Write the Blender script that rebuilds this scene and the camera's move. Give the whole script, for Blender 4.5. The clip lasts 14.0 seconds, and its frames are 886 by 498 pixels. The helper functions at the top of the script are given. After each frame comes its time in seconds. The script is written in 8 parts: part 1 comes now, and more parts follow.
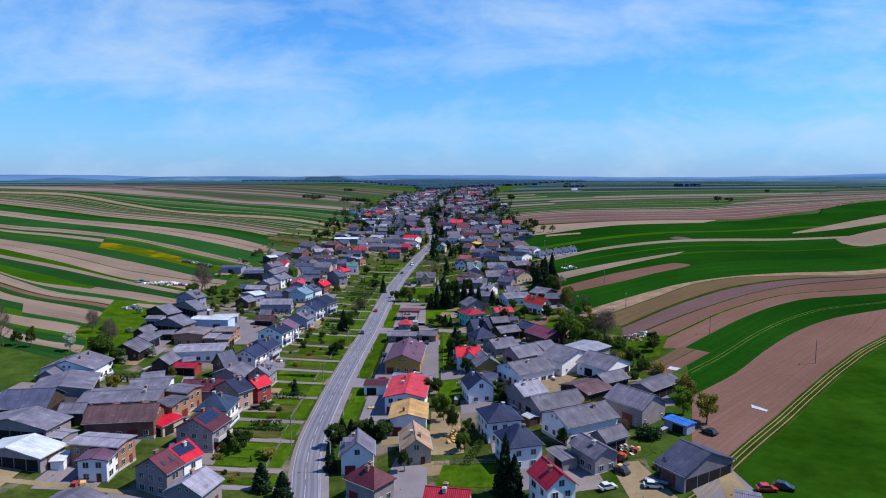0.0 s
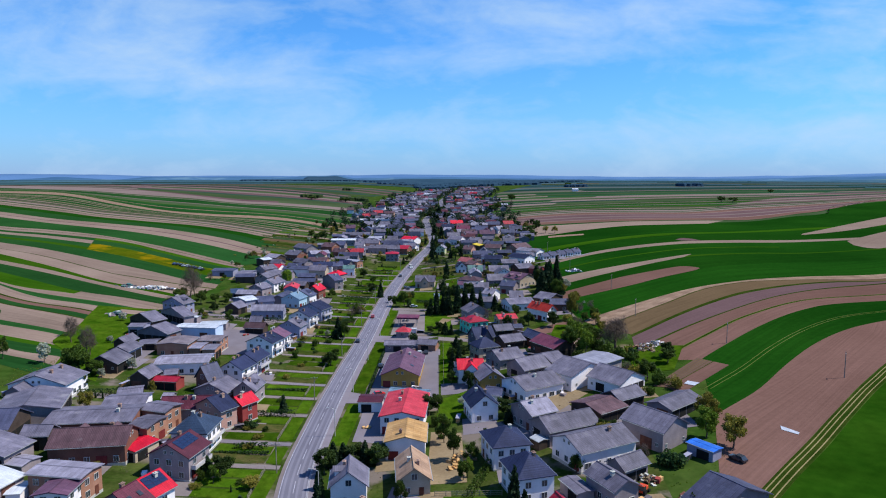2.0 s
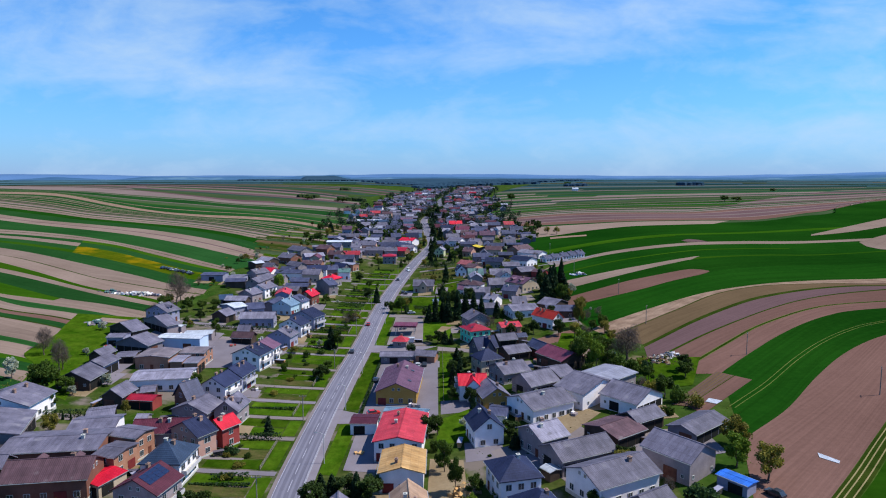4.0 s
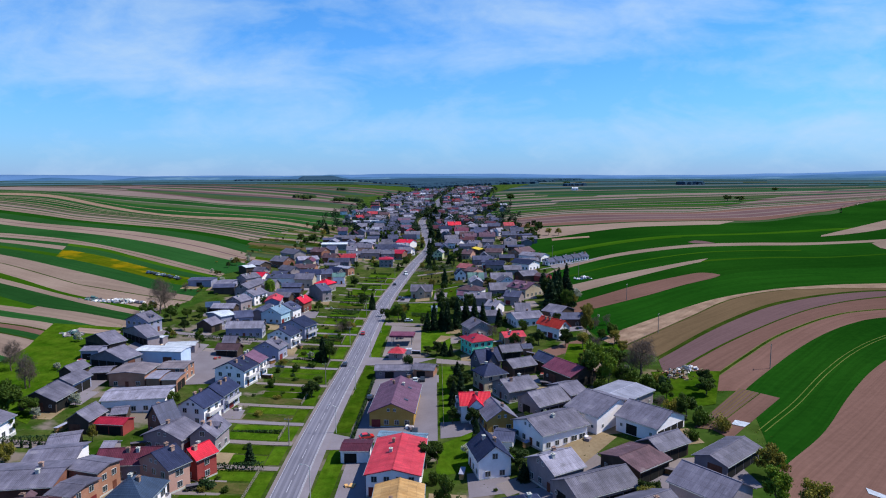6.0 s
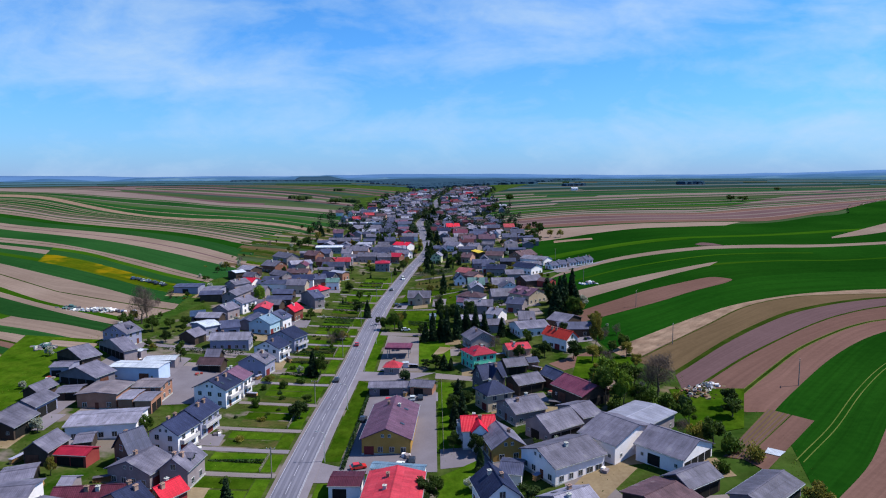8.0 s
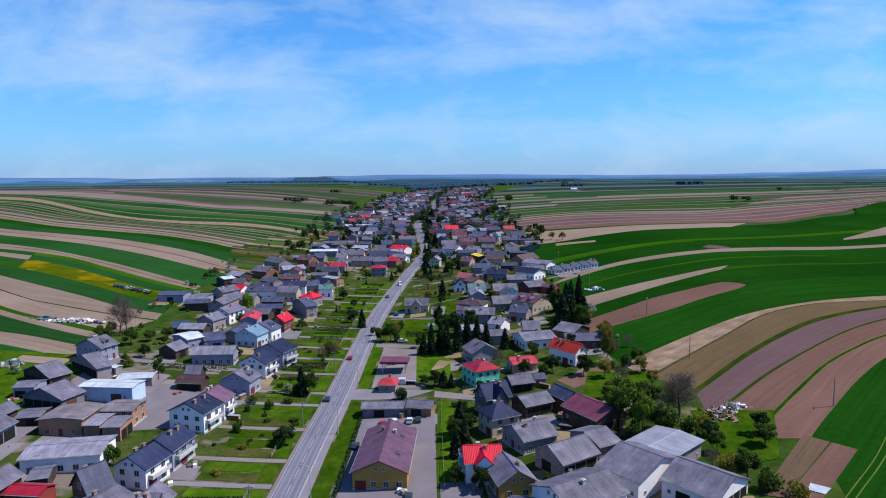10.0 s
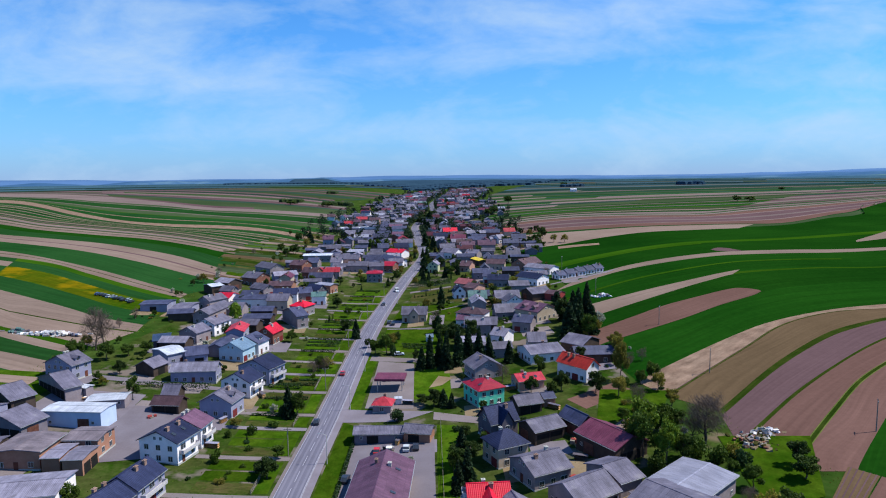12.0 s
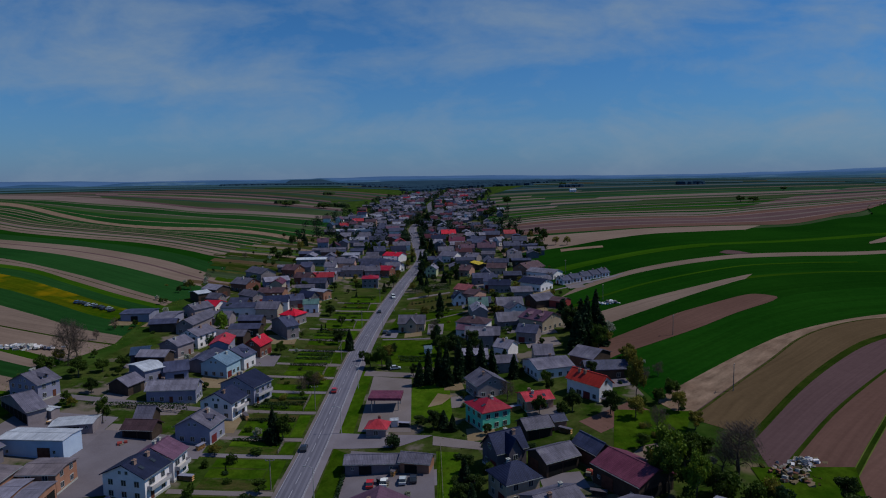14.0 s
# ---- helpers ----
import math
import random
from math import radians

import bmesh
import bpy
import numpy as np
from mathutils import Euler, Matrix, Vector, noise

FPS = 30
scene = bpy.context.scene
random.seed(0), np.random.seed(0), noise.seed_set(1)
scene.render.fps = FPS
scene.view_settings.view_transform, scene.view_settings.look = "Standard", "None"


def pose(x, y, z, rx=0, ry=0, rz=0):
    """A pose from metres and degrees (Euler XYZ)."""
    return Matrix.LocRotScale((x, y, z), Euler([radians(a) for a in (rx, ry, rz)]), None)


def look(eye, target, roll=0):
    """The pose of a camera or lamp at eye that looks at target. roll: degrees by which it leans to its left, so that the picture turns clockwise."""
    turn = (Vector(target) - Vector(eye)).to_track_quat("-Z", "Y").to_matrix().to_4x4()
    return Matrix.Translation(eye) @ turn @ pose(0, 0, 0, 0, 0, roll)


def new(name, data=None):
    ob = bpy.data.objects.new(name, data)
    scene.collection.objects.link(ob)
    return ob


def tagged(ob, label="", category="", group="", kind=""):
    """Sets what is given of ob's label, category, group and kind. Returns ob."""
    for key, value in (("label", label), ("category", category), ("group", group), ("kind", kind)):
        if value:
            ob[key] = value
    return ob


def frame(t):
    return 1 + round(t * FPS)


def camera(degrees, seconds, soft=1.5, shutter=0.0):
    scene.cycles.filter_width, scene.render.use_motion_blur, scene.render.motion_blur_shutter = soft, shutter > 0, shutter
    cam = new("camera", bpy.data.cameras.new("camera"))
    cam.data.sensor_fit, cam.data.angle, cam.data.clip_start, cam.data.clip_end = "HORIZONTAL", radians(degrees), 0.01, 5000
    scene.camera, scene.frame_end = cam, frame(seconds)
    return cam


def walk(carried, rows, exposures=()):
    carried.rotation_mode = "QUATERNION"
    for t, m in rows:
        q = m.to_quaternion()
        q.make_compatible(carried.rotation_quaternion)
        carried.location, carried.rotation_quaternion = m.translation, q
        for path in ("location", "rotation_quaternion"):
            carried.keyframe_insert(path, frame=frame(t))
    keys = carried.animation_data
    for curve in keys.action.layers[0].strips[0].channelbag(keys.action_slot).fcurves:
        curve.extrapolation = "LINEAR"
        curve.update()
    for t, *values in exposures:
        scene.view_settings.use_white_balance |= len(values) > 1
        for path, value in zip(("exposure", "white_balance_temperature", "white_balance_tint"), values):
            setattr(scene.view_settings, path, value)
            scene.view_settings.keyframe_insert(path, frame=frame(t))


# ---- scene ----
# camera and its flight
cam = camera(69.99, 14.0, 1.1)
walk(cam, [
    (0.0, look((-0.014, 0.048, 72.007), (0.001, 99.465, 61.231), 0.029)),
    (0.5, look((-0.110, 3.855, 72.023), (-0.083, 103.271, 61.237), 0.062)),
    (1.0, look((-0.199, 7.764, 72.063), (-0.150, 107.179, 61.260), 0.074)),
    (1.5, look((-0.285, 11.762, 72.120), (-0.202, 111.174, 61.296), 0.070)),
    (2.0, look((-0.367, 15.837, 72.190), (-0.243, 115.247, 61.342), 0.056)),
    (2.5, look((-0.448, 19.979, 72.268), (-0.274, 119.385, 61.394), 0.034)),
    (3.0, look((-0.528, 24.178, 72.351), (-0.298, 123.582, 61.451), 0.007)),
    (3.5, look((-0.608, 28.428, 72.436), (-0.316, 127.829, 61.511), -0.023)),
    (4.0, look((-0.687, 32.720, 72.520), (-0.329, 132.119, 61.574), -0.053)),
    (4.5, look((-0.765, 37.050, 72.604), (-0.337, 136.446, 61.638), -0.084)),
    (5.0, look((-0.843, 41.413, 72.686), (-0.341, 140.806, 61.704), -0.115)),
    (5.5, look((-0.919, 45.803, 72.766), (-0.342, 145.195, 61.772), -0.146)),
    (6.0, look((-0.993, 50.219, 72.843), (-0.339, 149.609, 61.843), -0.176)),
    (6.5, look((-1.064, 54.656, 72.919), (-0.333, 154.046, 61.917), -0.207)),
    (7.0, look((-1.133, 59.112, 72.995), (-0.322, 158.502, 61.996), -0.239)),
    (7.5, look((-1.197, 63.585, 73.070), (-0.307, 162.975, 62.079), -0.273)),
    (8.0, look((-1.258, 68.072, 73.145), (-0.288, 167.463, 62.168), -0.309)),
    (8.5, look((-1.313, 72.572, 73.222), (-0.264, 171.965, 62.263), -0.348)),
    (9.0, look((-1.364, 77.083, 73.301), (-0.236, 176.477, 62.364), -0.391)),
    (9.5, look((-1.411, 81.603, 73.382), (-0.203, 180.998, 62.471), -0.437)),
    (10.0, look((-1.453, 86.128, 73.466), (-0.166, 185.526, 62.584), -0.487)),
    (10.5, look((-1.491, 90.657, 73.552), (-0.125, 190.057, 62.700), -0.540)),
    (11.0, look((-1.528, 95.186, 73.640), (-0.082, 194.588, 62.818), -0.595)),
    (11.5, look((-1.563, 99.711, 73.728), (-0.036, 199.115, 62.936), -0.651)),
    (12.0, look((-1.600, 104.228, 73.814), (0.009, 203.634, 63.051), -0.707)),
    (12.5, look((-1.641, 108.732, 73.896), (0.053, 208.139, 63.157), -0.758)),
    (13.0, look((-1.688, 113.215, 73.970), (0.092, 212.623, 63.251), -0.802)),
    (13.5, look((-1.747, 117.672, 74.032), (0.125, 217.080, 63.325), -0.835)),
    (14.0, look((-1.821, 122.094, 74.076), (0.146, 221.500, 63.374), -0.850)),
], [(0.0, 0.45), (13.4, 0.45), (13.6, 0.35), (13.8, -0.25), (14.0, -0.93)])

# ---- light ----
SUN_EL, SUN_AZ = radians(55), radians(86)   # azimuth clockwise from +y
sun_dir = Vector((math.sin(SUN_AZ) * math.cos(SUN_EL), math.cos(SUN_AZ) * math.cos(SUN_EL), math.sin(SUN_EL)))
sun_data = bpy.data.lights.new("sun", "SUN")
sun_data.energy, sun_data.angle, sun_data.color = 4.75, radians(0.53), (0.97, 0.95, 0.85)
sun = new("sun", sun_data)
sun.matrix_world = look((300, 100, 400), Vector((300, 100, 400)) - sun_dir)

world = bpy.data.worlds.new("sky")
scene.world = world
world.use_nodes = True
wn, wl = world.node_tree.nodes, world.node_tree.links
wn.clear()


def wnode(kind, **values):
    n = wn.new(kind)
    for k, v in values.items():
        n.inputs[k].default_value = v
    return n


sky = wn.new("ShaderNodeTexSky")
sky.sky_type = "NISHITA"
sky.sun_disc = False
sky.sun_elevation, sky.sun_rotation = SUN_EL, SUN_AZ
sky.altitude, sky.air_density, sky.dust_density, sky.ozone_density = 300, 1.0, 0.35, 3.0
tint = wn.new("ShaderNodeMix")
tint.data_type, tint.blend_type = "RGBA", "MULTIPLY"
tint.inputs[0].default_value = 1.0
tint.inputs[7].default_value = (0.42, 1.09, 1.74, 1)
wl.new(sky.outputs[0], tint.inputs[6])
coord = wn.new("ShaderNodeTexCoord")
sep = wn.new("ShaderNodeSeparateXYZ")
wl.new(coord.outputs["Generated"], sep.inputs[0])


def wmath(op, a, b=None, clamp=False):
    n = wn.new("ShaderNodeMath")
    n.operation, n.use_clamp = op, clamp
    for i, v in enumerate((a, b)):
        if v is None:
            continue
        if isinstance(v, (int, float)):
            n.inputs[i].default_value = v
        else:
            wl.new(v, n.inputs[i])
    return n.outputs[0]


ahead = wmath("MAXIMUM", sep.outputs[1], 0.25)
sx = wmath("DIVIDE", sep.outputs[0], ahead)
sz = wmath("DIVIDE", sep.outputs[2], ahead)
comb = wn.new("ShaderNodeCombineXYZ")
wl.new(sx, comb.inputs[0]), wl.new(sz, comb.inputs[2])
mapn = wn.new("ShaderNodeMapping")
mapn.inputs["Rotation"].default_value = (0, radians(10), 0)
mapn.inputs["Scale"].default_value = (3.0, 1.0, 7.5)
wl.new(comb.outputs[0], mapn.inputs[0])
cirrus = wnode("ShaderNodeTexNoise", Scale=1.6, Detail=9.0, Roughness=0.58, Distortion=0.5)
wl.new(mapn.outputs[0], cirrus.inputs["Vector"])
tufted = wnode("ShaderNodeTexNoise", Scale=7.0, Detail=7.0, Roughness=0.62, Distortion=0.3)
wl.new(mapn.outputs[0], tufted.inputs["Vector"])


def bank(x, z, wide, high):
    """A soft bank of cloud about one direction."""
    u = wmath("POWER", wmath("DIVIDE", wmath("SUBTRACT", sx, x), wide), 2.0)
    v = wmath("POWER", wmath("DIVIDE", wmath("SUBTRACT", sz, z), high), 2.0)
    return wmath("EXPONENT", wmath("MULTIPLY", wmath("ADD", u, v), -1.0))


banks = bank(-0.42, 0.175, 0.20, 0.045)
for row in ((-0.61, 0.195, 0.16, 0.05), (-0.47, 0.25, 0.24, 0.05), (-0.33, 0.15, 0.12, 0.022), (0.31, 0.245, 0.15, 0.035), (0.06, 0.185, 0.17, 0.020), (0.10, 0.26, 0.16, 0.03), (0.24, 0.20, 0.10, 0.02),
            (0.44, 0.172, 0.11, 0.014), (0.58, 0.150, 0.13, 0.016), (0.68, 0.235, 0.14, 0.03), (-0.05, 0.08, 0.30, 0.022), (0.62, 0.075, 0.25, 0.025)):
    banks = wmath("ADD", banks, bank(*row))
grainy = wmath("ADD", cirrus.outputs[0], wmath("MULTIPLY", wmath("SUBTRACT", tufted.outputs[0], 0.5), 0.30))
dens = wmath("SUBTRACT", wmath("ADD", grainy, wmath("MULTIPLY", banks, 0.19)), 0.475)
cloud = wmath("MULTIPLY", wmath("MULTIPLY", dens, 2.1, True), 0.72, True)
haze = wmath("MULTIPLY", wmath("POWER", wmath("SUBTRACT", 1.0, wmath("ABSOLUTE", sep.outputs[2]), True), 11.0), 0.86, True)
mixh = wn.new("ShaderNodeMix")
mixh.data_type = "RGBA"
mixh.inputs[7].default_value = (3.0, 4.08, 7.05, 1)
wl.new(haze, mixh.inputs[0]), wl.new(tint.outputs[2], mixh.inputs[6])
mixc = wn.new("ShaderNodeMix")
mixc.data_type = "RGBA"
mixc.inputs[7].default_value = (4.9, 6.6, 8.6, 1)
wl.new(cloud, mixc.inputs[0]), wl.new(mixh.outputs[2], mixc.inputs[6])
back = wnode("ShaderNodeBackground", Strength=0.08)
wl.new(mixc.outputs[2], back.inputs[0])
wout = wn.new("ShaderNodeOutputWorld")
wl.new(back.outputs[0], wout.inputs[0])

# ---- materials ----


def surface(name, a, b, rough=0.85, scale=0.4, fine=4.0, bump=0.15, metal=0.0, wave=0.0, vary=0.0, spots=None, spec=0.06, wave_dist=0.15, streak=None, sheets=None):
    """Two colours mixed by coarse and fine grain, with relief; wave: corrugation per metre along local x; vary: lightness by object."""
    m = bpy.data.materials.new(name)
    m.use_nodes = True
    nt = m.node_tree
    bs = nt.nodes["Principled BSDF"]
    bs.inputs["Roughness"].default_value, bs.inputs["Metallic"].default_value = rough, metal
    bs.inputs["Specular IOR Level"].default_value = spec
    tc = nt.nodes.new("ShaderNodeTexCoord")
    coarse, grain = nt.nodes.new("ShaderNodeTexNoise"), nt.nodes.new("ShaderNodeTexNoise")
    coarse.inputs["Scale"].default_value, coarse.inputs["Detail"].default_value = scale, 4
    grain.inputs["Scale"].default_value, grain.inputs["Detail"].default_value = fine, 3
    for n in (coarse, grain):
        nt.links.new(tc.outputs["Object"], n.inputs["Vector"])
    add = nt.nodes.new("ShaderNodeMath")
    add.operation = "MULTIPLY_ADD"
    add.inputs[1].default_value = 0.45
    nt.links.new(grain.outputs[0], add.inputs[0]), nt.links.new(coarse.outputs[0], add.inputs[2])
    ramp = nt.nodes.new("ShaderNodeMapRange")
    ramp.inputs[1].default_value, ramp.inputs[2].default_value = 0.5, 0.95
    nt.links.new(add.outputs[0], ramp.inputs[0])
    mix = nt.nodes.new("ShaderNodeMix")
    mix.data_type = "RGBA"
    mix.inputs[6].default_value, mix.inputs[7].default_value = (*a, 1), (*b, 1)
    nt.links.new(ramp.outputs[0], mix.inputs[0])
    out = mix.outputs[2]
    if streak:
        kind, size, depth = streak
        mp = nt.nodes.new("ShaderNodeMapping")
        mp.inputs["Scale"].default_value = size
        nt.links.new(tc.outputs[kind], mp.inputs[0])
        st = nt.nodes.new("ShaderNodeTexNoise")
        st.inputs["Scale"].default_value, st.inputs["Detail"].default_value, st.inputs["Roughness"].default_value = 1.0, 6, 0.62
        nt.links.new(mp.outputs[0], st.inputs["Vector"])
        rg = nt.nodes.new("ShaderNodeMapRange")
        rg.inputs[1].default_value, rg.inputs[2].default_value, rg.inputs[3].default_value, rg.inputs[4].default_value = 0.3, 0.7, 1 - depth, 1 + depth
        nt.links.new(st.outputs[0], rg.inputs[0])
        hv = nt.nodes.new("ShaderNodeHueSaturation")
        nt.links.new(rg.outputs[0], hv.inputs["Value"]), nt.links.new(out, hv.inputs["Color"])
        out = hv.outputs[0]
    if sheets:
        sw, sh, depth = sheets
        br = nt.nodes.new("ShaderNodeTexBrick")
        br.inputs["Color1"].default_value, br.inputs["Color2"].default_value = (1 - depth, 1 - depth, 1 - depth, 1), (1 + depth, 1 + depth, 1 + depth, 1)
        br.inputs["Mortar"].default_value = (0.62, 0.62, 0.62, 1)
        br.inputs["Scale"].default_value, br.inputs["Mortar Size"].default_value, br.inputs["Mortar Smooth"].default_value = 1.0, 0.035, 0.6
        br.inputs["Brick Width"].default_value, br.inputs["Row Height"].default_value = sw, sh
        br.offset = 0.0
        nt.links.new(tc.outputs["Object"], br.inputs["Vector"])
        mb = nt.nodes.new("ShaderNodeMix")
        mb.data_type, mb.blend_type = "RGBA", "MULTIPLY"
        mb.inputs[0].default_value = 1.0
        nt.links.new(out, mb.inputs[6]), nt.links.new(br.outputs[0], mb.inputs[7])
        out = mb.outputs[2]
    if spots:
        sp = nt.nodes.new("ShaderNodeTexNoise")
        sp.inputs["Scale"].default_value, sp.inputs["Detail"].default_value = spots[1], 5
        nt.links.new(tc.outputs["Object"], sp.inputs["Vector"])
        rg = nt.nodes.new("ShaderNodeMapRange")
        rg.inputs[1].default_value, rg.inputs[2].default_value = spots[2], spots[2] + 0.08
        nt.links.new(sp.outputs[0], rg.inputs[0])
        m2 = nt.nodes.new("ShaderNodeMix")
        m2.data_type = "RGBA"
        m2.inputs[7].default_value = (*spots[0], 1)
        nt.links.new(rg.outputs[0], m2.inputs[0]), nt.links.new(out, m2.inputs[6])
        out = m2.outputs[2]
    if vary:
        info = nt.nodes.new("ShaderNodeObjectInfo")
        mr = nt.nodes.new("ShaderNodeMapRange")
        mr.inputs[3].default_value, mr.inputs[4].default_value = 1 - vary, 1 + vary
        nt.links.new(info.outputs["Random"], mr.inputs[0])
        hs = nt.nodes.new("ShaderNodeHueSaturation")
        nt.links.new(mr.outputs[0], hs.inputs["Value"]), nt.links.new(out, hs.inputs["Color"])
        out = hs.outputs[0]
    nt.links.new(out, bs.inputs["Base Color"])
    height = grain.outputs[0]
    if wave:
        wv = nt.nodes.new("ShaderNodeTexWave")
        wv.inputs["Scale"].default_value = wave * 0.314
        wv.inputs["Distortion"].default_value = wave_dist
        nt.links.new(tc.outputs["Object"], wv.inputs["Vector"])
        ad = nt.nodes.new("ShaderNodeMath")
        ad.operation = "MULTIPLY_ADD"
        ad.inputs[1].default_value = 0.35
        nt.links.new(grain.outputs[0], ad.inputs[0]), nt.links.new(wv.outputs["Fac"], ad.inputs[2])
        height = ad.outputs[0]
    if bump:
        bp = nt.nodes.new("ShaderNodeBump")
        bp.inputs["Strength"].default_value, bp.inputs["Distance"].default_value = min(1.0, bump * 3), 0.06
        nt.links.new(height, bp.inputs["Height"]), nt.links.new(bp.outputs[0], bs.inputs["Normal"])
    return m


M = {}
# land
LAND = dict(spec=0.0)
M["meadow"] = surface("meadow", (0.0180, 0.0440, 0.0060), (0.0430, 0.0670, 0.0140), 0.95, 0.05, 0.6, 0.3, spots=((0.14, 0.105, 0.07), 0.05, 0.66), streak=("Object", (0.11, 0.13, 1), 0.35), **LAND)
M["crop"] = surface("winter_crop", (0.0036, 0.0265, 0.0024), (0.0086, 0.0447, 0.0040), 0.9, 0.012, 0.5, 0.25, vary=0.16, streak=("UV", (0.01, 0.35, 1), 0.2), **LAND)
M["crop_cool"] = surface("winter_barley", (0.0080, 0.0385, 0.0090), (0.0155, 0.0560, 0.0140), 0.9, 0.012, 0.5, 0.25, vary=0.2, streak=("UV", (0.01, 0.35, 1), 0.22), **LAND)
M["crop_mid"] = surface("spring_grain", (0.0078, 0.0331, 0.0018), (0.0184, 0.0552, 0.0037), 0.9, 0.045, 0.35, 0.25, streak=("Object", (0.09, 0.10, 1), 0.22), **LAND)
M["crop_light"] = surface("young_crop", (0.0161, 0.0560, 0.0025), (0.0300, 0.0760, 0.0045), 0.9, 0.015, 0.5, 0.25, vary=0.2, streak=("UV", (0.01, 0.35, 1), 0.22), **LAND)
# dull pasture green, lightened and greyed to hold some distance haze
M["crop_dull"] = surface("dull_pasture", (0.0260, 0.0470, 0.0190), (0.0460, 0.0640, 0.0300), 0.9, 0.012, 0.4, 0.25, vary=0.25, streak=("UV", (0.01, 0.3, 1), 0.2), **LAND)
# far strips: distance haze put into the base colour, bluer and duller
M["hazed_green"] = surface("far_pasture", (0.0150, 0.0390, 0.0270), (0.0290, 0.0540, 0.0380), 0.95, 0.006, 0.05, 0.0, vary=0.3, **LAND)
M["hazed_soil"] = surface("far_tilled_soil", (0.0600, 0.0600, 0.0480), (0.0800, 0.0760, 0.0620), 0.95, 0.006, 0.05, 0.0, vary=0.3, **LAND)
M["hazed_wood_floor"] = surface("far_woodland", (0.0080, 0.0240, 0.0230), (0.0140, 0.0340, 0.0310), 0.95, 0.006, 0.05, 0.0, vary=0.3, **LAND)
M["hazed_blue"] = surface("far_bluish_land", (0.0260, 0.0600, 0.0800), (0.0380, 0.0760, 0.0980), 0.95, 0.006, 0.05, 0.0, vary=0.25, **LAND)
M["hazed_blue_pale"] = surface("far_pale_land", (0.0400, 0.0860, 0.1150), (0.0540, 0.1050, 0.1380), 0.95, 0.006, 0.05, 0.0, vary=0.2, **LAND)
M["rape"] = surface("flowering_meadow", (0.0170, 0.0520, 0.0020), (0.0700, 0.0780, 0.0030), 0.9, 0.03, 0.5, 0.25, spots=((0.170, 0.115, 0.0030), 0.035, 0.52), streak=("UV", (0.012, 0.22, 1), 0.3), **LAND)
M["soil"] = surface("ploughed_soil", (0.1045, 0.0556, 0.0456), (0.1377, 0.0746, 0.0622), 0.95, 0.02, 0.7, 0.3, vary=0.10, streak=("UV", (0.012, 0.55, 1), 0.15), **LAND)
M["soil_tan"] = surface("dry_soil", (0.1530, 0.1060, 0.0860), (0.1980, 0.1420, 0.1180), 0.95, 0.02, 0.6, 0.3, vary=0.12, streak=("UV", (0.012, 0.5, 1), 0.18), **LAND)
M["soil_mauve"] = surface("dark_soil", (0.0850, 0.0500, 0.0530), (0.1110, 0.0660, 0.0700), 0.95, 0.02, 0.7, 0.3, vary=0.10, streak=("UV", (0.012, 0.6, 1), 0.14), **LAND)
M["soil_olive"] = surface("weedy_soil", (0.0774, 0.0510, 0.0288), (0.1035, 0.0680, 0.0392), 0.95, 0.03, 0.8, 0.3, vary=0.08, streak=("UV", (0.02, 0.5, 1), 0.15), **LAND)
# mauve soil of the far bands, its colour greyed for haze
M["soil_hazed"] = surface("greyish_soil", (0.1350, 0.0980, 0.0920), (0.1720, 0.1260, 0.1180), 0.95, 0.008, 0.2, 0.1, vary=0.18, streak=("UV", (0.006, 0.25, 1), 0.2), **LAND)
M["stubble"] = surface("straw_stubble", (0.1564, 0.0994, 0.0722), (0.2300, 0.1566, 0.1159), 0.95, 0.16, 1.4, 0.3, streak=("UV", (0.10, 0.35, 1), 0.34), **LAND)
M["verge"] = surface("field_verge", (0.0110, 0.0270, 0.0028), (0.0290, 0.0420, 0.0065), 0.95, 0.10, 0.9, 0.3, streak=("UV", (0.05, 0.8, 1), 0.3), **LAND)
M["lawn"] = surface("lawn", (0.0195, 0.0530, 0.0021), (0.0490, 0.0850, 0.0056), 0.9, 0.14, 2.0, 0.25, vary=0.30, streak=("Object", (0.5, 0.35, 1), 0.3), **LAND)
M["garden"] = surface("garden_bed", (0.0220, 0.0430, 0.0046), (0.0700, 0.0560, 0.0230), 0.95, 0.2, 1.6, 0.35, vary=0.2, streak=("Object", (0.35, 1.3, 1), 0.3), **LAND)
M["village_earth"] = surface("trodden_grass", (0.0150, 0.0400, 0.0030), (0.0560, 0.0640, 0.0190), 0.95, 0.085, 1.2, 0.35, spots=((0.140, 0.112, 0.098), 0.075, 0.555), streak=("Object", (0.22, 0.3, 1), 0.38), **LAND)
M["dirt"] = surface("bare_earth", (0.1548, 0.1080, 0.0648), (0.2376, 0.1764, 0.1116), 0.95, 0.10, 1.2, 0.3)
M["gravel"] = surface("pale_gravel", (0.1412, 0.1140, 0.1148), (0.1923, 0.1598, 0.1667), 0.95, 0.10, 2.0, 0.2, vary=0.1)
M["paving"] = surface("concrete_paving", (0.1386, 0.1176, 0.1381), (0.1770, 0.1540, 0.1817), 0.9, 0.15, 2.5, 0.15, vary=0.12)
M["redpave"] = surface("red_paving", (0.2240, 0.1330, 0.1120), (0.2800, 0.1820, 0.1540), 0.9, 0.15, 2.5, 0.15)
M["asphalt"] = surface("asphalt", (0.1045, 0.0988, 0.1311), (0.1349, 0.1273, 0.1672), 0.88, 0.07, 3.0, 0.1, streak=("UV", (0.02, 0.9, 1), 0.14))
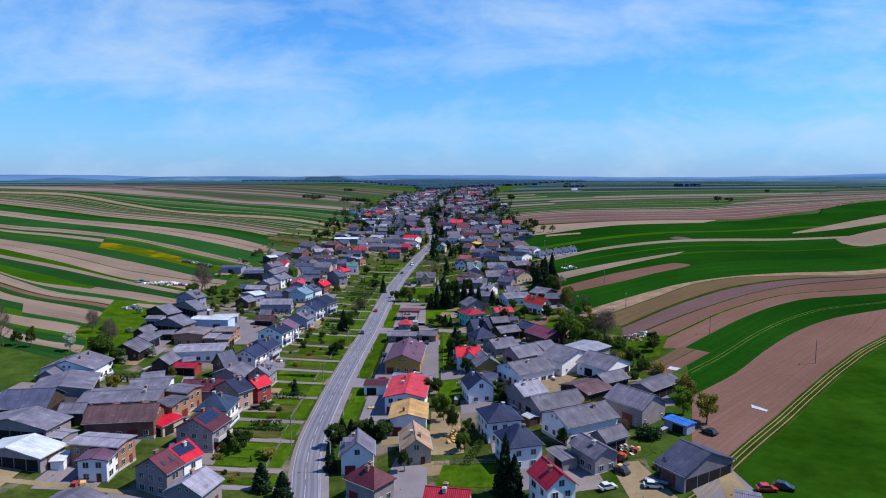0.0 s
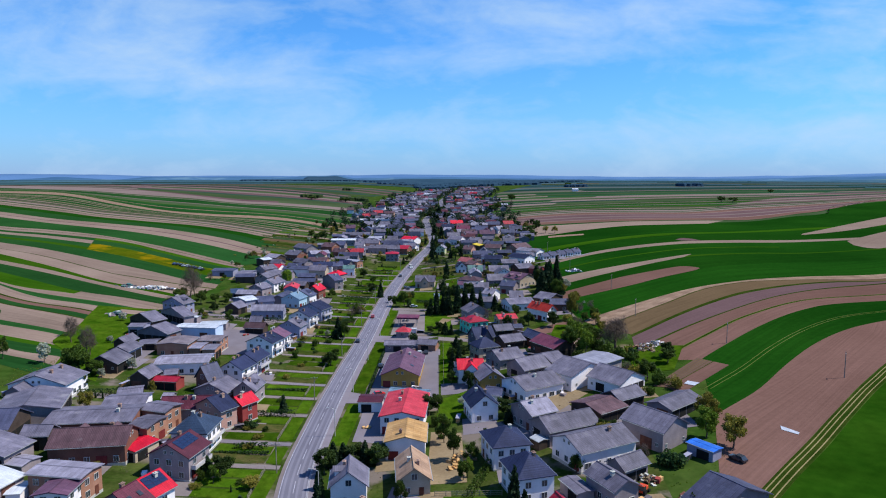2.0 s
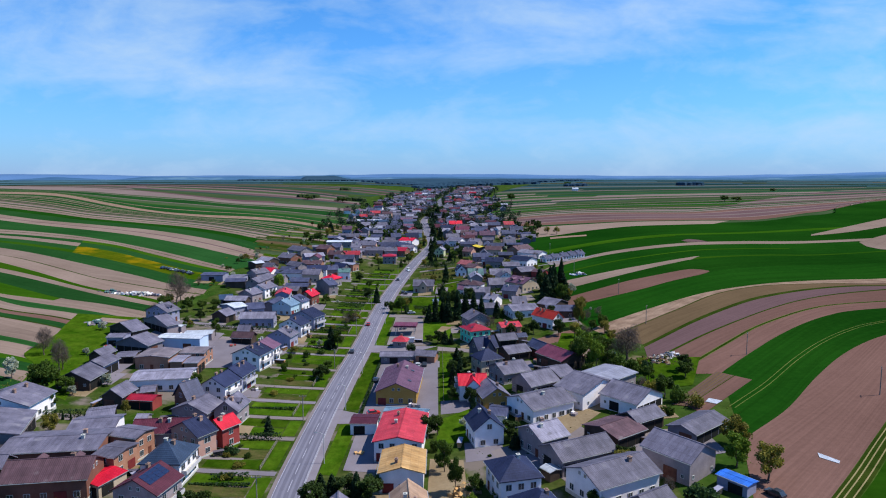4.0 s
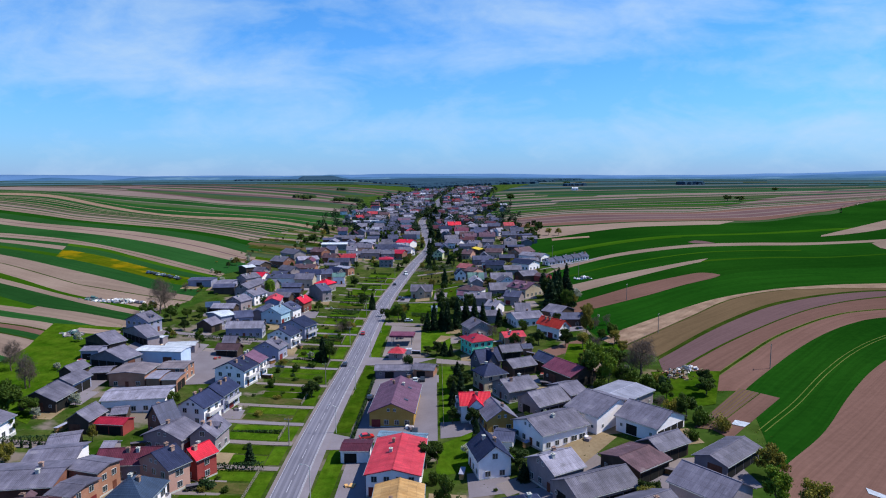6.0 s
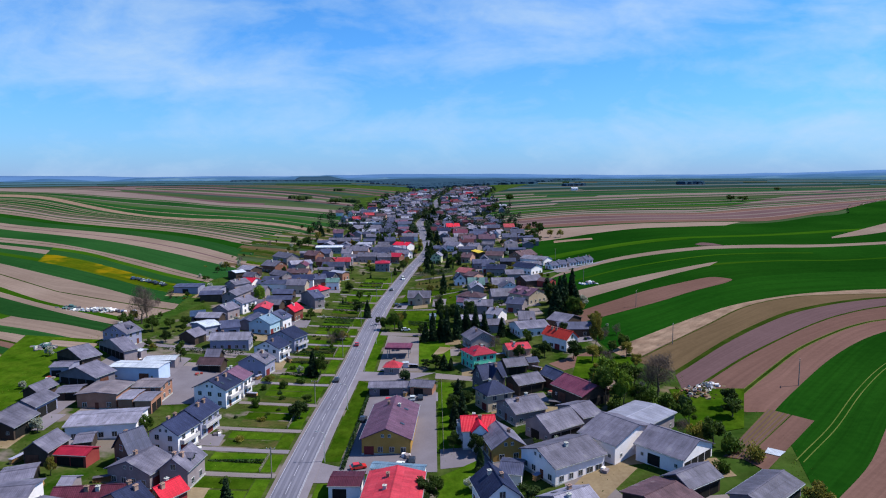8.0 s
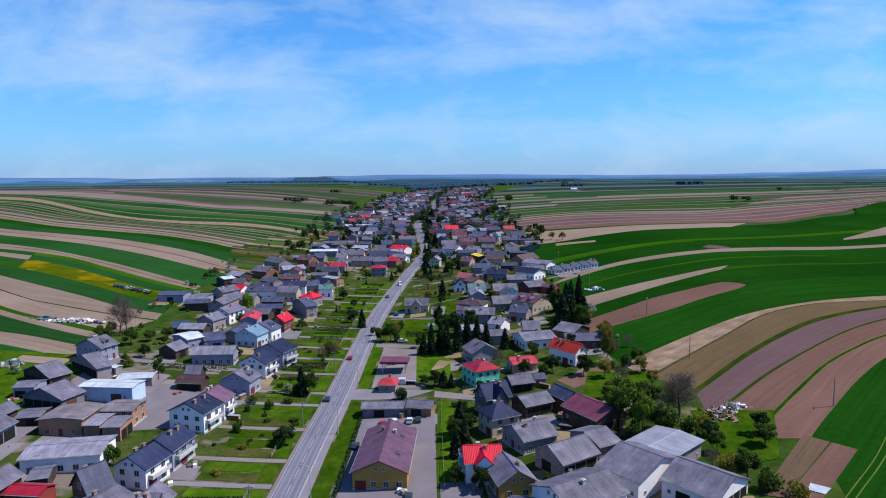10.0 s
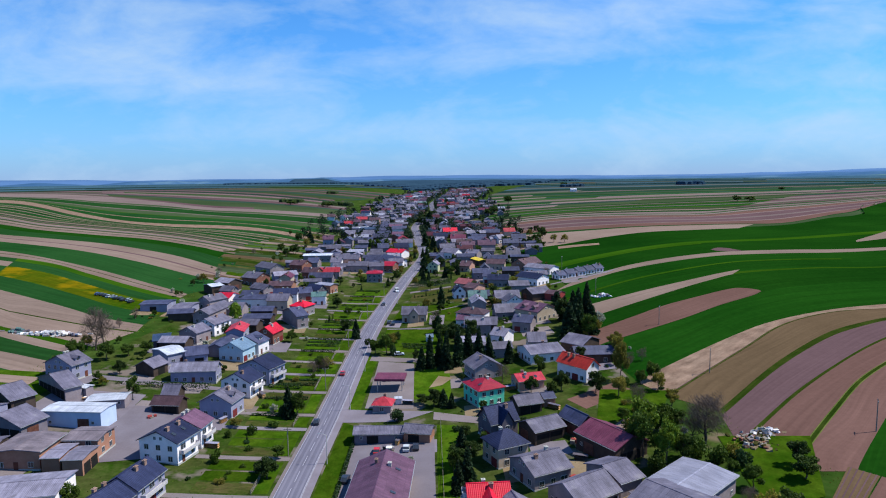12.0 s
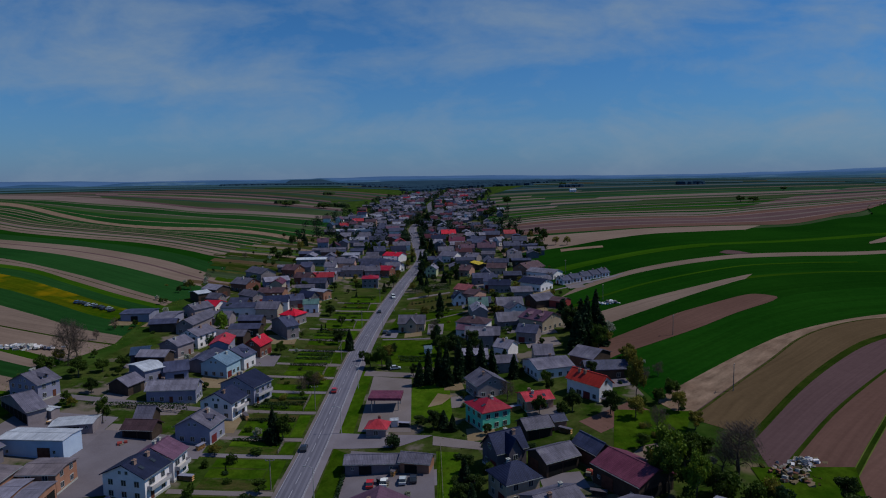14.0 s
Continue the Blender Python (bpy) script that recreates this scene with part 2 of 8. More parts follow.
M["worn"] = surface("worn_asphalt", (0.1406, 0.1330, 0.1729), (0.1710, 0.1615, 0.2090), 0.88, 0.07, 3.0, 0.1)
M["mark"] = surface("road_paint", (0.2720, 0.2587, 0.3123), (0.3680, 0.3528, 0.4294), 0.7, 0.5, 4.0, 0.05)
M["kerb"] = surface("concrete_kerb", (0.2240, 0.2117, 0.2440), (0.2880, 0.2744, 0.3123), 0.9, 0.3, 4.0, 0.1)
# roofs
def roof(name, a, b, **k):
    k.setdefault("vary", 0.22)
    M[name] = surface(name + "_roofing", a, b, k.pop("rough", 0.65), 0.25, 2.2, 0.17, wave=k.pop("wave", 2.5), spec=k.pop("spec", 0.16), streak=("Object", (0.9, 0.25, 0.25), 0.24), sheets=k.pop("sheets", (1.1, 1.9, 0.11)), **k)


roof("grey", (0.0828, 0.0755, 0.1086), (0.1332, 0.1201, 0.1647), spots=((0.165, 0.152, 0.185), 0.22, 0.60))
roof("pale", (0.1620, 0.1480, 0.1984), (0.2160, 0.1990, 0.2621), spots=((0.110, 0.100, 0.125), 0.35, 0.62))
roof("rosy", (0.1150, 0.0930, 0.1080), (0.1650, 0.1330, 0.1500), spots=((0.190, 0.150, 0.160), 0.25, 0.60))
roof("silver", (0.4000, 0.4100, 0.4700), (0.5000, 0.5100, 0.5700), rough=0.45, spec=0.5, sheets=(1.0, 6.0, 0.05))
roof("lilac", (0.2350, 0.2300, 0.3000), (0.2850, 0.2800, 0.3550), rough=0.55, spec=0.2, sheets=(1.0, 6.0, 0.04))
roof("navy", (0.0150, 0.0190, 0.0500), (0.0270, 0.0330, 0.0760), rough=0.6, spec=0.08, sheets=(0.5, 0.4, 0.10))
roof("slate", (0.0380, 0.0410, 0.0800), (0.0600, 0.0620, 0.1100), rough=0.55, spots=((0.085, 0.087, 0.140), 0.30, 0.63))
roof("blue", (0.0216, 0.0374, 0.0756), (0.0360, 0.0576, 0.1080), rough=0.5, sheets=(0.55, 0.45, 0.07))
roof("steel", (0.0864, 0.1368, 0.2016), (0.1224, 0.1800, 0.2520), rough=0.5, sheets=(0.55, 0.45, 0.07))
roof("bright_blue", (0.0180, 0.1080, 0.4950), (0.0360, 0.1620, 0.6120), rough=0.45)
roof("red", (0.4680, 0.0054, 0.0234), (0.5760, 0.0144, 0.0405), rough=0.5, sheets=(0.55, 0.45, 0.07))
roof("coral", (0.3000, 0.0200, 0.0340), (0.3800, 0.0380, 0.0540), rough=0.55)
roof("crimson", (0.2340, 0.0072, 0.0234), (0.3240, 0.0162, 0.0360), rough=0.5, sheets=(0.55, 0.45, 0.07))
roof("maroon", (0.0612, 0.0117, 0.0234), (0.0936, 0.0221, 0.0377), rough=0.55, sheets=(0.55, 0.45, 0.07))
roof("plum", (0.0828, 0.0376, 0.0675), (0.1188, 0.0583, 0.0972), rough=0.6)
roof("wine", (0.105, 0.022, 0.046), (0.150, 0.042, 0.070), rough=0.55, sheets=(0.55, 0.45, 0.07))
roof("brown", (0.0640, 0.0340, 0.0430), (0.0940, 0.0510, 0.0620), spots=((0.120, 0.085, 0.095), 0.30, 0.62))
roof("orange", (0.4500, 0.0450, 0.0198), (0.5400, 0.0765, 0.0315), rough=0.55, sheets=(0.55, 0.45, 0.07))
roof("scarlet", (0.4100, 0.0260, 0.0180), (0.5000, 0.0480, 0.0300), rough=0.55, sheets=(0.55, 0.45, 0.07))
roof("dull_red", (0.2000, 0.0520, 0.0600), (0.2700, 0.0860, 0.0920))
roof("tan", (0.2880, 0.1764, 0.1188), (0.3744, 0.2448, 0.1764), wave=1.0, wave_dist=1.0)
roof("osb", (0.3600, 0.1944, 0.0720), (0.4464, 0.2736, 0.1224), wave=0.8)
roof("yellow", (0.5580, 0.3780, 0.0270), (0.6480, 0.4680, 0.0540))
roof("teal", (0.0720, 0.1440, 0.1440), (0.1080, 0.1872, 0.1800))
# walls
def wall_mat(name, a, b, **k):
    M[name] = surface(name + "_wall", a, b, 0.9, 0.35, 3.0, 0.12, vary=k.pop("vary", 0.07), **k)


wall_mat("white", (0.6600, 0.6100, 0.6300), (0.8000, 0.7400, 0.7600))
wall_mat("cream", (0.3404, 0.2664, 0.1998), (0.4292, 0.3478, 0.2738))
wall_mat("greywall", (0.1900, 0.1560, 0.1680), (0.2750, 0.2270, 0.2420))
wall_mat("darkwall", (0.0800, 0.0700, 0.0900), (0.1250, 0.1080, 0.1280))
wall_mat("wood", (0.0444, 0.0311, 0.0266), (0.0777, 0.0555, 0.0459), wave=6.0)
wall_mat("woodgrey", (0.1258, 0.1077, 0.1295), (0.1924, 0.1687, 0.1989), wave=6.0)
wall_mat("brick", (0.2700, 0.1270, 0.0850), (0.3550, 0.1850, 0.1300), vary=0.15)
wall_mat("darkbrick", (0.1480, 0.0629, 0.0481), (0.2146, 0.0962, 0.0703), vary=0.15)
wall_mat("ochre", (0.3404, 0.1850, 0.0444), (0.4144, 0.2442, 0.0740))
wall_mat("limewash", (0.4000, 0.4200, 0.2500), (0.4800, 0.5000, 0.3200))
wall_mat("mint", (0.0900, 0.4700, 0.3300), (0.1300, 0.5400, 0.3900))
wall_mat("skyblue", (0.3000, 0.4200, 0.5200), (0.3700, 0.5000, 0.6000))
wall_mat("paleblue", (0.3600, 0.4300, 0.5800), (0.4400, 0.5200, 0.6600))
# blue-grey that at many houses paints shade onto white plaster
wall_mat("bluegrey", (0.2100, 0.2050, 0.2900), (0.2800, 0.2750, 0.3700))
wall_mat("pink", (0.4070, 0.2220, 0.1850), (0.4662, 0.2812, 0.2294))
wall_mat("redwall", (0.2220, 0.0370, 0.0370), (0.2812, 0.0592, 0.0518))
# joinery, metal, glass
M["frame"] = surface("window_frame_white", (0.50, 0.50, 0.50), (0.60, 0.60, 0.60), 0.5, 1.0, 6.0, 0.0)
M["glass"] = surface("window_glass", (0.025, 0.030, 0.038), (0.040, 0.046, 0.055), 0.08, 1.0, 2.0, 0.0, spec=0.6)
M["door_brown"] = surface("door_brown", (0.10, 0.035, 0.025), (0.16, 0.06, 0.04), 0.6, 0.8, 6.0, 0.1)
M["plank_door"] = surface("plank_door", (0.09, 0.035, 0.028), (0.16, 0.07, 0.05), 0.75, 0.8, 6.0, 0.2, wave=7.0)
M["gate_red"] = surface("gate_maroon", (0.13, 0.022, 0.025), (0.18, 0.035, 0.035), 0.6, 0.8, 6.0, 0.1)
# near-black: painted shade inside openings, and tyre rubber
M["dark"] = surface("dark_opening", (0.012, 0.012, 0.013), (0.022, 0.021, 0.020), 0.9, 0.8, 6.0, 0.0)
M["metal"] = surface("galvanised_metal", (0.35, 0.36, 0.37), (0.48, 0.49, 0.50), 0.45, 1.0, 8.0, 0.05, metal=0.6)
M["rail"] = surface("balcony_rail", (0.36, 0.33, 0.35), (0.52, 0.48, 0.50), 0.6, 1.0, 8.0, 0.05)
M["concrete"] = surface("concrete", (0.34, 0.33, 0.31), (0.45, 0.44, 0.42), 0.92, 0.6, 5.0, 0.15)
M["chimney"] = surface("chimney_brick", (0.20, 0.12, 0.10), (0.33, 0.22, 0.18), 0.9, 0.8, 6.0, 0.25, vary=0.25)
M["panel"] = surface("solar_cell", (0.010, 0.016, 0.045), (0.016, 0.025, 0.065), 0.15, 0.8, 3.0, 0.0, spec=0.6)
M["timber"] = surface("sawn_timber", (0.46, 0.25, 0.10), (0.60, 0.37, 0.18), 0.85, 0.6, 6.0, 0.15)
M["pole"] = surface("weathered_pole", (0.17, 0.14, 0.115), (0.25, 0.22, 0.19), 0.9, 0.6, 6.0, 0.15)
# plants
M["bark"] = surface("bark", (0.075, 0.055, 0.040), (0.13, 0.10, 0.078), 0.95, 1.5, 8.0, 0.35)


def leaf_mat(name, a, b, vary=0.25):
    """Leaves: colour by clump and by tree, a little light through them."""
    m = surface(name, a, b, 0.7, 0.35, 2.5, 0.0, vary=vary, spec=0.2)
    nt = m.node_tree
    bs = nt.nodes["Principled BSDF"]
    tr = nt.nodes.new("ShaderNodeBsdfTranslucent")
    link = bs.inputs["Base Color"].links[0]
    nt.links.new(link.from_socket, tr.inputs[0])
    mx = nt.nodes.new("ShaderNodeMixShader")
    mx.inputs[0].default_value = 0.30
    outn = nt.nodes["Material Output"]
    nt.links.new(bs.outputs[0], mx.inputs[1]), nt.links.new(tr.outputs[0], mx.inputs[2])
    nt.links.new(mx.outputs[0], outn.inputs[0])
    M[name] = m


leaf_mat("leaf", (0.0260, 0.0580, 0.0048), (0.0660, 0.1020, 0.0110))
leaf_mat("leaf_bright", (0.0850, 0.1600, 0.0085), (0.1800, 0.2500, 0.0220))
leaf_mat("leaf_olive", (0.1100, 0.1080, 0.0130), (0.2200, 0.1800, 0.0280))
leaf_mat("leaf_dark", (0.0096, 0.0272, 0.0096), (0.0240, 0.0480, 0.0176))
leaf_mat("leaf_shade", (0.0180, 0.0400, 0.0056), (0.0430, 0.0680, 0.0110))
leaf_mat("blossom", (0.2880, 0.3040, 0.2240), (0.4400, 0.4480, 0.3680))
leaf_mat("twig", (0.0880, 0.0600, 0.0480), (0.1520, 0.1120, 0.0920))
leaf_mat("hedge_leaf", (0.0160, 0.0440, 0.0112), (0.0400, 0.0760, 0.0208))
# distance
M["sand"] = surface("sandy_rut", (0.1700, 0.1350, 0.0620), (0.2400, 0.1900, 0.0950), 0.95, 0.1, 1.5, 0.2)
M["pale_rut"] = surface("trodden_grain", (0.0600, 0.0900, 0.0130), (0.1300, 0.1350, 0.0350), 0.95, 0.1, 1.5, 0.2)
# forest green with the blue of distance haze painted in
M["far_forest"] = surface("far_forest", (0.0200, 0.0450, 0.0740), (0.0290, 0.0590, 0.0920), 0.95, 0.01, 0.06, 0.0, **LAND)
# hills: the haze of distance is mixed into these blue base colours
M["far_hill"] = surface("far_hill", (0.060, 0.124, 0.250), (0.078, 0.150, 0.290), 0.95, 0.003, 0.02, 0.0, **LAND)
M["hazed_hill_near"] = surface("far_hill_green", (0.033, 0.082, 0.142), (0.056, 0.116, 0.186), 0.95, 0.006, 0.03, 0.0, spots=((0.070, 0.130, 0.150), 0.005, 0.58), **LAND)
M["hazed_hill_mid"] = surface("far_hill_blue", (0.036, 0.090, 0.176), (0.056, 0.120, 0.212), 0.95, 0.005, 0.03, 0.0, spots=((0.085, 0.155, 0.230), 0.005, 0.6), **LAND)
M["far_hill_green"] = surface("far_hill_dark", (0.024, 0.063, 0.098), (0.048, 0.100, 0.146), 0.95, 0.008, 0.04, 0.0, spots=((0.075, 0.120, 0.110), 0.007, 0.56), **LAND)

# ---- land ----


def rise(d):
    return d * d / (d + 60.0)


def terrain(x, y):
    """Height of the land: the village lies in a shallow valley that climbs into the distance."""
    d = abs(x + 32.0)
    base = 0.0 if y < 270 else 55 * (1 - math.exp(-rise(y - 270) / 1400))
    return base + 18 * (1 - math.exp(-(d * d / (d + 40)) / 170))


def spaced(lo, dense_lo, dense_hi, hi, step, grow=1.12):
    """Coordinates dense in the middle and wider towards both ends."""
    mid = list(np.arange(dense_lo, dense_hi + step / 2, step))
    right, s = [], step
    while (right[-1] if right else mid[-1]) < hi:
        s *= grow
        right.append(min(hi, (right[-1] if right else mid[-1]) + s))
    left, s = [], step
    while (left[-1] if left else mid[0]) > lo:
        s *= grow
        left.append(max(lo, (left[-1] if left else mid[0]) - s))
    return [float(v) for v in left[::-1] + mid + right]


def mesh_object(name, verts, faces, mats, index=None, smooth=False):
    me = bpy.data.meshes.new(name)
    me.from_pydata(verts, [], faces)
    for m in mats:
        me.materials.append(m)
    if index is not None:
        me.polygons.foreach_set("material_index", index)
    if smooth:
        me.polygons.foreach_set("use_smooth", [True] * len(faces))
    me.update()
    return new(name, me)


gx = spaced(-4900, -330, 330, 4900, 7.0)
gy = spaced(-2500, -40, 900, 4950, 8.0)
nx = len(gx)
gverts = [(x, y, terrain(x, y)) for y in gy for x in gx]
gfaces = [(j * nx + i, j * nx + i + 1, (j + 1) * nx + i + 1, (j + 1) * nx + i) for j in range(len(gy) - 1) for i in range(nx - 1)]
ground = tagged(mesh_object("ground", gverts, gfaces, [M["meadow"]], smooth=True), "green meadow land round a village street", "ground", kind="structure")


def smooth_line(pts, n):
    """n + 1 points along a soft curve through the given ones."""
    p = [Vector((*q, 0)) for q in pts]
    p = [p[0] * 2 - p[1]] + p + [p[-1] * 2 - p[-2]]
    spans = len(p) - 3
    out = []
    for k in range(n + 1):
        u = k / n * spans
        i = min(int(u), spans - 1)
        f = u - i
        a, b, c, d = p[i:i + 4]
        q = 0.5 * (2 * b + (c - a) * f + (2 * a - 5 * b + 4 * c - d) * f * f + (3 * b - a - 3 * c + d) * f ** 3)
        out.append((q.x, q.y))
    return out


def lift(x, y, h):
    return (x, y, terrain(x, y) + h)


def strip(name, left, right, mat, h, across=1):
    """A sheet that lies on the land between two lines of equally many points."""
    verts, faces = [], []
    w = across + 1
    for (ax, ay), (bx, by) in zip(left, right):
        for k in range(w):
            f = k / across
            verts.append(lift(ax + (bx - ax) * f, ay + (by - ay) * f, h))
    for i in range(len(left) - 1):
        for k in range(across):
            a = i * w + k
            faces.append((a, a + 1, a + w + 1, a + w))
    ob = mesh_object(name, verts, faces, [M[mat]], smooth=True)
    along, run = [0.0], 0.0
    for (ax, ay), (bx, by) in zip(left, left[1:]):
        run += math.hypot(bx - ax, by - ay)
        along.append(run)
    shift = 37.0 * (len(bpy.data.meshes) % 29)
    uv = ob.data.uv_layers.new(name="along")
    flat = []
    for q in faces:
        for i in q:
            r, k = divmod(i, w)
            width = math.hypot(right[r][0] - left[r][0], right[r][1] - left[r][1])
            flat += [along[r] + shift, width * k / across + shift]
    uv.data.foreach_set("uv", flat)
    if verts and ob.data.polygons[0].normal.z < 0:
        ob.data.flip_normals()
    return ob


def between(a, b, f):
    return [(p[0] + (q[0] - p[0]) * f, p[1] + (q[1] - p[1]) * f) for p, q in zip(a, b)]


SOIL_WORDS = {"crop_mid": "wide green field of young grain", "hazed_blue": "far green strip of land, haze blue in its colour", "hazed_blue_pale": "far strip of land, coloured pale blue for haze", "crop_cool": "deep green strip of winter barley", "crop": "dark green strip of young winter grain", "crop_light": "fresh green strip of young grain", "crop_dull": "dull green strip of pasture, some haze in its colour",
              "rape": "green meadow strip full of yellow flowers", "soil": "bare brown ploughed field strip", "soil_tan": "pale tan strip of dry tilled soil",
              "soil_mauve": "dark reddish brown strip of tilled soil", "soil_olive": "olive brown strip of weedy soil", "soil_hazed": "mauve strip of far soil, greyed for haze", "stubble": "straw-coloured stubble field strip", "hazed_green": "far strip of pasture, green dulled for haze", "hazed_soil": "far strip of tilled soil, paled for haze", "hazed_wood_floor": "far dark green strip of woodland, blued for haze", "verge": "rough grassy verge between two fields", "garden": "patchy kitchen garden plot", "lawn": "small plot of fresh grass"}


def field(left, right, mat, h=0.06, across=3):
    ob = strip("field_strip", left, right, mat, h, across)
    return tagged(ob, SOIL_WORDS[mat], "field", "field strips", "structure")


def bands(a, b, spec, seed=None):
    """Field strips side by side between two guide lines; spec: width share and kind of each; with a seed, strips change their crop on the way."""
    total, f = sum(w for w, _ in spec), 0.0
    rng = random.Random(seed)
    for w, kind in spec:
        left, right = between(a, b, f / total), between(a, b, (f + w) / total)
        f += w
        if seed is None or len(left) < 12 or rng.random() < 0.25:
            field(left, right, kind)
            continue
        c = rng.randint(4, len(left) - 5)
        other = rng.choice([k for _, k in spec if k != kind] or [kind])
        first, second = (kind, other) if rng.random() < 0.7 else (other, kind)
        field(left[:c + 1], right[:c + 1], first)
        field(left[c:], right[c:], second)


def ribbon(name, line, width, mat, h, shift=0.0, across=1):
    left, right = [], []
    for i, (x, y) in enumerate(line):
        a, b = line[max(0, i - 1)], line[min(len(line) - 1, i + 1)]
        d = Vector((b[0] - a[0], b[1] - a[1], 0)).normalized()
        n = Vector((d.y, -d.x, 0))
        left.append((x + n.x * (shift - width / 2), y + n.y * (shift - width / 2)))
        right.append((x + n.x * (shift + width / 2), y + n.y * (shift + width / 2)))
    return strip(name, left, right, mat, h, across)


def many(n, kinds, seed, wild=0.6):
    r = random.Random(seed)
    spec, last = [], None
    for _ in range(n):
        k = r.choice([q for q in kinds if q != last])
        spec.append((1 + r.uniform(-wild, wild), k))
        last = k
    return spec


N = 44
# guide lines of the strips east of the village, from the village edge outwards
track_out = smooth_line([(57, 128), (66, 137), (79, 150), (94, 164), (112, 182), (137, 206), (170, 234), (260, 300), (420, 380), (700, 480), (1400, 640)], N)
track_in = smooth_line([(54, 131), (63, 140), (76, 153), (91, 167.5), (109, 185.5), (134, 210), (167, 238.5), (257, 305), (418, 385), (698, 485), (1400, 645)], N)
e1 = smooth_line([(76, 187), (82, 192), (98, 206), (119, 229), (141, 251), (162, 268), (181, 279), (215, 293), (300, 330), (560, 440), (1400, 700)], N)
e2 = smooth_line([(93, 238.5), (97, 243), (109, 255.5), (132, 278.5), (153.5, 297), (173, 310), (191, 317), (240, 325), (320, 358), (570, 468), (1400, 740)], N)
e3 = smooth_line([(78, 241), (90, 254), (110, 274.5), (131, 295), (152, 311), (171, 323), (190, 330), (240, 338), (330, 371), (580, 488), (1400, 765)], N)
e4 = smooth_line([(75, 257), (79, 261), (107, 288), (136, 312), (160, 330), (180, 342), (205, 352), (255, 364), (343, 392), (592, 515), (1400, 795)], N)
e5 = smooth_line([(80, 279), (85, 284), (117, 316), (152, 345), (174, 357), (196, 365), (220, 369), (258, 369), (348, 404), (603, 536), (1400, 820)], N)
e6 = smooth_line([(70, 293), (77, 299), (91, 312), (116, 335), (138, 356), (158, 369), (180, 376.5), (212, 376), (258, 374), (350, 412), (610, 547), (1400, 832)], N)
e7 = smooth_line([(66, 306), (71, 312), (84, 323), (113, 346), (142, 366), (177, 380), (212, 385), (267, 388), (360, 430), (620, 565), (1400, 850)], N)
e8 = smooth_line([(62, 348), (71, 355), (78, 359), (109, 379), (134, 398), (162, 417), (185, 428), (225, 433), (275, 432), (380, 466), (640, 598), (1400, 888)], N)
e9 = smooth_line([(62, 366), (73, 375), (92, 390), (111, 405), (134, 419), (158, 434), (185, 443), (225, 446), (275, 444), (382, 478), (642, 606), (1400, 895)], N)
e10 = smooth_line([(66, 388), (77, 397), (107, 420), (132, 439), (157, 457), (180, 470), (225, 474), (275, 470), (390, 505), (650, 625), (1400, 920)], N)
e11 = smooth_line([(68, 411), (80, 419), (112, 440), (146, 460), (170, 474), (190, 482), (228, 481), (277, 476), (392, 512), (652, 631), (1400, 927)], N)
e12 = smooth_line([(66, 452), (78, 464), (118, 499), (156, 520), (193, 533), (215, 534), (239, 532), (298, 528), (420, 560), (680, 680), (1400, 980)], N)
e13 = smooth_line([(76, 468), (87, 482), (123, 515), (163, 538), (200, 550), (220, 552), (250, 549), (309, 543), (430, 577), (690, 697), (1400, 997)], N)
e14 = smooth_line([(55, 605), (71, 617), (108, 631), (146, 656), (195, 679), (245, 680), (325, 686), (399, 735), (455, 766), (624, 960), (1400, 1500)], N)
e14b = smooth_line([(55, 725), (73, 725), (128, 724), (165, 725), (211, 728), (289, 719), (341, 713), (429, 781), (496, 834), (660, 1000), (1450, 1540)], N)
e15 = smooth_line([(60, 810), (91, 843), (130, 864), (180, 873), (255, 855), (314, 840), (412, 899), (550, 969), (760, 1110), (1000, 1310), (1700, 1800)], N)
e16 = smooth_line([(80, 1010), (120, 1020), (194, 1034), (319, 1050), (450, 1075), (560, 1120), (700, 1180), (850, 1260), (1050, 1380), (1300, 1520), (2000, 1950)], N)
e17 = smooth_line([(120, 1480), (200, 1480), (409, 1490), (690, 1549), (850, 1580), (1038, 1620), (1200, 1680), (1400, 1760), (1600, 1850), (1900, 2000), (2600, 2400)], N)
e18 = smooth_line([(300, 2150), (450, 2150), (700, 2160), (950, 2180), (1200, 2220), (1450, 2270), (1700, 2330), (1950, 2400), (2250, 2500), (2600, 2620), (3300, 2900)], N)
far_out = smooth_line([(57, 110), (80, 110), (110, 105), (160, 100), (220, 110), (300, 120), (420, 140), (600, 170), (800, 200), (1000, 220), (1400, 250)], N)

field(far_out, track_out, "crop_mid", 0.05)
bands(track_in, e1, [(1, "soil")])
bands(e1, e2, [(1, "crop")])
bands(e2, e3, [(0.88, "soil"), (0.12, "verge")])
bands(e3, e4, [(0.90, "soil"), (0.10, "verge")])
bands(e4, e5, [(0.82, "soil_mauve"), (0.18, "verge")])
bands(e5, e6, [(0.97, "soil_olive"), (0.03, "verge")])
bands(e6, e7, [(0.05, "soil_mauve"), (0.95, "stubble")])
tagged(ribbon("ditch", e6[2:30], 0.7, "garden", 0.11, 0.0), "dark narrow ditch between two fields", "ditch", kind="structure")
bands(e7, e8, [(1, "crop")])
bands(e8, e9, [(1, "crop")])
field(smooth_line([(62, 348), (71, 355), (78, 359), (109, 379), (134, 398), (157, 413), (164, 419), (166, 421)], 24),
      smooth_line([(62, 366), (73, 375), (92, 390), (111, 405), (134, 419), (155, 431), (163, 430), (167, 424)], 24), "soil", 0.16)
bands(e9, e10, [(1, "crop")])
field(e10[:22], e11[:22], "soil_tan")
field(e10[21:], between(e10, e11, 0.5)[21:], "crop_light")
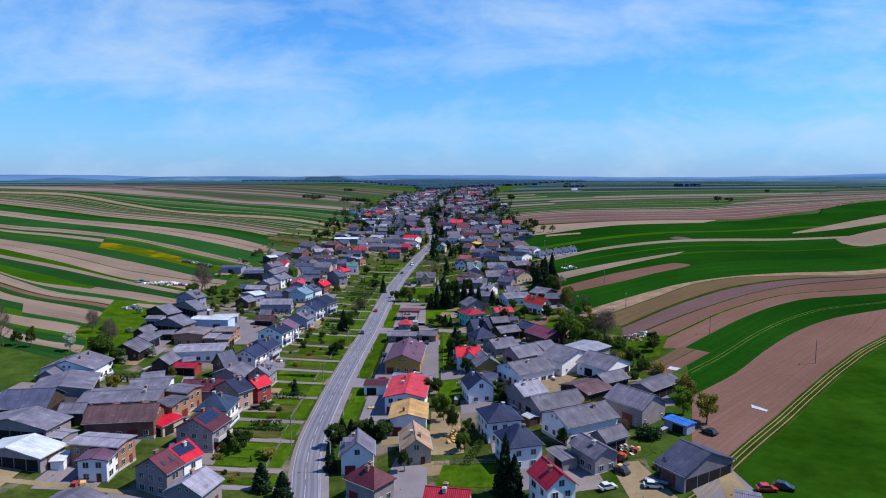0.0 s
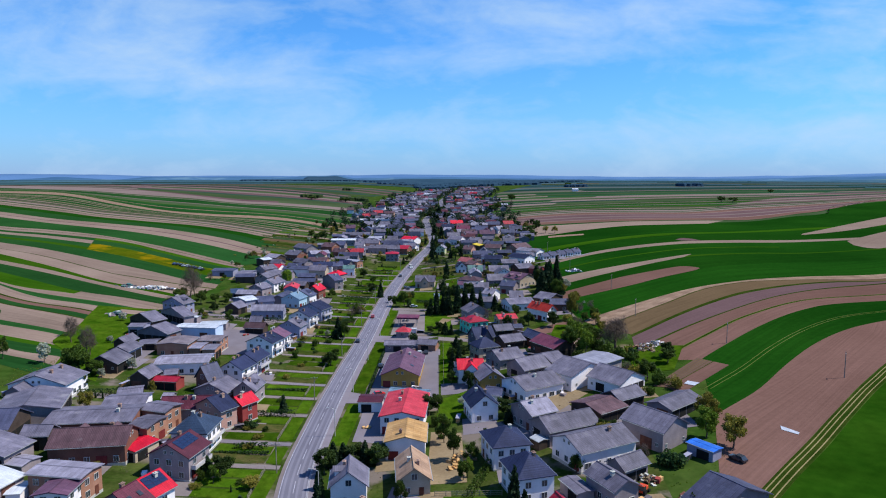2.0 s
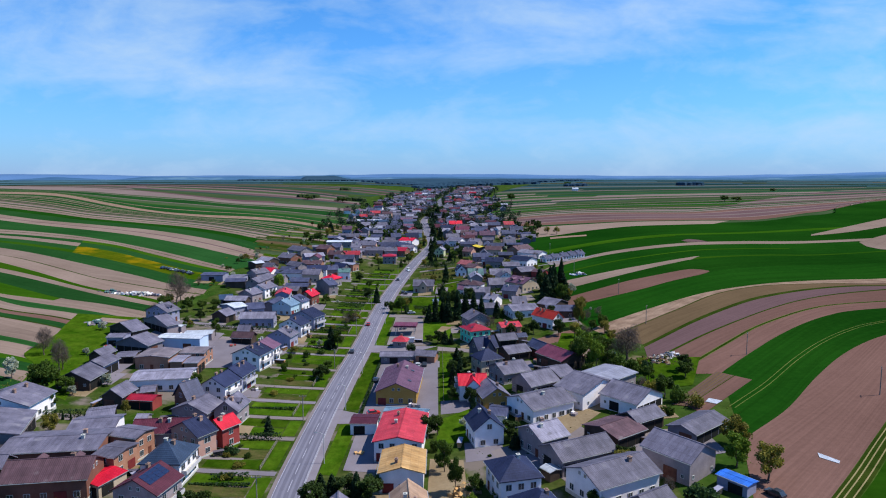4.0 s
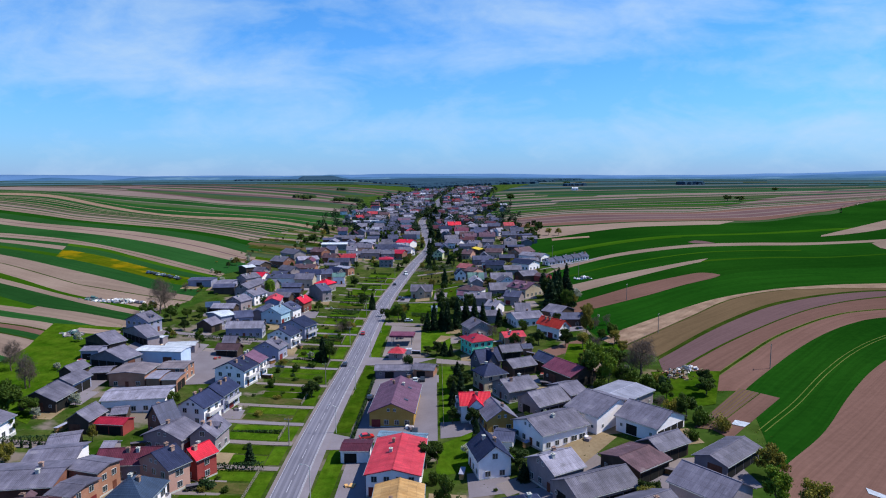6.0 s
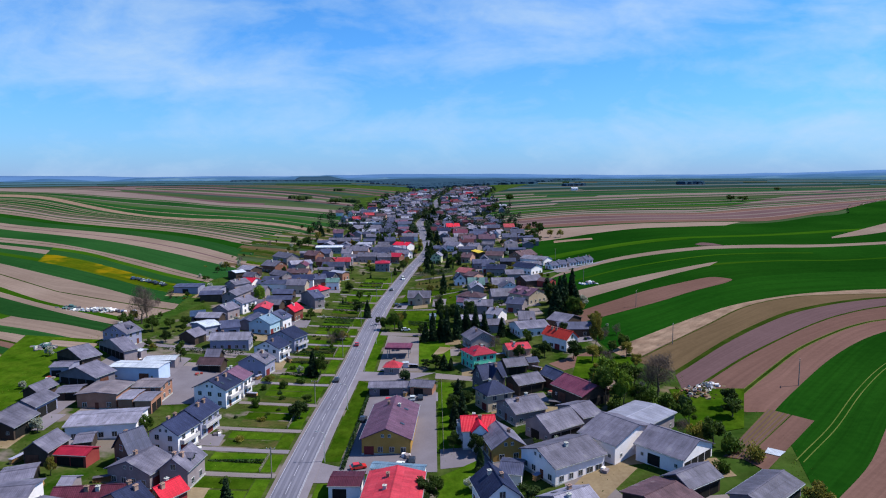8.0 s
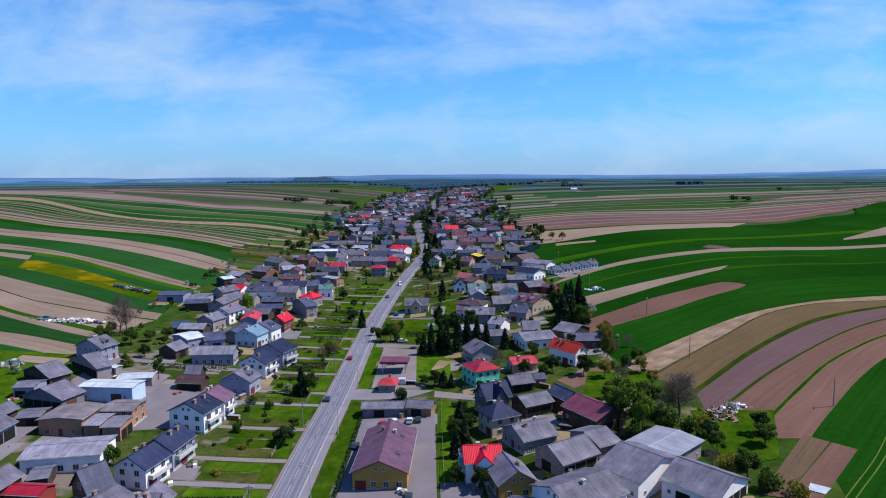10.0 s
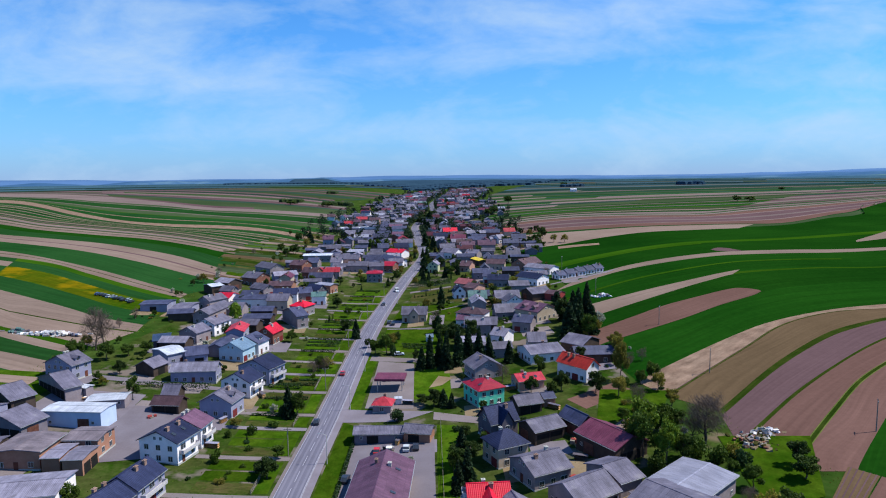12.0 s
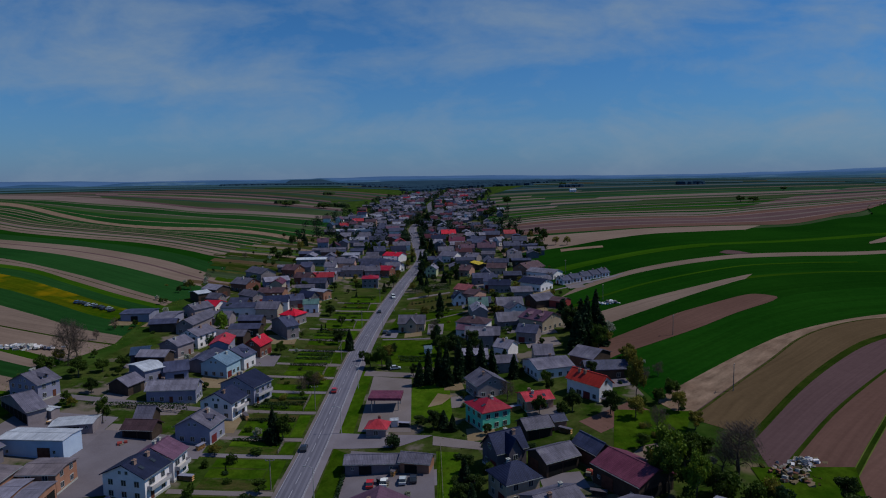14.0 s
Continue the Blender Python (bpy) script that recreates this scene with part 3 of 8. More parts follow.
field(between(e10, e11, 0.5)[21:], e11[21:], "crop")
bands(e11, e12, [(0.55, "crop"), (0.45, "crop")])
field(e12, between(e12, e13, 0.85), "soil_tan")
field(between(e12, e13, 0.85), e13, "crop")
bands(e13, e14, [(0.34, "crop"), (0.08, "crop_light"), (0.58, "crop")])
TAPER = 25
field(e14[:TAPER], between(e14, e14b, 0.86)[:TAPER], "soil_tan")
bands(e14[TAPER - 1:], between(e14, e14b, 0.86)[TAPER - 1:], [(0.35, "crop"), (0.65, "crop_dull")])
field(between(e14, e14b, 0.86), e14b, "crop_cool")
bands(e14b, e15, [(0.9, "soil"), (0.12, "soil_hazed"), (0.8, "soil_mauve"), (0.3, "soil_hazed"), (0.9, "soil_mauve"), (0.14, "soil_hazed"), (0.7, "soil"), (0.12, "crop_dull"), (0.4, "soil_hazed"), (0.3, "crop_cool")])
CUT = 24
bands(e15[:CUT], e16[:CUT], [(0.5, "soil_hazed"), (0.4, "crop_cool"), (0.25, "soil_tan"), (0.7, "crop_dull"), (0.2, "crop_light"), (0.5, "crop_cool"), (0.2, "soil_hazed"), (0.5, "crop_cool"), (0.25, "crop_light"), (0.5, "crop_dull"), (0.25, "soil_hazed"), (0.5, "crop_cool"), (0.4, "crop_dull")])
bands(e15[CUT - 1:], e16[CUT - 1:], [(0.5, "soil_hazed"), (0.35, "crop_cool"), (0.5, "soil_mauve"), (0.3, "crop_dull"), (0.7, "soil_hazed"), (0.7, "soil_mauve"), (0.2, "crop_dull"), (0.7, "soil_hazed"), (0.5, "soil_mauve")])
bands(e16[:CUT], e17[:CUT], many(16, ["crop_dull", "soil_hazed", "hazed_green", "crop_cool", "crop_dull"], 6), seed=35)
bands(e16[CUT - 1:], e17[CUT - 1:], many(10, ["soil_hazed", "hazed_green", "soil_mauve", "hazed_soil", "crop_dull"], 8), seed=21)
bands(e17, e18, many(12, ["hazed_green", "hazed_blue", "hazed_soil", "hazed_green", "hazed_wood_floor"], 7), seed=2)
# bare plots that end within the green of the eastern slope
field(smooth_line([(329, 528), (372, 564), (426, 607), (600, 740)], 12), smooth_line([(319, 504), (322, 487), (350, 498), (520, 600)], 12), "soil_tan", 0.16)
field(smooth_line([(321, 579), (368, 618), (428, 669), (529, 755), (700, 900)], 12), smooth_line([(316, 571), (349, 585), (391, 610), (467, 666), (640, 800)], 12), "soil_tan", 0.16)
field(between(e11, e12, 0.47)[:30], between(e11, e12, 0.53)[:30], "crop_light", 0.12)
field(between(e13, e14, 0.30)[4:20], between(e13, e14, 0.36)[4:20], "crop_light", 0.12)

# guide lines west of the village
w0 = smooth_line([(-130, 222), (-150, 230), (-180, 244), (-210, 260), (-240, 275), (-330, 320), (-700, 480)], N)
w0a = smooth_line([(-128, 236), (-142, 245), (-164, 251), (-196, 272), (-230, 292), (-320, 345), (-700, 505)], N)
w0b = smooth_line([(-135, 250), (-154, 260), (-196, 276), (-235, 302), (-320, 360), (-710, 525)], N)
w1a = smooth_line([(-138, 262), (-164, 276), (-206, 291), (-240, 314), (-330, 375), (-715, 545)], N)
w1b = smooth_line([(-140, 278), (-168, 293), (-225, 318), (-262, 345), (-350, 405), (-720, 580)], N)
w1c = smooth_line([(-140, 300), (-176, 318), (-212, 330), (-262, 362), (-350, 425), (-740, 625)], N)
w1d = smooth_line([(-140, 314), (-176, 328), (-212, 340), (-262, 375), (-350, 440), (-760, 660)], N)
w2 = smooth_line([(-140, 328), (-163, 338), (-201, 351), (-239, 364), (-290, 400), (-370, 460), (-780, 690)], N)
w2a = smooth_line([(-142, 336), (-170, 347), (-200, 357), (-245, 384), (-300, 418), (-380, 468), (-790, 705)], N)
w2b = smooth_line([(-142, 347), (-165, 357), (-197, 374), (-250, 405), (-300, 433), (-390, 488), (-820, 740)], N)
w2c = smooth_line([(-140, 352), (-165, 364), (-201, 382), (-254, 415), (-316, 450), (-400, 505), (-840, 765)], N)
w3 = smooth_line([(-140, 357), (-162, 368), (-201, 386), (-258, 426), (-337, 479), (-400, 520), (-500, 585), (-860, 790)], N)
w3a = smooth_line([(-133, 381), (-158, 388), (-199, 405), (-215, 414), (-285, 463), (-351, 501), (-480, 590), (-880, 820)], N)
w4 = smooth_line([(-135, 392), (-160, 402), (-186, 419), (-237, 451), (-304, 494), (-374, 532), (-480, 600), (-900, 850)], N)
w5 = smooth_line([(-140, 448), (-175, 471), (-219, 505), (-272, 546), (-356, 584), (-427, 612), (-620, 730), (-1000, 960)], N)
w6 = smooth_line([(-140, 458), (-173, 483), (-230, 527), (-307, 580), (-374, 612), (-448, 642), (-640, 760), (-1020, 990)], N)
w7 = smooth_line([(-125, 490), (-161, 515), (-218, 560), (-293, 610), (-405, 668), (-517, 740), (-700, 860), (-1080, 1100)], N)
w8 = smooth_line([(-120, 515), (-154, 546), (-204, 592), (-279, 642), (-351, 676), (-434, 718), (-568, 813), (-760, 940), (-1150, 1190)], N)
w8a = smooth_line([(-125, 585), (-174, 616), (-197, 636), (-256, 676), (-319, 703), (-395, 743), (-470, 800), (-659, 944), (-908, 1145), (-1281, 1447)], N)
w8b = smooth_line([(-112, 640), (-155, 667), (-219, 711), (-256, 737), (-330, 776), (-418, 830), (-477, 875), (-620, 1010), (-817, 1171), (-1069, 1368), (-1447, 1664)], N)
w8c = smooth_line([(-112, 703), (-164, 752), (-215, 775), (-283, 785), (-356, 826), (-461, 925), (-721, 1211), (-913, 1310), (-1234, 1474), (-1714, 1720)], N)
w8d = smooth_line([(-113, 727), (-170, 778), (-223, 805), (-293, 812), (-368, 853), (-486, 975), (-783, 1315), (-979, 1405), (-1307, 1554), (-1798, 1777)], N)
w8e = smooth_line([(-122, 949), (-253, 999), (-327, 1023), (-433, 1120), (-593, 1248), (-790, 1430), (-970, 1540), (-1140, 1640), (-1560, 1830), (-2207, 2050)], N)
w8f = smooth_line([(-123, 996), (-266, 1052), (-346, 1082), (-471, 1219), (-700, 1475), (-950, 1700), (-1120, 1790), (-1300, 1870), (-1700, 2020), (-2396, 2250)], N)
w8g = smooth_line([(-164, 1328), (-417, 1652), (-670, 1900), (-950, 2080), (-1200, 2180), (-1400, 2250), (-1600, 2320), (-2000, 2450), (-2700, 2700)], N)

bands(w0, w0a, [(1, "crop_cool"), (0.8, "soil_tan")])
bands(w0a, w0b, [(1, "crop_cool"), (0.5, "crop_light")])
bands(w0b, w1a, [(1, "soil_tan")])
bands(w1a[:16], w1b[:16], [(0.5, "crop_cool"), (1.1, "soil_tan")])
bands(w1a[15:], w1b[15:], [(0.7, "crop_light"), (0.9, "crop_cool")])
bands(w1b, w1c, [(1.0, "soil_tan"), (0.12, "verge"), (0.6, "crop_cool"), (0.5, "soil")])
bands(w1c, w1d, [(0.2, "verge"), (1, "soil_tan")])
bands(w1d, w2, [(0.5, "crop_cool"), (0.5, "soil_tan")])
field(w2[:15], w2a[:15], "soil_tan")
field(w2[14:], w2a[14:], "crop_light")
bands(w2a, w2b, [(1, "crop_cool")])
bands(w2b, w2c, [(1, "soil_tan")])
bands(w2c, w3, [(1, "crop_light")])
bands(w3, w3a, [(0.93, "soil_tan"), (0.07, "verge")])
bands(w3a, w4, [(1, "soil_tan")])
bands(w4[:22], w5[:22], [(0.8, "crop_cool"), (0.85, "rape"), (0.5, "crop_cool"), (0.3, "crop_light")])
bands(w4[21:], w5[21:], [(0.8, "crop_cool"), (0.3, "crop_light"), (0.5, "crop_cool"), (0.45, "soil_tan"), (0.4, "crop_cool")])
bands(w5, w6, [(0.50, "soil_tan"), (0.07, "verge"), (0.43, "soil_tan")])
bands(w6, w7, [(1, "crop_cool")])
bands(w7, w8, [(0.46, "soil_tan"), (0.07, "soil_mauve"), (0.47, "soil_tan")])
bands(w8, w8a, [(0.6, "crop_cool"), (0.4, "crop")])
bands(w8a, w8b, [(0.5, "soil_tan"), (0.12, "crop_dull"), (0.4, "soil_tan"), (0.3, "crop_dull"), (0.4, "soil_hazed"), (0.12, "stubble"), (0.3, "crop_dull"), (0.2, "soil_mauve"), (0.25, "crop_cool"), (0.3, "soil_tan"), (0.3, "crop_dull")])
bands(w8b, w8c, [(0.25, "crop_dull"), (0.12, "stubble"), (0.6, "crop_cool"), (0.14, "soil_tan"), (0.5, "crop_cool"), (0.14, "stubble"), (0.45, "crop_dull"), (0.14, "soil_tan"), (0.6, "crop_cool"), (0.3, "crop_dull")])
bands(w8c, w8d, [(1, "stubble")])
bands(w8d, w8e, [(0.7, "crop_cool"), (0.10, "stubble"), (0.7, "crop_cool"), (0.10, "crop_light"), (0.8, "crop_dull"), (0.16, "soil_hazed"), (1.3, "crop_cool"), (0.14, "soil_hazed"), (0.5, "crop_dull")])
bands(w8e, w8f, [(1, "soil_hazed")])
bands(w8f, w8g, many(13, ["crop_dull", "soil_hazed", "crop_dull", "soil_mauve", "hazed_green"], 12), seed=36)

w8h = smooth_line([(-60, 1750), (-300, 1960), (-620, 2140), (-950, 2300), (-1250, 2420), (-1500, 2500), (-1800, 2600), (-2300, 2750), (-3000, 3000)], N)
bands(w8g, w8h, many(9, ["crop_dull", "hazed_green", "crop_dull", "soil_mauve", "hazed_green"], 14), seed=84)

# far land up to the horizon, in long dull strips whose colours hold haze
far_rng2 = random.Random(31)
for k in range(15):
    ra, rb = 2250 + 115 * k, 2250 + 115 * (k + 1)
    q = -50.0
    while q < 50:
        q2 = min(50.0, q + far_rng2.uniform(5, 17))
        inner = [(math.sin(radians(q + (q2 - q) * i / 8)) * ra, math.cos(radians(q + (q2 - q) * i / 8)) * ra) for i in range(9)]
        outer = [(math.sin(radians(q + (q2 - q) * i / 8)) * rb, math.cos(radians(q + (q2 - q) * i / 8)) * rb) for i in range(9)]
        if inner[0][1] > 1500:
            field(inner, outer, far_rng2.choice(("hazed_green", "hazed_blue", "hazed_wood_floor", "hazed_soil", "hazed_blue") if k < 5 else ("hazed_blue", "hazed_blue", "hazed_wood_floor", "hazed_blue_pale")), 1.2, 1)
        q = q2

# field track: two pale wheel lines with grass between


track_mid = smooth_line([(30, 118), (44, 121), (56, 129), (64.5, 138.5), (77.5, 151.5), (92.5, 165.8), (110.5, 183.8), (135.5, 208), (168, 236), (258, 302), (419, 382)], 90)
tagged(ribbon("track_verge", track_mid, 4.2, "verge", 0.09), "grassy verge of a farm track", "verge", kind="structure")
for s in (-1.3, -0.2, 1.2):
    tagged(ribbon("wheel_rut", track_mid, 0.28, "sand", 0.12, s), "pale sandy wheel rut of a farm track", "track", "wheel ruts", "structure")
e_track = between(e1, e2, 0.42)
for s in (-0.8, 0.8):
    tagged(ribbon("wheel_rut", e_track[:34], 0.26, "pale_rut", 0.10, s), "yellowish wheel rut through green grain", "track", "wheel ruts", "structure")
e_track2 = [(x, y) for x, y in between(e2, e3, 0.93)[:34]]
for s in (-0.7, 0.7):
    tagged(ribbon("wheel_rut", e_track2, 0.26, "pale_rut", 0.10, s), "pale wheel rut along a field edge", "track", "wheel ruts", "structure")

# rough meadow at the western back gardens
field(smooth_line([(-172, 327), (-166, 306), (-161, 290), (-157, 265), (-145, 252), (-137, 232)], 20), smooth_line([(-128, 325), (-130, 295), (-130, 279), (-128, 259), (-122, 239), (-116, 221)], 20), "lawn", 0.15, 5)
field(smooth_line([(-158, 322), (-148, 321), (-138, 320)], 6), smooth_line([(-157, 315), (-148, 314), (-138, 313)], 6), "soil_tan", 0.2)

# small rough plots between the village and the western fields
plot_rng = random.Random(44)
y = 478.0
while y < 760:
    far_x = -152 - 24 * max(0.0, 1 - abs(y - 615) / 110) if y < 690 else -138
    d = plot_rng.uniform(4, 13)
    a, b = plot_rng.uniform(0, 9), plot_rng.uniform(0, 16)
    left = [(-100 + (far_x + b + 100) * k / 6, y + 17 * k / 6 + plot_rng.uniform(-0.6, 0.6)) for k in range(7)]
    right = [(px_ - a * 0.3, py_ + d) for px_, py_ in left]
    field(left, right, plot_rng.choice(("crop_dull", "verge", "verge", "crop_dull", "garden", "lawn", "soil_olive", "soil_tan")), 0.15, 2)
    y += d * plot_rng.uniform(0.9, 1.1)

# trodden ground of the yards on both sides of the street
yard_west = smooth_line([(-85, -150), (-95, 60), (-108, 120), (-126, 200), (-134, 290), (-126, 390), (-116, 500), (-108, 620), (-104, 760), (-110, 960), (-105, 1300)], 60)
yard_east = smooth_line([(60, -150), (40, 60), (46, 120), (52, 170), (62, 240), (64, 320), (60, 430), (58, 520), (56, 640), (70, 800), (78, 960), (95, 1300)], 60)
tagged(strip("village_ground", yard_west, yard_east, "village_earth", 0.045, 30), "trodden patchy grass and earth between houses", "ground", kind="structure")

# ---- road ----
ROAD = [(-2, -150), (-10, -45), (-20, 60), (-26, 105), (-32, 140), (-34.5, 153), (-36.3, 170), (-36.9, 196), (-37.0, 224), (-36.4, 262), (-35.2, 300), (-34.0, 355), (-32.5, 395),
        (-30, 432), (-25.5, 480), (-20.2, 530), (-13.6, 583), (-9.6, 622), (-10.0, 650), (-14.5, 705), (-20.3, 800), (-23.2, 875), (-18, 950), (-8, 1020), (-2, 1150),
        (-4, 1320), (8, 1480), (25, 1650), (40, 1850)]
road_line = smooth_line(ROAD, 450)


def road_x(y):
    for (ax, ay), (bx, by) in zip(road_line, road_line[1:]):
        if by >= y:
            return ax + (bx - ax) * (y - ay) / (by - ay)
    return road_line[-1][0]


tagged(ribbon("road", road_line, 6.6, "asphalt", 0.16, 0.0, 2), "grey asphalt two-lane village road", "road", kind="structure")
for s in (-2.35, -0.85, 0.85, 2.35):
    tagged(ribbon("wheel_path", road_line[:360], 0.55, "worn", 0.172, s), "lighter worn wheel path on asphalt", "road", kind="structure")
tagged(ribbon("pavement", road_line, 2.0, "paving", 0.28, 4.5), "pale concrete slab pavement beside the road", "pavement", kind="structure")
tagged(ribbon("kerb", road_line, 0.25, "kerb", 0.30, 3.42), "pale concrete kerb", "kerb", kind="structure")
tagged(ribbon("verge", road_line[:360], 0.9, "gravel", 0.13, -3.75), "pale gravel shoulder of the road", "shoulder", kind="structure")
for s in (-3.12, 3.12):
    tagged(ribbon("edge_line", road_line[:360], 0.13, "mark", 0.182, s), "worn white edge line", "road marking", "edge lines", "structure")


def dash(line_a, line_b):
    ob = strip("centre_line", line_a, line_b, "mark", 0.184)
    return tagged(ob, "white dash of the road's centre line", "road marking", "centre line dashes", "structure")


for y0 in range(110, 700, 9):
    xa, xb = road_x(y0), road_x(y0 + 6)
    dash([(xa - 0.07, y0), (xb - 0.07, y0 + 6)], [(xa + 0.07, y0), (xb + 0.07, y0 + 6)])

# ---- builders ----
Z = Vector((0, 0, 1))


def data_mesh(name, verts, faces, mat, smooth=False):
    me = bpy.data.meshes.new(name)
    me.from_pydata([tuple(v) for v in verts], [], faces)
    if mat:
        me.materials.append(M[mat])
    if smooth:
        me.polygons.foreach_set("use_smooth", [True] * len(faces))
    me.update()
    return me


def box_parts(boxes):
    """Vertices and faces of axis-aligned boxes (x0, y0, z0, x1, y1, z1)."""
    verts, faces = [], []
    for x0, y0, z0, x1, y1, z1 in boxes:
        n = len(verts)
        verts += [(x0, y0, z0), (x1, y0, z0), (x1, y1, z0), (x0, y1, z0), (x0, y0, z1), (x1, y0, z1), (x1, y1, z1), (x0, y1, z1)]
        faces += [(n, n + 3, n + 2, n + 1), (n + 4, n + 5, n + 6, n + 7), (n, n + 1, n + 5, n + 4), (n + 1, n + 2, n + 6, n + 5), (n + 2, n + 3, n + 7, n + 6), (n + 3, n, n + 4, n + 7)]
    return verts, faces


def boxes_mesh(name, boxes, mat):
    v, f = box_parts(boxes)
    return data_mesh(name, v, f, mat)


def hang(name, me, parent, m=None, label=""):
    """A mesh as one part under a thing or a part."""
    ob = new(name, me)
    ob.parent = parent
    if m is not None:
        ob.matrix_basis = m
    return tagged(ob, label)


def stand(name, x, y, turn=0.0, z=None):
    ob = new(name)
    ob.matrix_basis = pose(x, y, terrain(x, y) if z is None else z, 0, 0, turn)
    return ob


ROOF_WORDS = {"grey": "weathered grey", "pale": "pale grey", "rosy": "weathered rosy grey", "silver": "bright silvery", "lilac": "pale lilac-grey", "navy": "dark navy", "slate": "slate grey", "blue": "dark blue", "steel": "light steel-blue", "bright_blue": "bright blue",
              "red": "bright red", "coral": "faded red", "crimson": "crimson", "maroon": "maroon", "plum": "plum coloured", "wine": "wine red", "brown": "brown", "orange": "orange-red", "scarlet": "scarlet red", "dull_red": "dull red",
              "tan": "bare tan", "osb": "unfinished orange board", "yellow": "yellow", "teal": "grey-green"}
WALL_WORDS = {"white": "white plastered walls", "cream": "cream walls", "greywall": "grey rendered walls", "darkwall": "dark grey walls", "wood": "dark timber walls",
              "woodgrey": "grey timber walls", "brick": "orange brick walls", "darkbrick": "dark brick walls", "ochre": "ochre yellow walls", "limewash": "pale lime walls", "mint": "mint green walls",
              "skyblue": "sky blue walls", "bluegrey": "blue-grey walls", "paleblue": "pale blue walls", "pink": "salmon pink walls", "redwall": "dark red walls"}

# shared joinery, hung on a wall whose outside is local -y


def lattice(hx, hz, b, glazed):
    """One joined window frame with a middle bar; glazed: the panes are faces of it."""
    xs, zs = [-hx, -hx + b, -0.025, 0.025, hx - b, hx], [-hz, -hz + b, hz - b, hz]
    ids, v, f, mat = {}, [], [], []

    def at(i, k, y):
        if (i, k, y) not in ids:
            ids[(i, k, y)] = len(v)
            v.append((xs[i], y, zs[k]))
        return ids[(i, k, y)]

    def solid(i, k):
        return 0 <= i < 5 and 0 <= k < 3 and not (k == 1 and i in (1, 3))

    for i in range(5):
        for k in range(3):
            if not solid(i, k):
                if glazed:
                    f.append((at(i, k, -0.09), at(i + 1, k, -0.09), at(i + 1, k + 1, -0.09), at(i, k + 1, -0.09)))
                    mat.append(1)
                continue
            f.append((at(i, k, -0.09), at(i + 1, k, -0.09), at(i + 1, k + 1, -0.09), at(i, k + 1, -0.09)))
            f.append((at(i, k, 0.05), at(i, k + 1, 0.05), at(i + 1, k + 1, 0.05), at(i + 1, k, 0.05)))
            mat += [0, 0]
            for di, dk, p, q in ((-1, 0, (i, k + 1), (i, k)), (1, 0, (i + 1, k), (i + 1, k + 1)), (0, -1, (i, k), (i + 1, k)), (0, 1, (i + 1, k + 1), (i, k + 1))):
                if not solid(i + di, k + dk):
                    f.append((at(*q, -0.09), at(*p, -0.09), at(*p, 0.05), at(*q, 0.05)))
                    mat.append(0)
    me = data_mesh("window", v, f, "frame")
    me.materials.append(M["glass"])
    me.polygons.foreach_set("material_index", mat)
    return me


WIN_FRAME = {}
WIN_PANE = {}
WIN_BOTH = {}
for wname, ww, wh in (("small", 0.8, 0.9), ("usual", 1.35, 1.45), ("wide", 2.0, 1.5)):
    hx, hz, b = ww / 2, wh / 2, 0.055
    WIN_FRAME[wname] = lattice(hx, hz, b, False)
    WIN_PANE[wname] = boxes_mesh("pane", [(-hx + b, -0.05, -hz + b, hx - b, 0.02, hz - b)], "glass")
    WIN_BOTH[wname] = lattice(hx, hz, b, True)
DOOR = boxes_mesh("door", [(-0.55, -0.09, 0, 0.55, 0.05, 2.15)], "door_brown")
GARAGE = boxes_mesh("garage_door", [(-1.3, -0.07, 0, 1.3, 0.05, 2.3)], "gate_red")
BARN_DOOR = boxes_mesh("barn_door", [(-1.7, -0.09, 0, 1.7, 0.05, 3.0)], "plank_door")
# flat dark panel, its colour stands for the shade inside a doorway
DOORWAY_SHADE = boxes_mesh("doorway", [(-1.6, -0.04, 0, 1.6, 0.05, 2.7)], "dark")
CHIMNEY = boxes_mesh("chimney", [(-0.42, -0.32, -1.6, 0.42, 0.32, 0.95), (-0.52, -0.42, 0.95, 0.52, 0.42, 1.07), (-0.26, -0.16, 1.07, -0.02, 0.16, 1.25), (0.04, -0.16, 1.07, 0.28, 0.16, 1.25)], "chimney")
CHIMNEY_PALE = boxes_mesh("chimney", [(-0.36, -0.36, -1.6, 0.36, 0.36, 0.85), (-0.46, -0.46, 0.85, 0.46, 0.46, 0.97), (-0.15, -0.15, 0.97, 0.15, 0.15, 1.15)], "concrete")
SKYLIGHT = boxes_mesh("skylight", [(-0.45, -0.65, 0.0, 0.45, 0.65, 0.10), (-0.36, -0.56, 0.10, 0.36, 0.56, 0.12)], "glass")


def window(size, root, m, near):
    """A window on a wall; near ones have their pane as a piece of its own."""
    if near:
        hang("pane", WIN_PANE[size], hang("window", WIN_FRAME[size], root, m))
    else:
        hang("window", WIN_BOTH[size], root, m)


def prism(L, W, he, hr, sink):
    """Gabled wall body, ridge along x."""
    x, y = L / 2, W / 2
    v = [(-x, -y, -sink), (x, -y, -sink), (x, y, -sink), (-x, y, -sink), (-x, -y, he), (x, -y, he), (x, y, he), (-x, y, he), (-x, 0, hr), (x, 0, hr)]
    f = [(0, 1, 5, 4), (2, 3, 7, 6), (1, 2, 6, 9, 5), (3, 0, 4, 8, 7), (4, 5, 9, 8), (6, 7, 8, 9), (0, 3, 2, 1)]
    return v, f


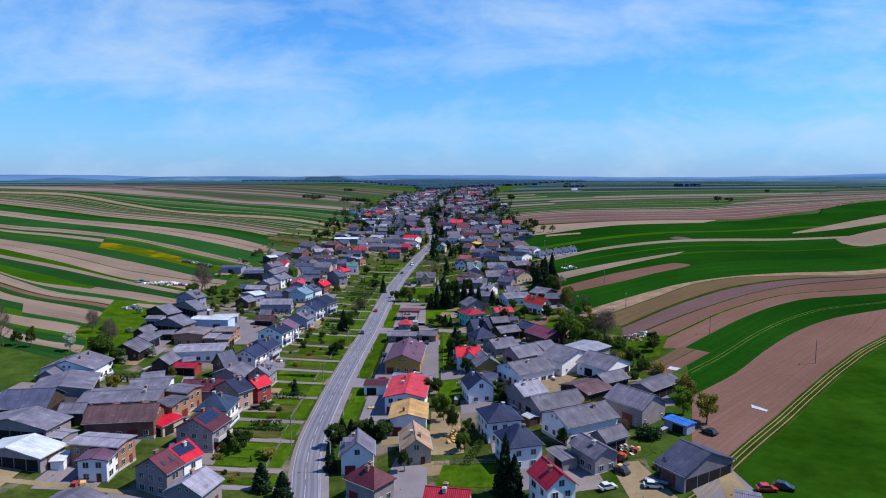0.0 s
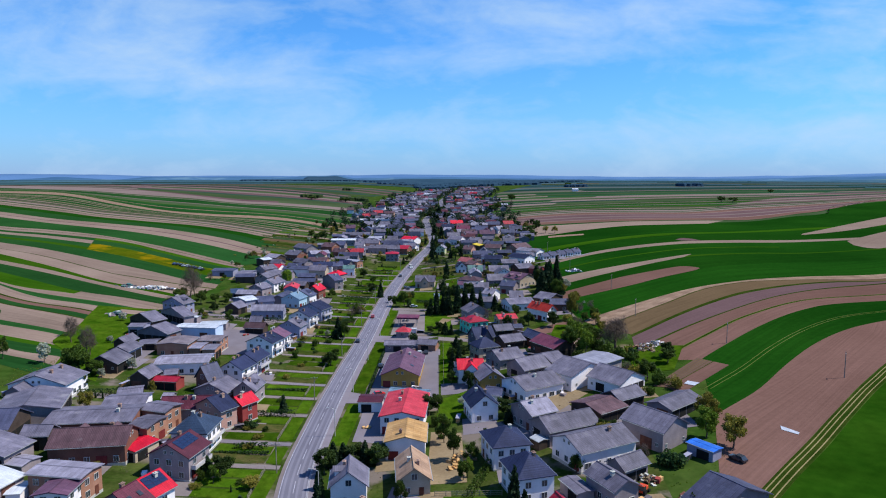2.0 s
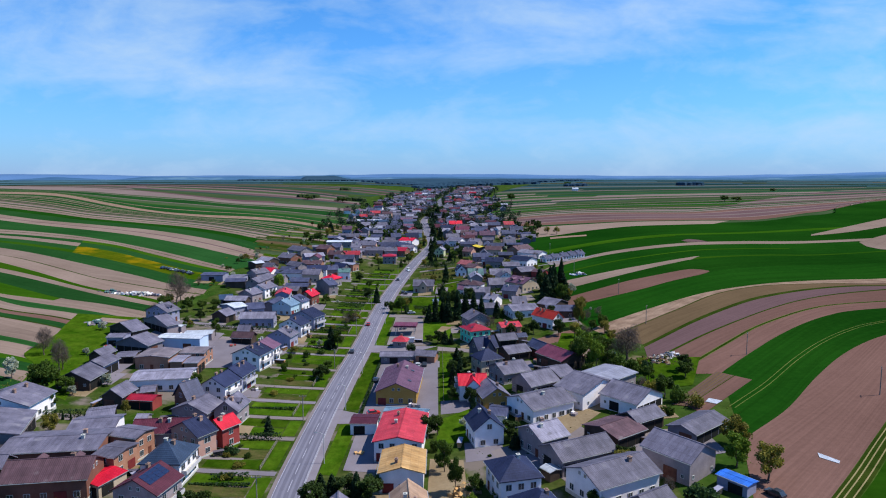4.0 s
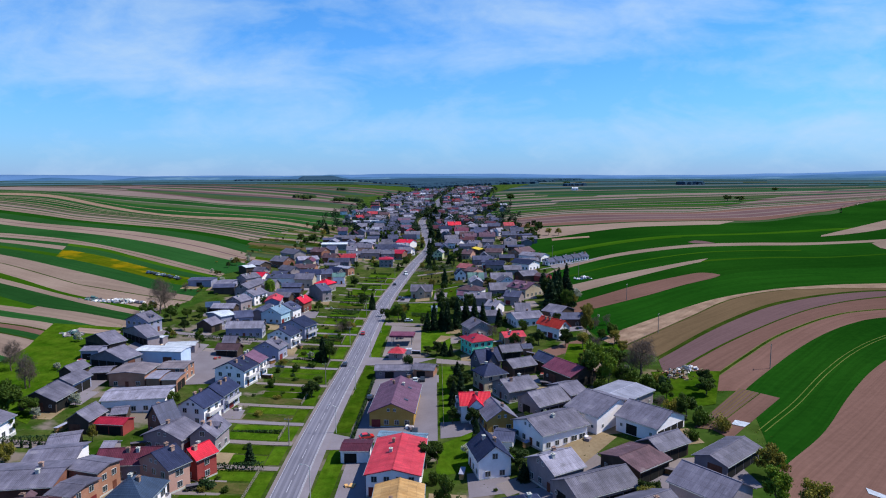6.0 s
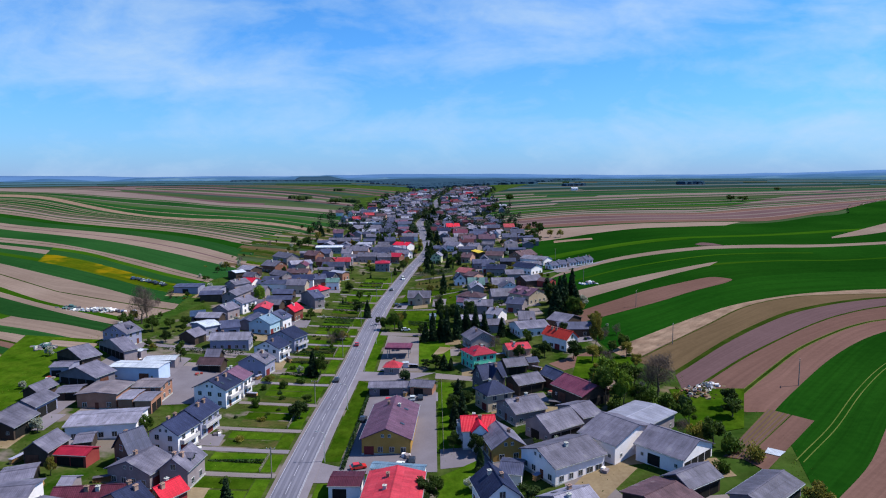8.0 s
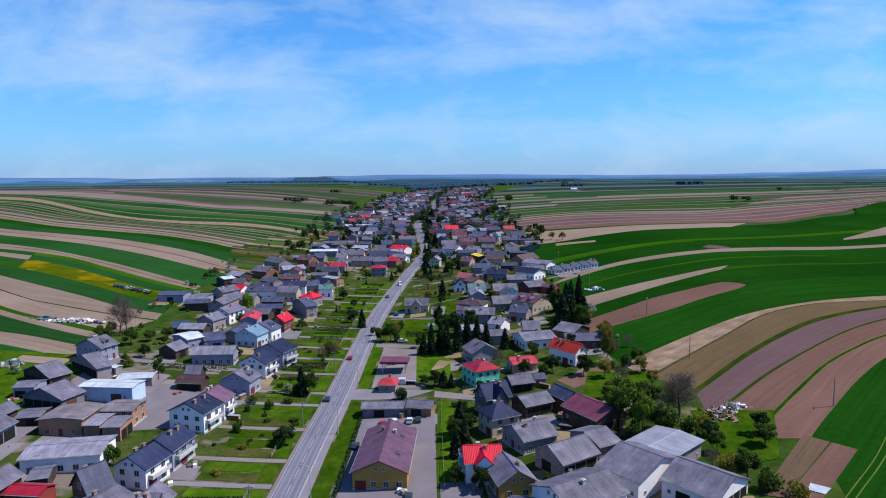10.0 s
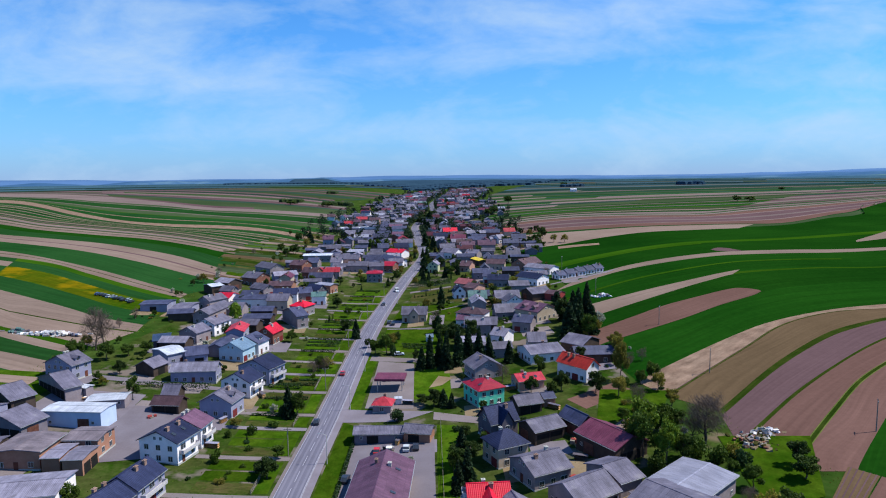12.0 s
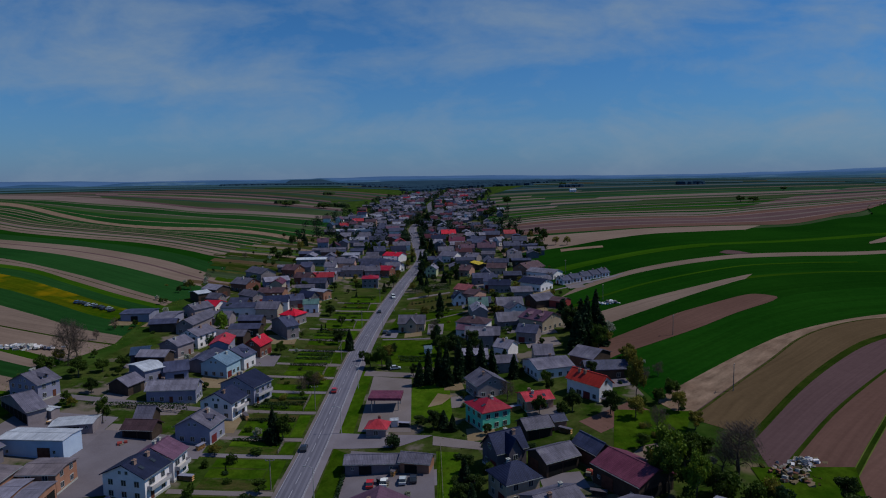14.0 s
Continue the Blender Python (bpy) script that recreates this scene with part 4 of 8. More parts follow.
def gable_roof(L, W, he, hr, t):
    """Two sloping slabs of thickness t."""
    x, y = L / 2, W / 2
    pts = [(-y, he), (0, hr), (y, he), (y, he - t), (0, hr - t * 1.15), (-y, he - t)]
    v = [(sx, a, b) for sx in (-x, x) for a, b in pts]
    f = [(0, 6, 7, 1), (1, 7, 8, 2), (2, 8, 9, 3), (3, 9, 10, 4), (4, 10, 11, 5), (5, 11, 6, 0), (0, 1, 4, 5), (1, 2, 3, 4), (6, 11, 10, 7), (7, 10, 9, 8)]
    return v, f


def hip_roof(L, W, he, hr, t):
    x, y = L / 2, W / 2
    r = max(0.35, x - y * 0.95)
    v = [(-x, -y, he - t), (x, -y, he - t), (x, y, he - t), (-x, y, he - t), (-x, -y, he), (x, -y, he), (x, y, he), (-x, y, he), (-r, 0, hr), (r, 0, hr)]
    f = [(0, 3, 2, 1), (0, 1, 5, 4), (1, 2, 6, 5), (2, 3, 7, 6), (3, 0, 4, 7), (4, 5, 9, 8), (5, 6, 9), (6, 7, 8, 9), (7, 4, 8)]
    return v, f


house_rng = random.Random(41)


def openings(root, x, y, turn, L, W, he, hr, kind, detail):
    """Windows and doors on the faces towards the street and the near end of the village."""
    rng = house_rng
    a = radians(turn)
    to_road = 1.0 if x < -32 else -1.0
    faces = []
    for nx_, ny_, length, gable in ((0, -1, L, False), (0, 1, L, False), (-1, 0, W, True), (1, 0, W, True)):
        wx, wy = nx_ * math.cos(a) - ny_ * math.sin(a), nx_ * math.sin(a) + ny_ * math.cos(a)
        score = -wy * 1.0 + wx * to_road * 0.8
        faces.append((score, nx_, ny_, length, gable))
    faces.sort(reverse=True)
    storeys = max(1, int((he + 0.3) / 2.75))
    for rank, (score, nx_, ny_, length, gable) in enumerate(faces[:3 if detail > 1 else 2]):
        if score < -0.2:
            continue
        spin = math.degrees(math.atan2(ny_, nx_)) + 90
        dist = (L if gable else W) / 2
        base = pose(nx_ * dist, ny_ * dist, 0, 0, 0, spin)
        if kind in ("barn", "shed"):
            if length > 7 and rank == (1 if detail > 1 and he < 4.6 else 9):
                n = max(2, int(length / 3.4))
                # dark panels on the uncut wall paint the shade of open bays
                for k in range(n):
                    wide = (length - 1.0) / n
                    hang("open_bay", boxes_mesh("open_bay", [(-wide / 2 + 0.15, -0.05, 0, wide / 2 - 0.15, 0.05, min(2.9, he - 0.7))], "dark"), root, base @ pose((k + 0.5 - n / 2) * wide, 0, 0), "dark panel for the shade in an open bay")
                continue
            if length > 6 and rank == 0:
                door = BARN_DOOR if rng.random() < 0.5 and he > 3.4 else DOORWAY_SHADE
                s = min(1.0, (he - 0.4) / 3.1)
                hang(door.name.split(".")[0], door, root, base @ pose(rng.uniform(-0.2, 0.2) * length, 0, 0) @ Matrix.Diagonal((1, 1, s, 1)))
            if detail > 1 and length > 9 and rank < 2:
                for k in (-0.36, 0.36):
                    window("small", root, base @ pose(k * length, 0, min(1.9, he - 0.9)), y < 380)
            continue
        n = max(1, min(5, int(length / 3.0)))
        door_at = (rng.randrange(n) if n > 1 else -1) if rank == 0 else -1
        for s in range(storeys):
            for k in range(n):
                off = ((k + 0.5) / n - 0.5) * (length - 0.8)
                if s == 0 and k == door_at:
                    g = GARAGE if length > 7 and rng.random() < 0.4 else DOOR
                    hang(g.name.split(".")[0], g, root, base @ pose(off, 0, 0.1))
                    continue
                size = "wide" if (not gable and rng.random() < 0.2) else "usual"
                window(size, root, base @ pose(off, 0, 1.55 + s * 2.75), y < 380)
        if gable and hr - he > 2.0 and kind == "gable":
            for off in ((-0.9, 0.9) if W > 8 else (0,)):
                window("small" if W > 8 else "usual", root, base @ pose(off, 0, he + 0.75), y < 380)
        wx = nx_ * math.cos(a) - ny_ * math.sin(a)
        if storeys > 1 and detail and wx * to_road > 0.6 and length > 6 and hr - he > 1.5 and abs(x - road_x(y)) < 48:
            bw = length * 0.82
            for floor in range(1, storeys + (1 if gable and hr - he > 2.4 else 0)):
                fw = bw if floor < storeys else bw * 0.45
                slab = hang("balcony", boxes_mesh("balcony", [(-fw / 2, -1.3, 0, fw / 2, 0.02, 0.2)], "concrete"), root, base @ pose(0, 0, 2.75 * floor))
                bars = [(-fw / 2, -1.3, 0.95, fw / 2, -1.22, 1.05), (-fw / 2, -1.3, 0.2, -fw / 2 + 0.07, 0.0, 1.05), (fw / 2 - 0.07, -1.3, 0.2, fw / 2, 0.0, 1.05), (-fw / 2, -1.29, 0.28, fw / 2, -1.25, 0.9)]
                hang("railing", boxes_mesh("railing", bars, "rail"), slab)


HOUSES = []
dormer_rng = random.Random(58)


def dormer(root, x, side, W, he, hr, roof_kind, wall):
    """A small gabled window box that stands out of one roof slope."""
    slope = (hr - he) / (W / 2)
    y0, top = side * W * 0.36, hr - 0.45
    z0 = hr - slope * W * 0.36
    depth = W * 0.36 - 0.5
    m = pose(x, y0, 0, 0, 0, 0 if side < 0 else 180)
    body = hang("dormer", boxes_mesh("dormer", [(-0.95, 0.0, z0 - 0.3, 0.95, depth, top - 0.75)], wall), root, m)
    v, f = gable_roof(depth + 0.5, 2.4, top - 0.85, top, 0.12)
    hang("dormer_roof", data_mesh("dormer_roof", v, f, roof_kind), body, pose(0, depth / 2 - 0.2, 0, 0, 0, 90))
    if top - 0.75 - z0 > 0.5:
        hang("pane", boxes_mesh("pane", [(-0.6, -0.03, z0 + 0.1, 0.6, 0.03, top - 0.85)], "glass"), body)


def house(x, y, turn, L, W, he, hr, roof_kind, wall, kind, far=False):
    rng = house_rng
    cross = kind == "cross"
    kind = "gable" if cross else kind
    dist = y
    detail = 0 if far else (2 if dist < 330 else 1)
    if kind == "hip" and W > L:
        L, W, turn = W, L, turn + 90
    low = kind == "shed"
    name = {"barn": "barn", "shed": "shed", "canopy": "fuel_canopy"}.get(kind, "house")
    root = stand(name, x, y, turn, min(terrain(x + dx, y + dy) for dx in (-3, 3) for dy in (-3, 3)))
    what = {"barn": "barn", "shed": "low shed", "canopy": "canopy"}.get(kind, "house")
    tagged(root, "%s with %s and a %s %s roof" % (what, WALL_WORDS[wall], ROOF_WORDS[roof_kind], "hipped" if kind == "hip" else ("flat" if hr - he < 1 else "pitched")), name.replace("_", " "), "village buildings")
    HOUSES.append((root, L, W, he, hr))
    over = 0.3 if low else 0.5
    t = 0.16 if low else 0.22
    wl_, ww_ = L - 2 * over, W - 2 * over
    slope = (hr - he) / (W / 2)
    if kind == "canopy":
        v, f = box_parts([(sx * (L / 2 - 1) - 0.15, sy * (W / 2 - 1) - 0.15, 0, sx * (L / 2 - 1) + 0.15, sy * (W / 2 - 1) + 0.15, he - 0.6) for sx in (-1, 1) for sy in (-1, 1)])
        for k in range(4):
            hang("post", data_mesh("post", v[k * 8:k * 8 + 8], f[:6], "metal"), root)
        hang("roof", boxes_mesh("roof", [(-L / 2, -W / 2, he - 0.6, L / 2, W / 2, he + 0.2), (-L / 2 + 0.3, -W / 2 + 0.3, he - 0.7, L / 2 - 0.3, W / 2 - 0.3, he - 0.6)], roof_kind), root)
        return root
    if kind == "hip":
        v, f = box_parts([(-wl_ / 2, -ww_ / 2, -1.5, wl_ / 2, ww_ / 2, he - t - 0.01)])
        hang("wall", data_mesh("wall", v, f, wall), root)
        v, f = hip_roof(L, W, he, hr, t)
    else:
        edge = he + slope * over - t
        v, f = prism(wl_, ww_, edge, edge + slope * ww_ / 2, 1.5)
        hang("wall", data_mesh("wall", v, f, wall), root)
        v, f = gable_roof(L, W, he, hr, t)
    hang("roof", data_mesh("roof", v, f, roof_kind), root)
    if cross:
        cw, reach = W * 0.55, W / 2 + 1.2
        ang = radians(turn)
        side = -1 if math.cos(ang) >= 0 else 1
        wing = pose(0, side * reach / 2, 0, 0, 0, 90)
        v, f = prism(reach - 0.4, cw - 0.8, he + 0.2, hr - 0.6, 1.5)
        hang("wing_wall", data_mesh("wing_wall", v, f, wall), root, wing)
        v, f = gable_roof(reach + 0.5, cw, he + 0.15, hr - 0.25, t)
        hang("wing_roof", data_mesh("wing_roof", v, f, roof_kind), root, wing)
        window("usual", root, pose(0, side * (reach - 0.2), he * 0.75, 0, 0, 0 if side < 0 else 180), y < 380)
    if detail:
        openings(root, x, y, turn, wl_, ww_, he, hr, kind, detail)
        if kind in ("gable", "hip"):
            v, f = box_parts([(-wl_ / 2 - 0.06, -ww_ / 2 - 0.06, -1.5, wl_ / 2 + 0.06, ww_ / 2 + 0.06, 0.45)])
            hang("plinth", data_mesh("plinth", v, f, "concrete"), root)
        if detail > 1:
            if kind != "hip":
                hang("ridge_cap", boxes_mesh("ridge_cap", [(-L / 2, -0.16, hr - 0.06, L / 2, 0.16, hr + 0.05)], roof_kind), root)
            for s in (-1, 1):
                hang("gutter", boxes_mesh("gutter", [(-L / 2, min(s * W / 2, s * (W / 2 + 0.14)), he - t, L / 2, max(s * W / 2, s * (W / 2 + 0.14)), he - t + 0.12)], "metal"), root)
    elif rng.random() < 0.9:
        for k in range(2):
            off = (k - 0.5) * wl_ * 0.5
            a = radians(turn)
            side = -1 if math.cos(a) > 0 else 1
            window("usual", root, pose(off, side * ww_ / 2, 1.7, 0, 0, 0 if side < 0 else 180), y < 380)
    if kind in ("gable", "hip") and not low and (hr - he) > 1.2:
        for k in range(1 if rng.random() < 0.55 else 2):
            cx = rng.uniform(-0.3, 0.3) * wl_ if kind == "gable" else rng.uniform(-0.1, 0.1) * wl_
            cy = rng.choice((-1, 1)) * 0.12 * W
            z = hr - slope * abs(cy)
            hang("chimney", CHIMNEY if rng.random() < 0.6 else CHIMNEY_PALE, root, pose(cx, cy, z - 0.05))
        if detail and kind == "gable" and not cross and hr - he > 2.6 and L > 8.5 and dormer_rng.random() < 0.3:
            road_side = 1 if x < -32 else -1
            s = -1 if (math.sin(radians(turn)) * road_side - math.cos(radians(turn)) * 0.6) > 0 else 1
            for k in ((-0.2, 0.22) if L > 11 else (0.0,)):
                dormer(root, k * L, s, W, he, hr, roof_kind, wall)
        if detail > 1 and rng.random() < 0.35:
            s = rng.choice((-1, 1))
            ang = math.degrees(math.atan2(hr - he, W / 2)) * (-s)
            for k in (-0.22, 0.2):
                hang("skylight", SKYLIGHT, root, pose(k * L, s * W * 0.26, hr - slope * W * 0.26 + 0.02, ang, 0, 0))
    return root


PANEL = boxes_mesh("solar_panel", [(-0.8, -0.5, 0.0, 0.8, 0.5, 0.05)], "panel")


def solar(x, y, side, nx_, ny_, shift=0.0):
    """Rows of solar panels on one slope of the house nearest to x, y."""
    root, L, W, he, hr = min(HOUSES, key=lambda h: (h[0].location.x - x) ** 2 + (h[0].location.y - y) ** 2)
    ang = math.degrees(math.atan2(hr - he, W / 2)) * (-side)
    run = math.hypot(W / 2, hr - he)
    for i in range(nx_):
        for j in range(ny_):
            d = (0.9 + j * 1.06) / run
            hang("solar_panel", PANEL, root, pose((i - nx_ / 2 + 0.5) * 1.66 + shift, side * d * W / 2, hr - d * (hr - he) + 0.07, ang, 0, 0), "dark blue solar panel")


FAR = {}


def far_house(x, y, turn, L, W, he, hr, roof_kind, wall):
    """One of the uncountable houses at the end of the street, added to a joined mesh."""
    m = pose(x, y, terrain(x, y), 0, 0, turn)
    for mat, (v, f) in ((wall, prism(L - 1, W - 1, he, he + (hr - he) * 0.95, 1.5)), (roof_kind, gable_roof(L, W, he, hr, 0.25)),
                        ("chimney", box_parts([(1.0, -0.4, hr - 1, 1.8, 0.4, hr + 0.9)]))):
        vs, fs = FAR.setdefault(mat, ([], []))
        n = len(vs)
        vs += [tuple(m @ Vector(q)) for q in v]
        fs += [tuple(i + n for i in q) for q in f]


# ---- plants ----


def tube(path, radii, sides=6):
    """A tapered limb along a path."""
    v, f = [], []
    for i, (p, r) in enumerate(zip(path, radii)):
        d = (path[min(i + 1, len(path) - 1)] - path[max(i - 1, 0)]).normalized()
        a = d.orthogonal().normalized()
        b = d.cross(a)
        for k in range(sides):
            q = 2 * math.pi * k / sides
            v.append(tuple(p + (a * math.cos(q) + b * math.sin(q)) * r))
    for i in range(len(path) - 1):
        for k in range(sides):
            f.append((i * sides + k, i * sides + (k + 1) % sides, (i + 1) * sides + (k + 1) % sides, (i + 1) * sides + k))
    return v, f


def merge(items):
    v, f = [], []
    for a, b in items:
        n = len(v)
        v += a
        f += [tuple(i + n for i in q) for q in b]
    return v, f


def leaf_quads(points, size, rng, thin=1.0, droop=None):
    v, f = [], []
    for p in points:
        d = Vector((rng.gauss(0, 1), rng.gauss(0, 1), rng.gauss(0, 1))).normalized() if droop is None else droop(p, rng)
        a = d.orthogonal().normalized()
        b = d.cross(a).normalized()
        s = size * rng.uniform(0.6, 1.35)
        n = len(v)
        v += [tuple(p + a * s), tuple(p + b * s * thin), tuple(p - a * s), tuple(p - b * s * thin)]
        f.append((n, n + 1, n + 2, n + 3))
    return v, f


def skeleton_limbs(h, spread, rng, count, start=0.3):
    limbs, tips = [], []
    lean = Vector((rng.uniform(-0.05, 0.05), rng.uniform(-0.05, 0.05), 1)).normalized()
    trunk = [lean * (h * 0.78 * k / 5) + Vector((rng.gauss(0, 0.02), rng.gauss(0, 0.02), 0)) * h * (k > 0) for k in range(6)]
    r0 = h * 0.024 + 0.05
    limbs.append(tube(trunk, [r0 * (1 - 0.16 * k) for k in range(6)], 7))
    for k in range(count):
        f = start + (0.95 - start) * (k + rng.random()) / count
        base = trunk[0].lerp(trunk[-1], f)
        q = k * 2.4 + rng.uniform(-0.4, 0.4)
        out = spread * rng.uniform(0.65, 1.0) * (1.15 - 0.55 * f)
        tip = base + Vector((math.cos(q) * out, math.sin(q) * out, h * rng.uniform(0.12, 0.26)))
        mid = base.lerp(tip, 0.5) + Vector((0, 0, -h * 0.02))
        limbs.append(tube([base, mid, tip], [r0 * 0.42, r0 * 0.28, r0 * 0.08], 5))
        tips += [mid.lerp(tip, 0.5), tip]
    tips.append(trunk[-1] + Vector((0, 0, h * 0.1)))
    return merge(limbs), tips


def broadleaf(seed, h, spread, leaves, size):
    rng = random.Random(seed)
    wood, tips = skeleton_limbs(h, spread, rng, 9)
    pts = []
    for _ in range(leaves):
        c = rng.choice(tips)
        r = spread * 0.36 * rng.random() ** 0.4
        d = Vector((rng.gauss(0, 1), rng.gauss(0, 1), rng.gauss(0, 0.75))).normalized()
        p = c + d * r
        p.z = max(p.z, h * 0.2)
        pts.append(p)
    return wood, leaf_quads(pts, size, rng)


def conifer(seed, h, spread, leaves, size):
    rng = random.Random(seed)
    wood = tube([Vector((0, 0, h * k / 4)) for k in range(5)], [h * 0.02 * (1 - 0.23 * k) + 0.02 for k in range(5)], 6)
    pts = []
    for _ in range(leaves):
        f = 1 - math.sqrt(rng.random())
        tier = (f * 9 + rng.gauss(0, 0.12)) % 1.0
        r = spread * (1 - f) ** 0.78 * (0.62 + 0.38 * (1 - tier)) * rng.random() ** 0.45 + 0.05
        q = rng.random() * 2 * math.pi
        r *= 0.86 + 0.12 * math.sin(q * 5 + f * 31 + seed) + 0.16 * math.sin(q * 2 + f * 7 + seed * 1.7)
        pts.append(Vector((math.cos(q) * r, math.sin(q) * r, h * (0.06 + 0.94 * f) - r * 0.22)))
    return wood, leaf_quads(pts, size, rng, 0.62)


def bare(seed, h, spread, twigs, size):
    rng = random.Random(seed)
    wood, tips = skeleton_limbs(h, spread, rng, 13, 0.2)
    pts = []
    for _ in range(twigs):
        c = rng.choice(tips)
        d = Vector((rng.gauss(0, 1), rng.gauss(0, 1), rng.gauss(0.5, 0.9))).normalized()
        pts.append(c + d * spread * 0.42 * rng.random() ** 0.6)
    return wood, leaf_quads(pts, size, rng, 0.06, lambda p, r: Vector((p.x * 0.3 + r.gauss(0, 1), p.y * 0.3 + r.gauss(0, 1), r.gauss(0, 0.5))).normalized())


def bush(seed, h, spread, leaves, size):
    rng = random.Random(seed)
    lumps = [Vector((rng.uniform(-0.6, 0.6) * spread, rng.uniform(-0.6, 0.6) * spread, h * rng.uniform(0.3, 0.65))) for _ in range(7)]
    wood = merge([tube([Vector((0, 0, -0.1)), c * 0.5, c], [0.06, 0.04, 0.015], 4) for c in lumps])
    pts = []
    for _ in range(leaves):
        c = rng.choice(lumps)
        d = Vector((rng.gauss(0, 1), rng.gauss(0, 1), rng.gauss(0, 0.8))).normalized()
        p = c + d * spread * 0.5 * rng.random() ** 0.35
        p.z = max(0.03, min(p.z, h))
        pts.append(p)
    return wood, leaf_quads(pts, size, rng)


TREES = {}


def tree_kind(key, maker, seeds, h, spread, leaves, size, leaf_name, name, label):
    """Full crowns near the camera's way, lighter ones of fewer and larger leaves far off."""
    near, far = [], []
    for s in seeds:
        for rows, n, grow in ((near, leaves, 1.0), (far, leaves // 4, 1.75)):
            wood, crown = maker(s, h, spread, n, size * grow)
            rows.append((data_mesh("trunk", *wood, "bark", True), data_mesh("crown", *crown, leaf_name)))
    TREES[key] = (near, far, name, label)


tree_kind("broad", broadleaf, (1, 2, 3), 8, 3.2, 3600, 0.20, "leaf", "tree", "leafy green broadleaf tree in a back garden")
tree_kind("bright", broadleaf, (4, 5), 8, 3.4, 3800, 0.20, "leaf_bright", "tree", "bright spring-green broadleaf tree")
tree_kind("olive", broadleaf, (6, 7), 8, 3.4, 3000, 0.19, "leaf_olive", "tree", "olive-brown tree just coming into leaf")
tree_kind("blossom", broadleaf, (8, 9), 5, 2.3, 1700, 0.17, "blossom", "fruit_tree", "small fruit tree with pale blossom")
tree_kind("spruce", conifer, (10, 11, 12, 25), 10, 2.9, 3000, 0.40, "leaf_dark", "spruce_tree", "tall dark green spruce tree")
tree_kind("thuja", conifer, (13, 14), 5, 0.95, 800, 0.22, "leaf_dark", "thuja_tree", "narrow dark green thuja beside a garden")
tree_kind("bare", bare, (15, 16, 17), 9, 3.6, 2600, 0.42, "twig", "bare_tree", "leafless brown tree with fine twigs")
tree_kind("bush", bush, (18, 19, 20), 2.0, 1.7, 900, 0.14, "leaf", "bush", "rounded green garden bush")
tree_kind("dark_bush", bush, (21, 22), 1.8, 1.4, 900, 0.14, "hedge_leaf", "bush", "dark green garden shrub")
tree_kind("scrub", bush, (23, 24), 2.2, 2.0, 850, 0.15, "leaf_olive", "bush", "olive-brown scrub at the village edge")
tree_kind("dusk", broadleaf, (31, 32, 33), 8, 3.2, 3800, 0.20, "leaf_shade", "tree", "dark green leafy tree between houses")
tree_rng = random.Random(77)


def tree(key, x, y, size=1.0, wide=None):
    near, far, name, label = TREES[key]
    trunk, crown = tree_rng.choice(near if y < 400 else far)
    root = stand(name, x, y, tree_rng.uniform(0, 360))
    s = Matrix.Diagonal((wide or size, wide or size, size, 1))
    hang("trunk", trunk, root, s)
    hang("crown", crown, root, s)
    return tagged(root, label, name.replace("_", " "), name.replace("_", " ") + "s of the village")


def hedge(x0, y0, x1, y1, height=1.3, width=1.0, mat="hedge_leaf"):
    """A clipped hedge of many leaves, along a line."""
    rng = random.Random(int(x0 * 7 + y0 * 13))
    L = math.hypot(x1 - x0, y1 - y0)
    root = stand("hedge", (x0 + x1) / 2, (y0 + y1) / 2, math.degrees(math.atan2(y1 - y0, x1 - x0)))
    pts = []
    for _ in range(int(L * 42)):
        p = Vector((rng.uniform(-L / 2, L / 2), rng.uniform(-width / 2, width / 2), rng.uniform(0.05, height)))
        k = rng.randrange(3)
        if k == 0:
            p.z = height + rng.gauss(0, 0.07)
        else:
            p.y = (width / 2) * (1 if k == 1 else -1) + rng.gauss(0, 0.06)
        pts.append(p)
    v, f = leaf_quads(pts, 0.2, rng)
    hang("foliage", data_mesh("foliage", v, f, mat), root)
    stems = merge([tube([Vector((-L / 2 + i + 0.5, 0, -0.1)), Vector((-L / 2 + i + 0.5, 0, height * 0.9))], [0.05, 0.03], 4) for i in range(max(1, int(L)))])
    tagged(hang("undergrowth", data_mesh("undergrowth", *stems, "bark"), root), kind="stuff")
    return tagged(root, "trimmed dark green hedge beside a garden", "hedge", "garden hedges")


def patch(name, mat, corners, h, label, category):
    """A four-cornered piece of ground cover that follows the land."""
    n = 6
    a, b, c, d = [Vector((*p, 0)) for p in corners]
    left = [tuple(a.lerp(d, k / n)[:2]) for k in range(n + 1)]
    right = [tuple(b.lerp(c, k / n)[:2]) for k in range(n + 1)]
    return tagged(strip(name, left, right, mat, h, 4), label, category, kind="structure")


def fence(x0, y0, x1, y1, height=1.2, mat="pole"):
    L = math.hypot(x1 - x0, y1 - y0)
    root = stand("fence", x0, y0, math.degrees(math.atan2(y1 - y0, x1 - x0)))
    dz = (terrain(x1, y1) - terrain(x0, y0)) / L
    n = max(2, int(L / 2.4))
    post = boxes_mesh("post", [(-0.06, -0.06, -0.3, 0.06, 0.06, height + 0.08)], mat)
    for i in range(n + 1):
        hang("post", post, root, pose(L * i / n, 0, dz * L * i / n))
    for k in (0.3, 0.65, 1.0):
        r = boxes_mesh("rail", [(0, -0.025, height * k - 0.09, L, 0.025, height * k)], mat)
        hang("rail", r, root, pose(0, 0, 0, 0, -math.degrees(math.atan(dz)), 0))
    return tagged(root, "low garden fence of posts and rails", "fence", "garden fences")


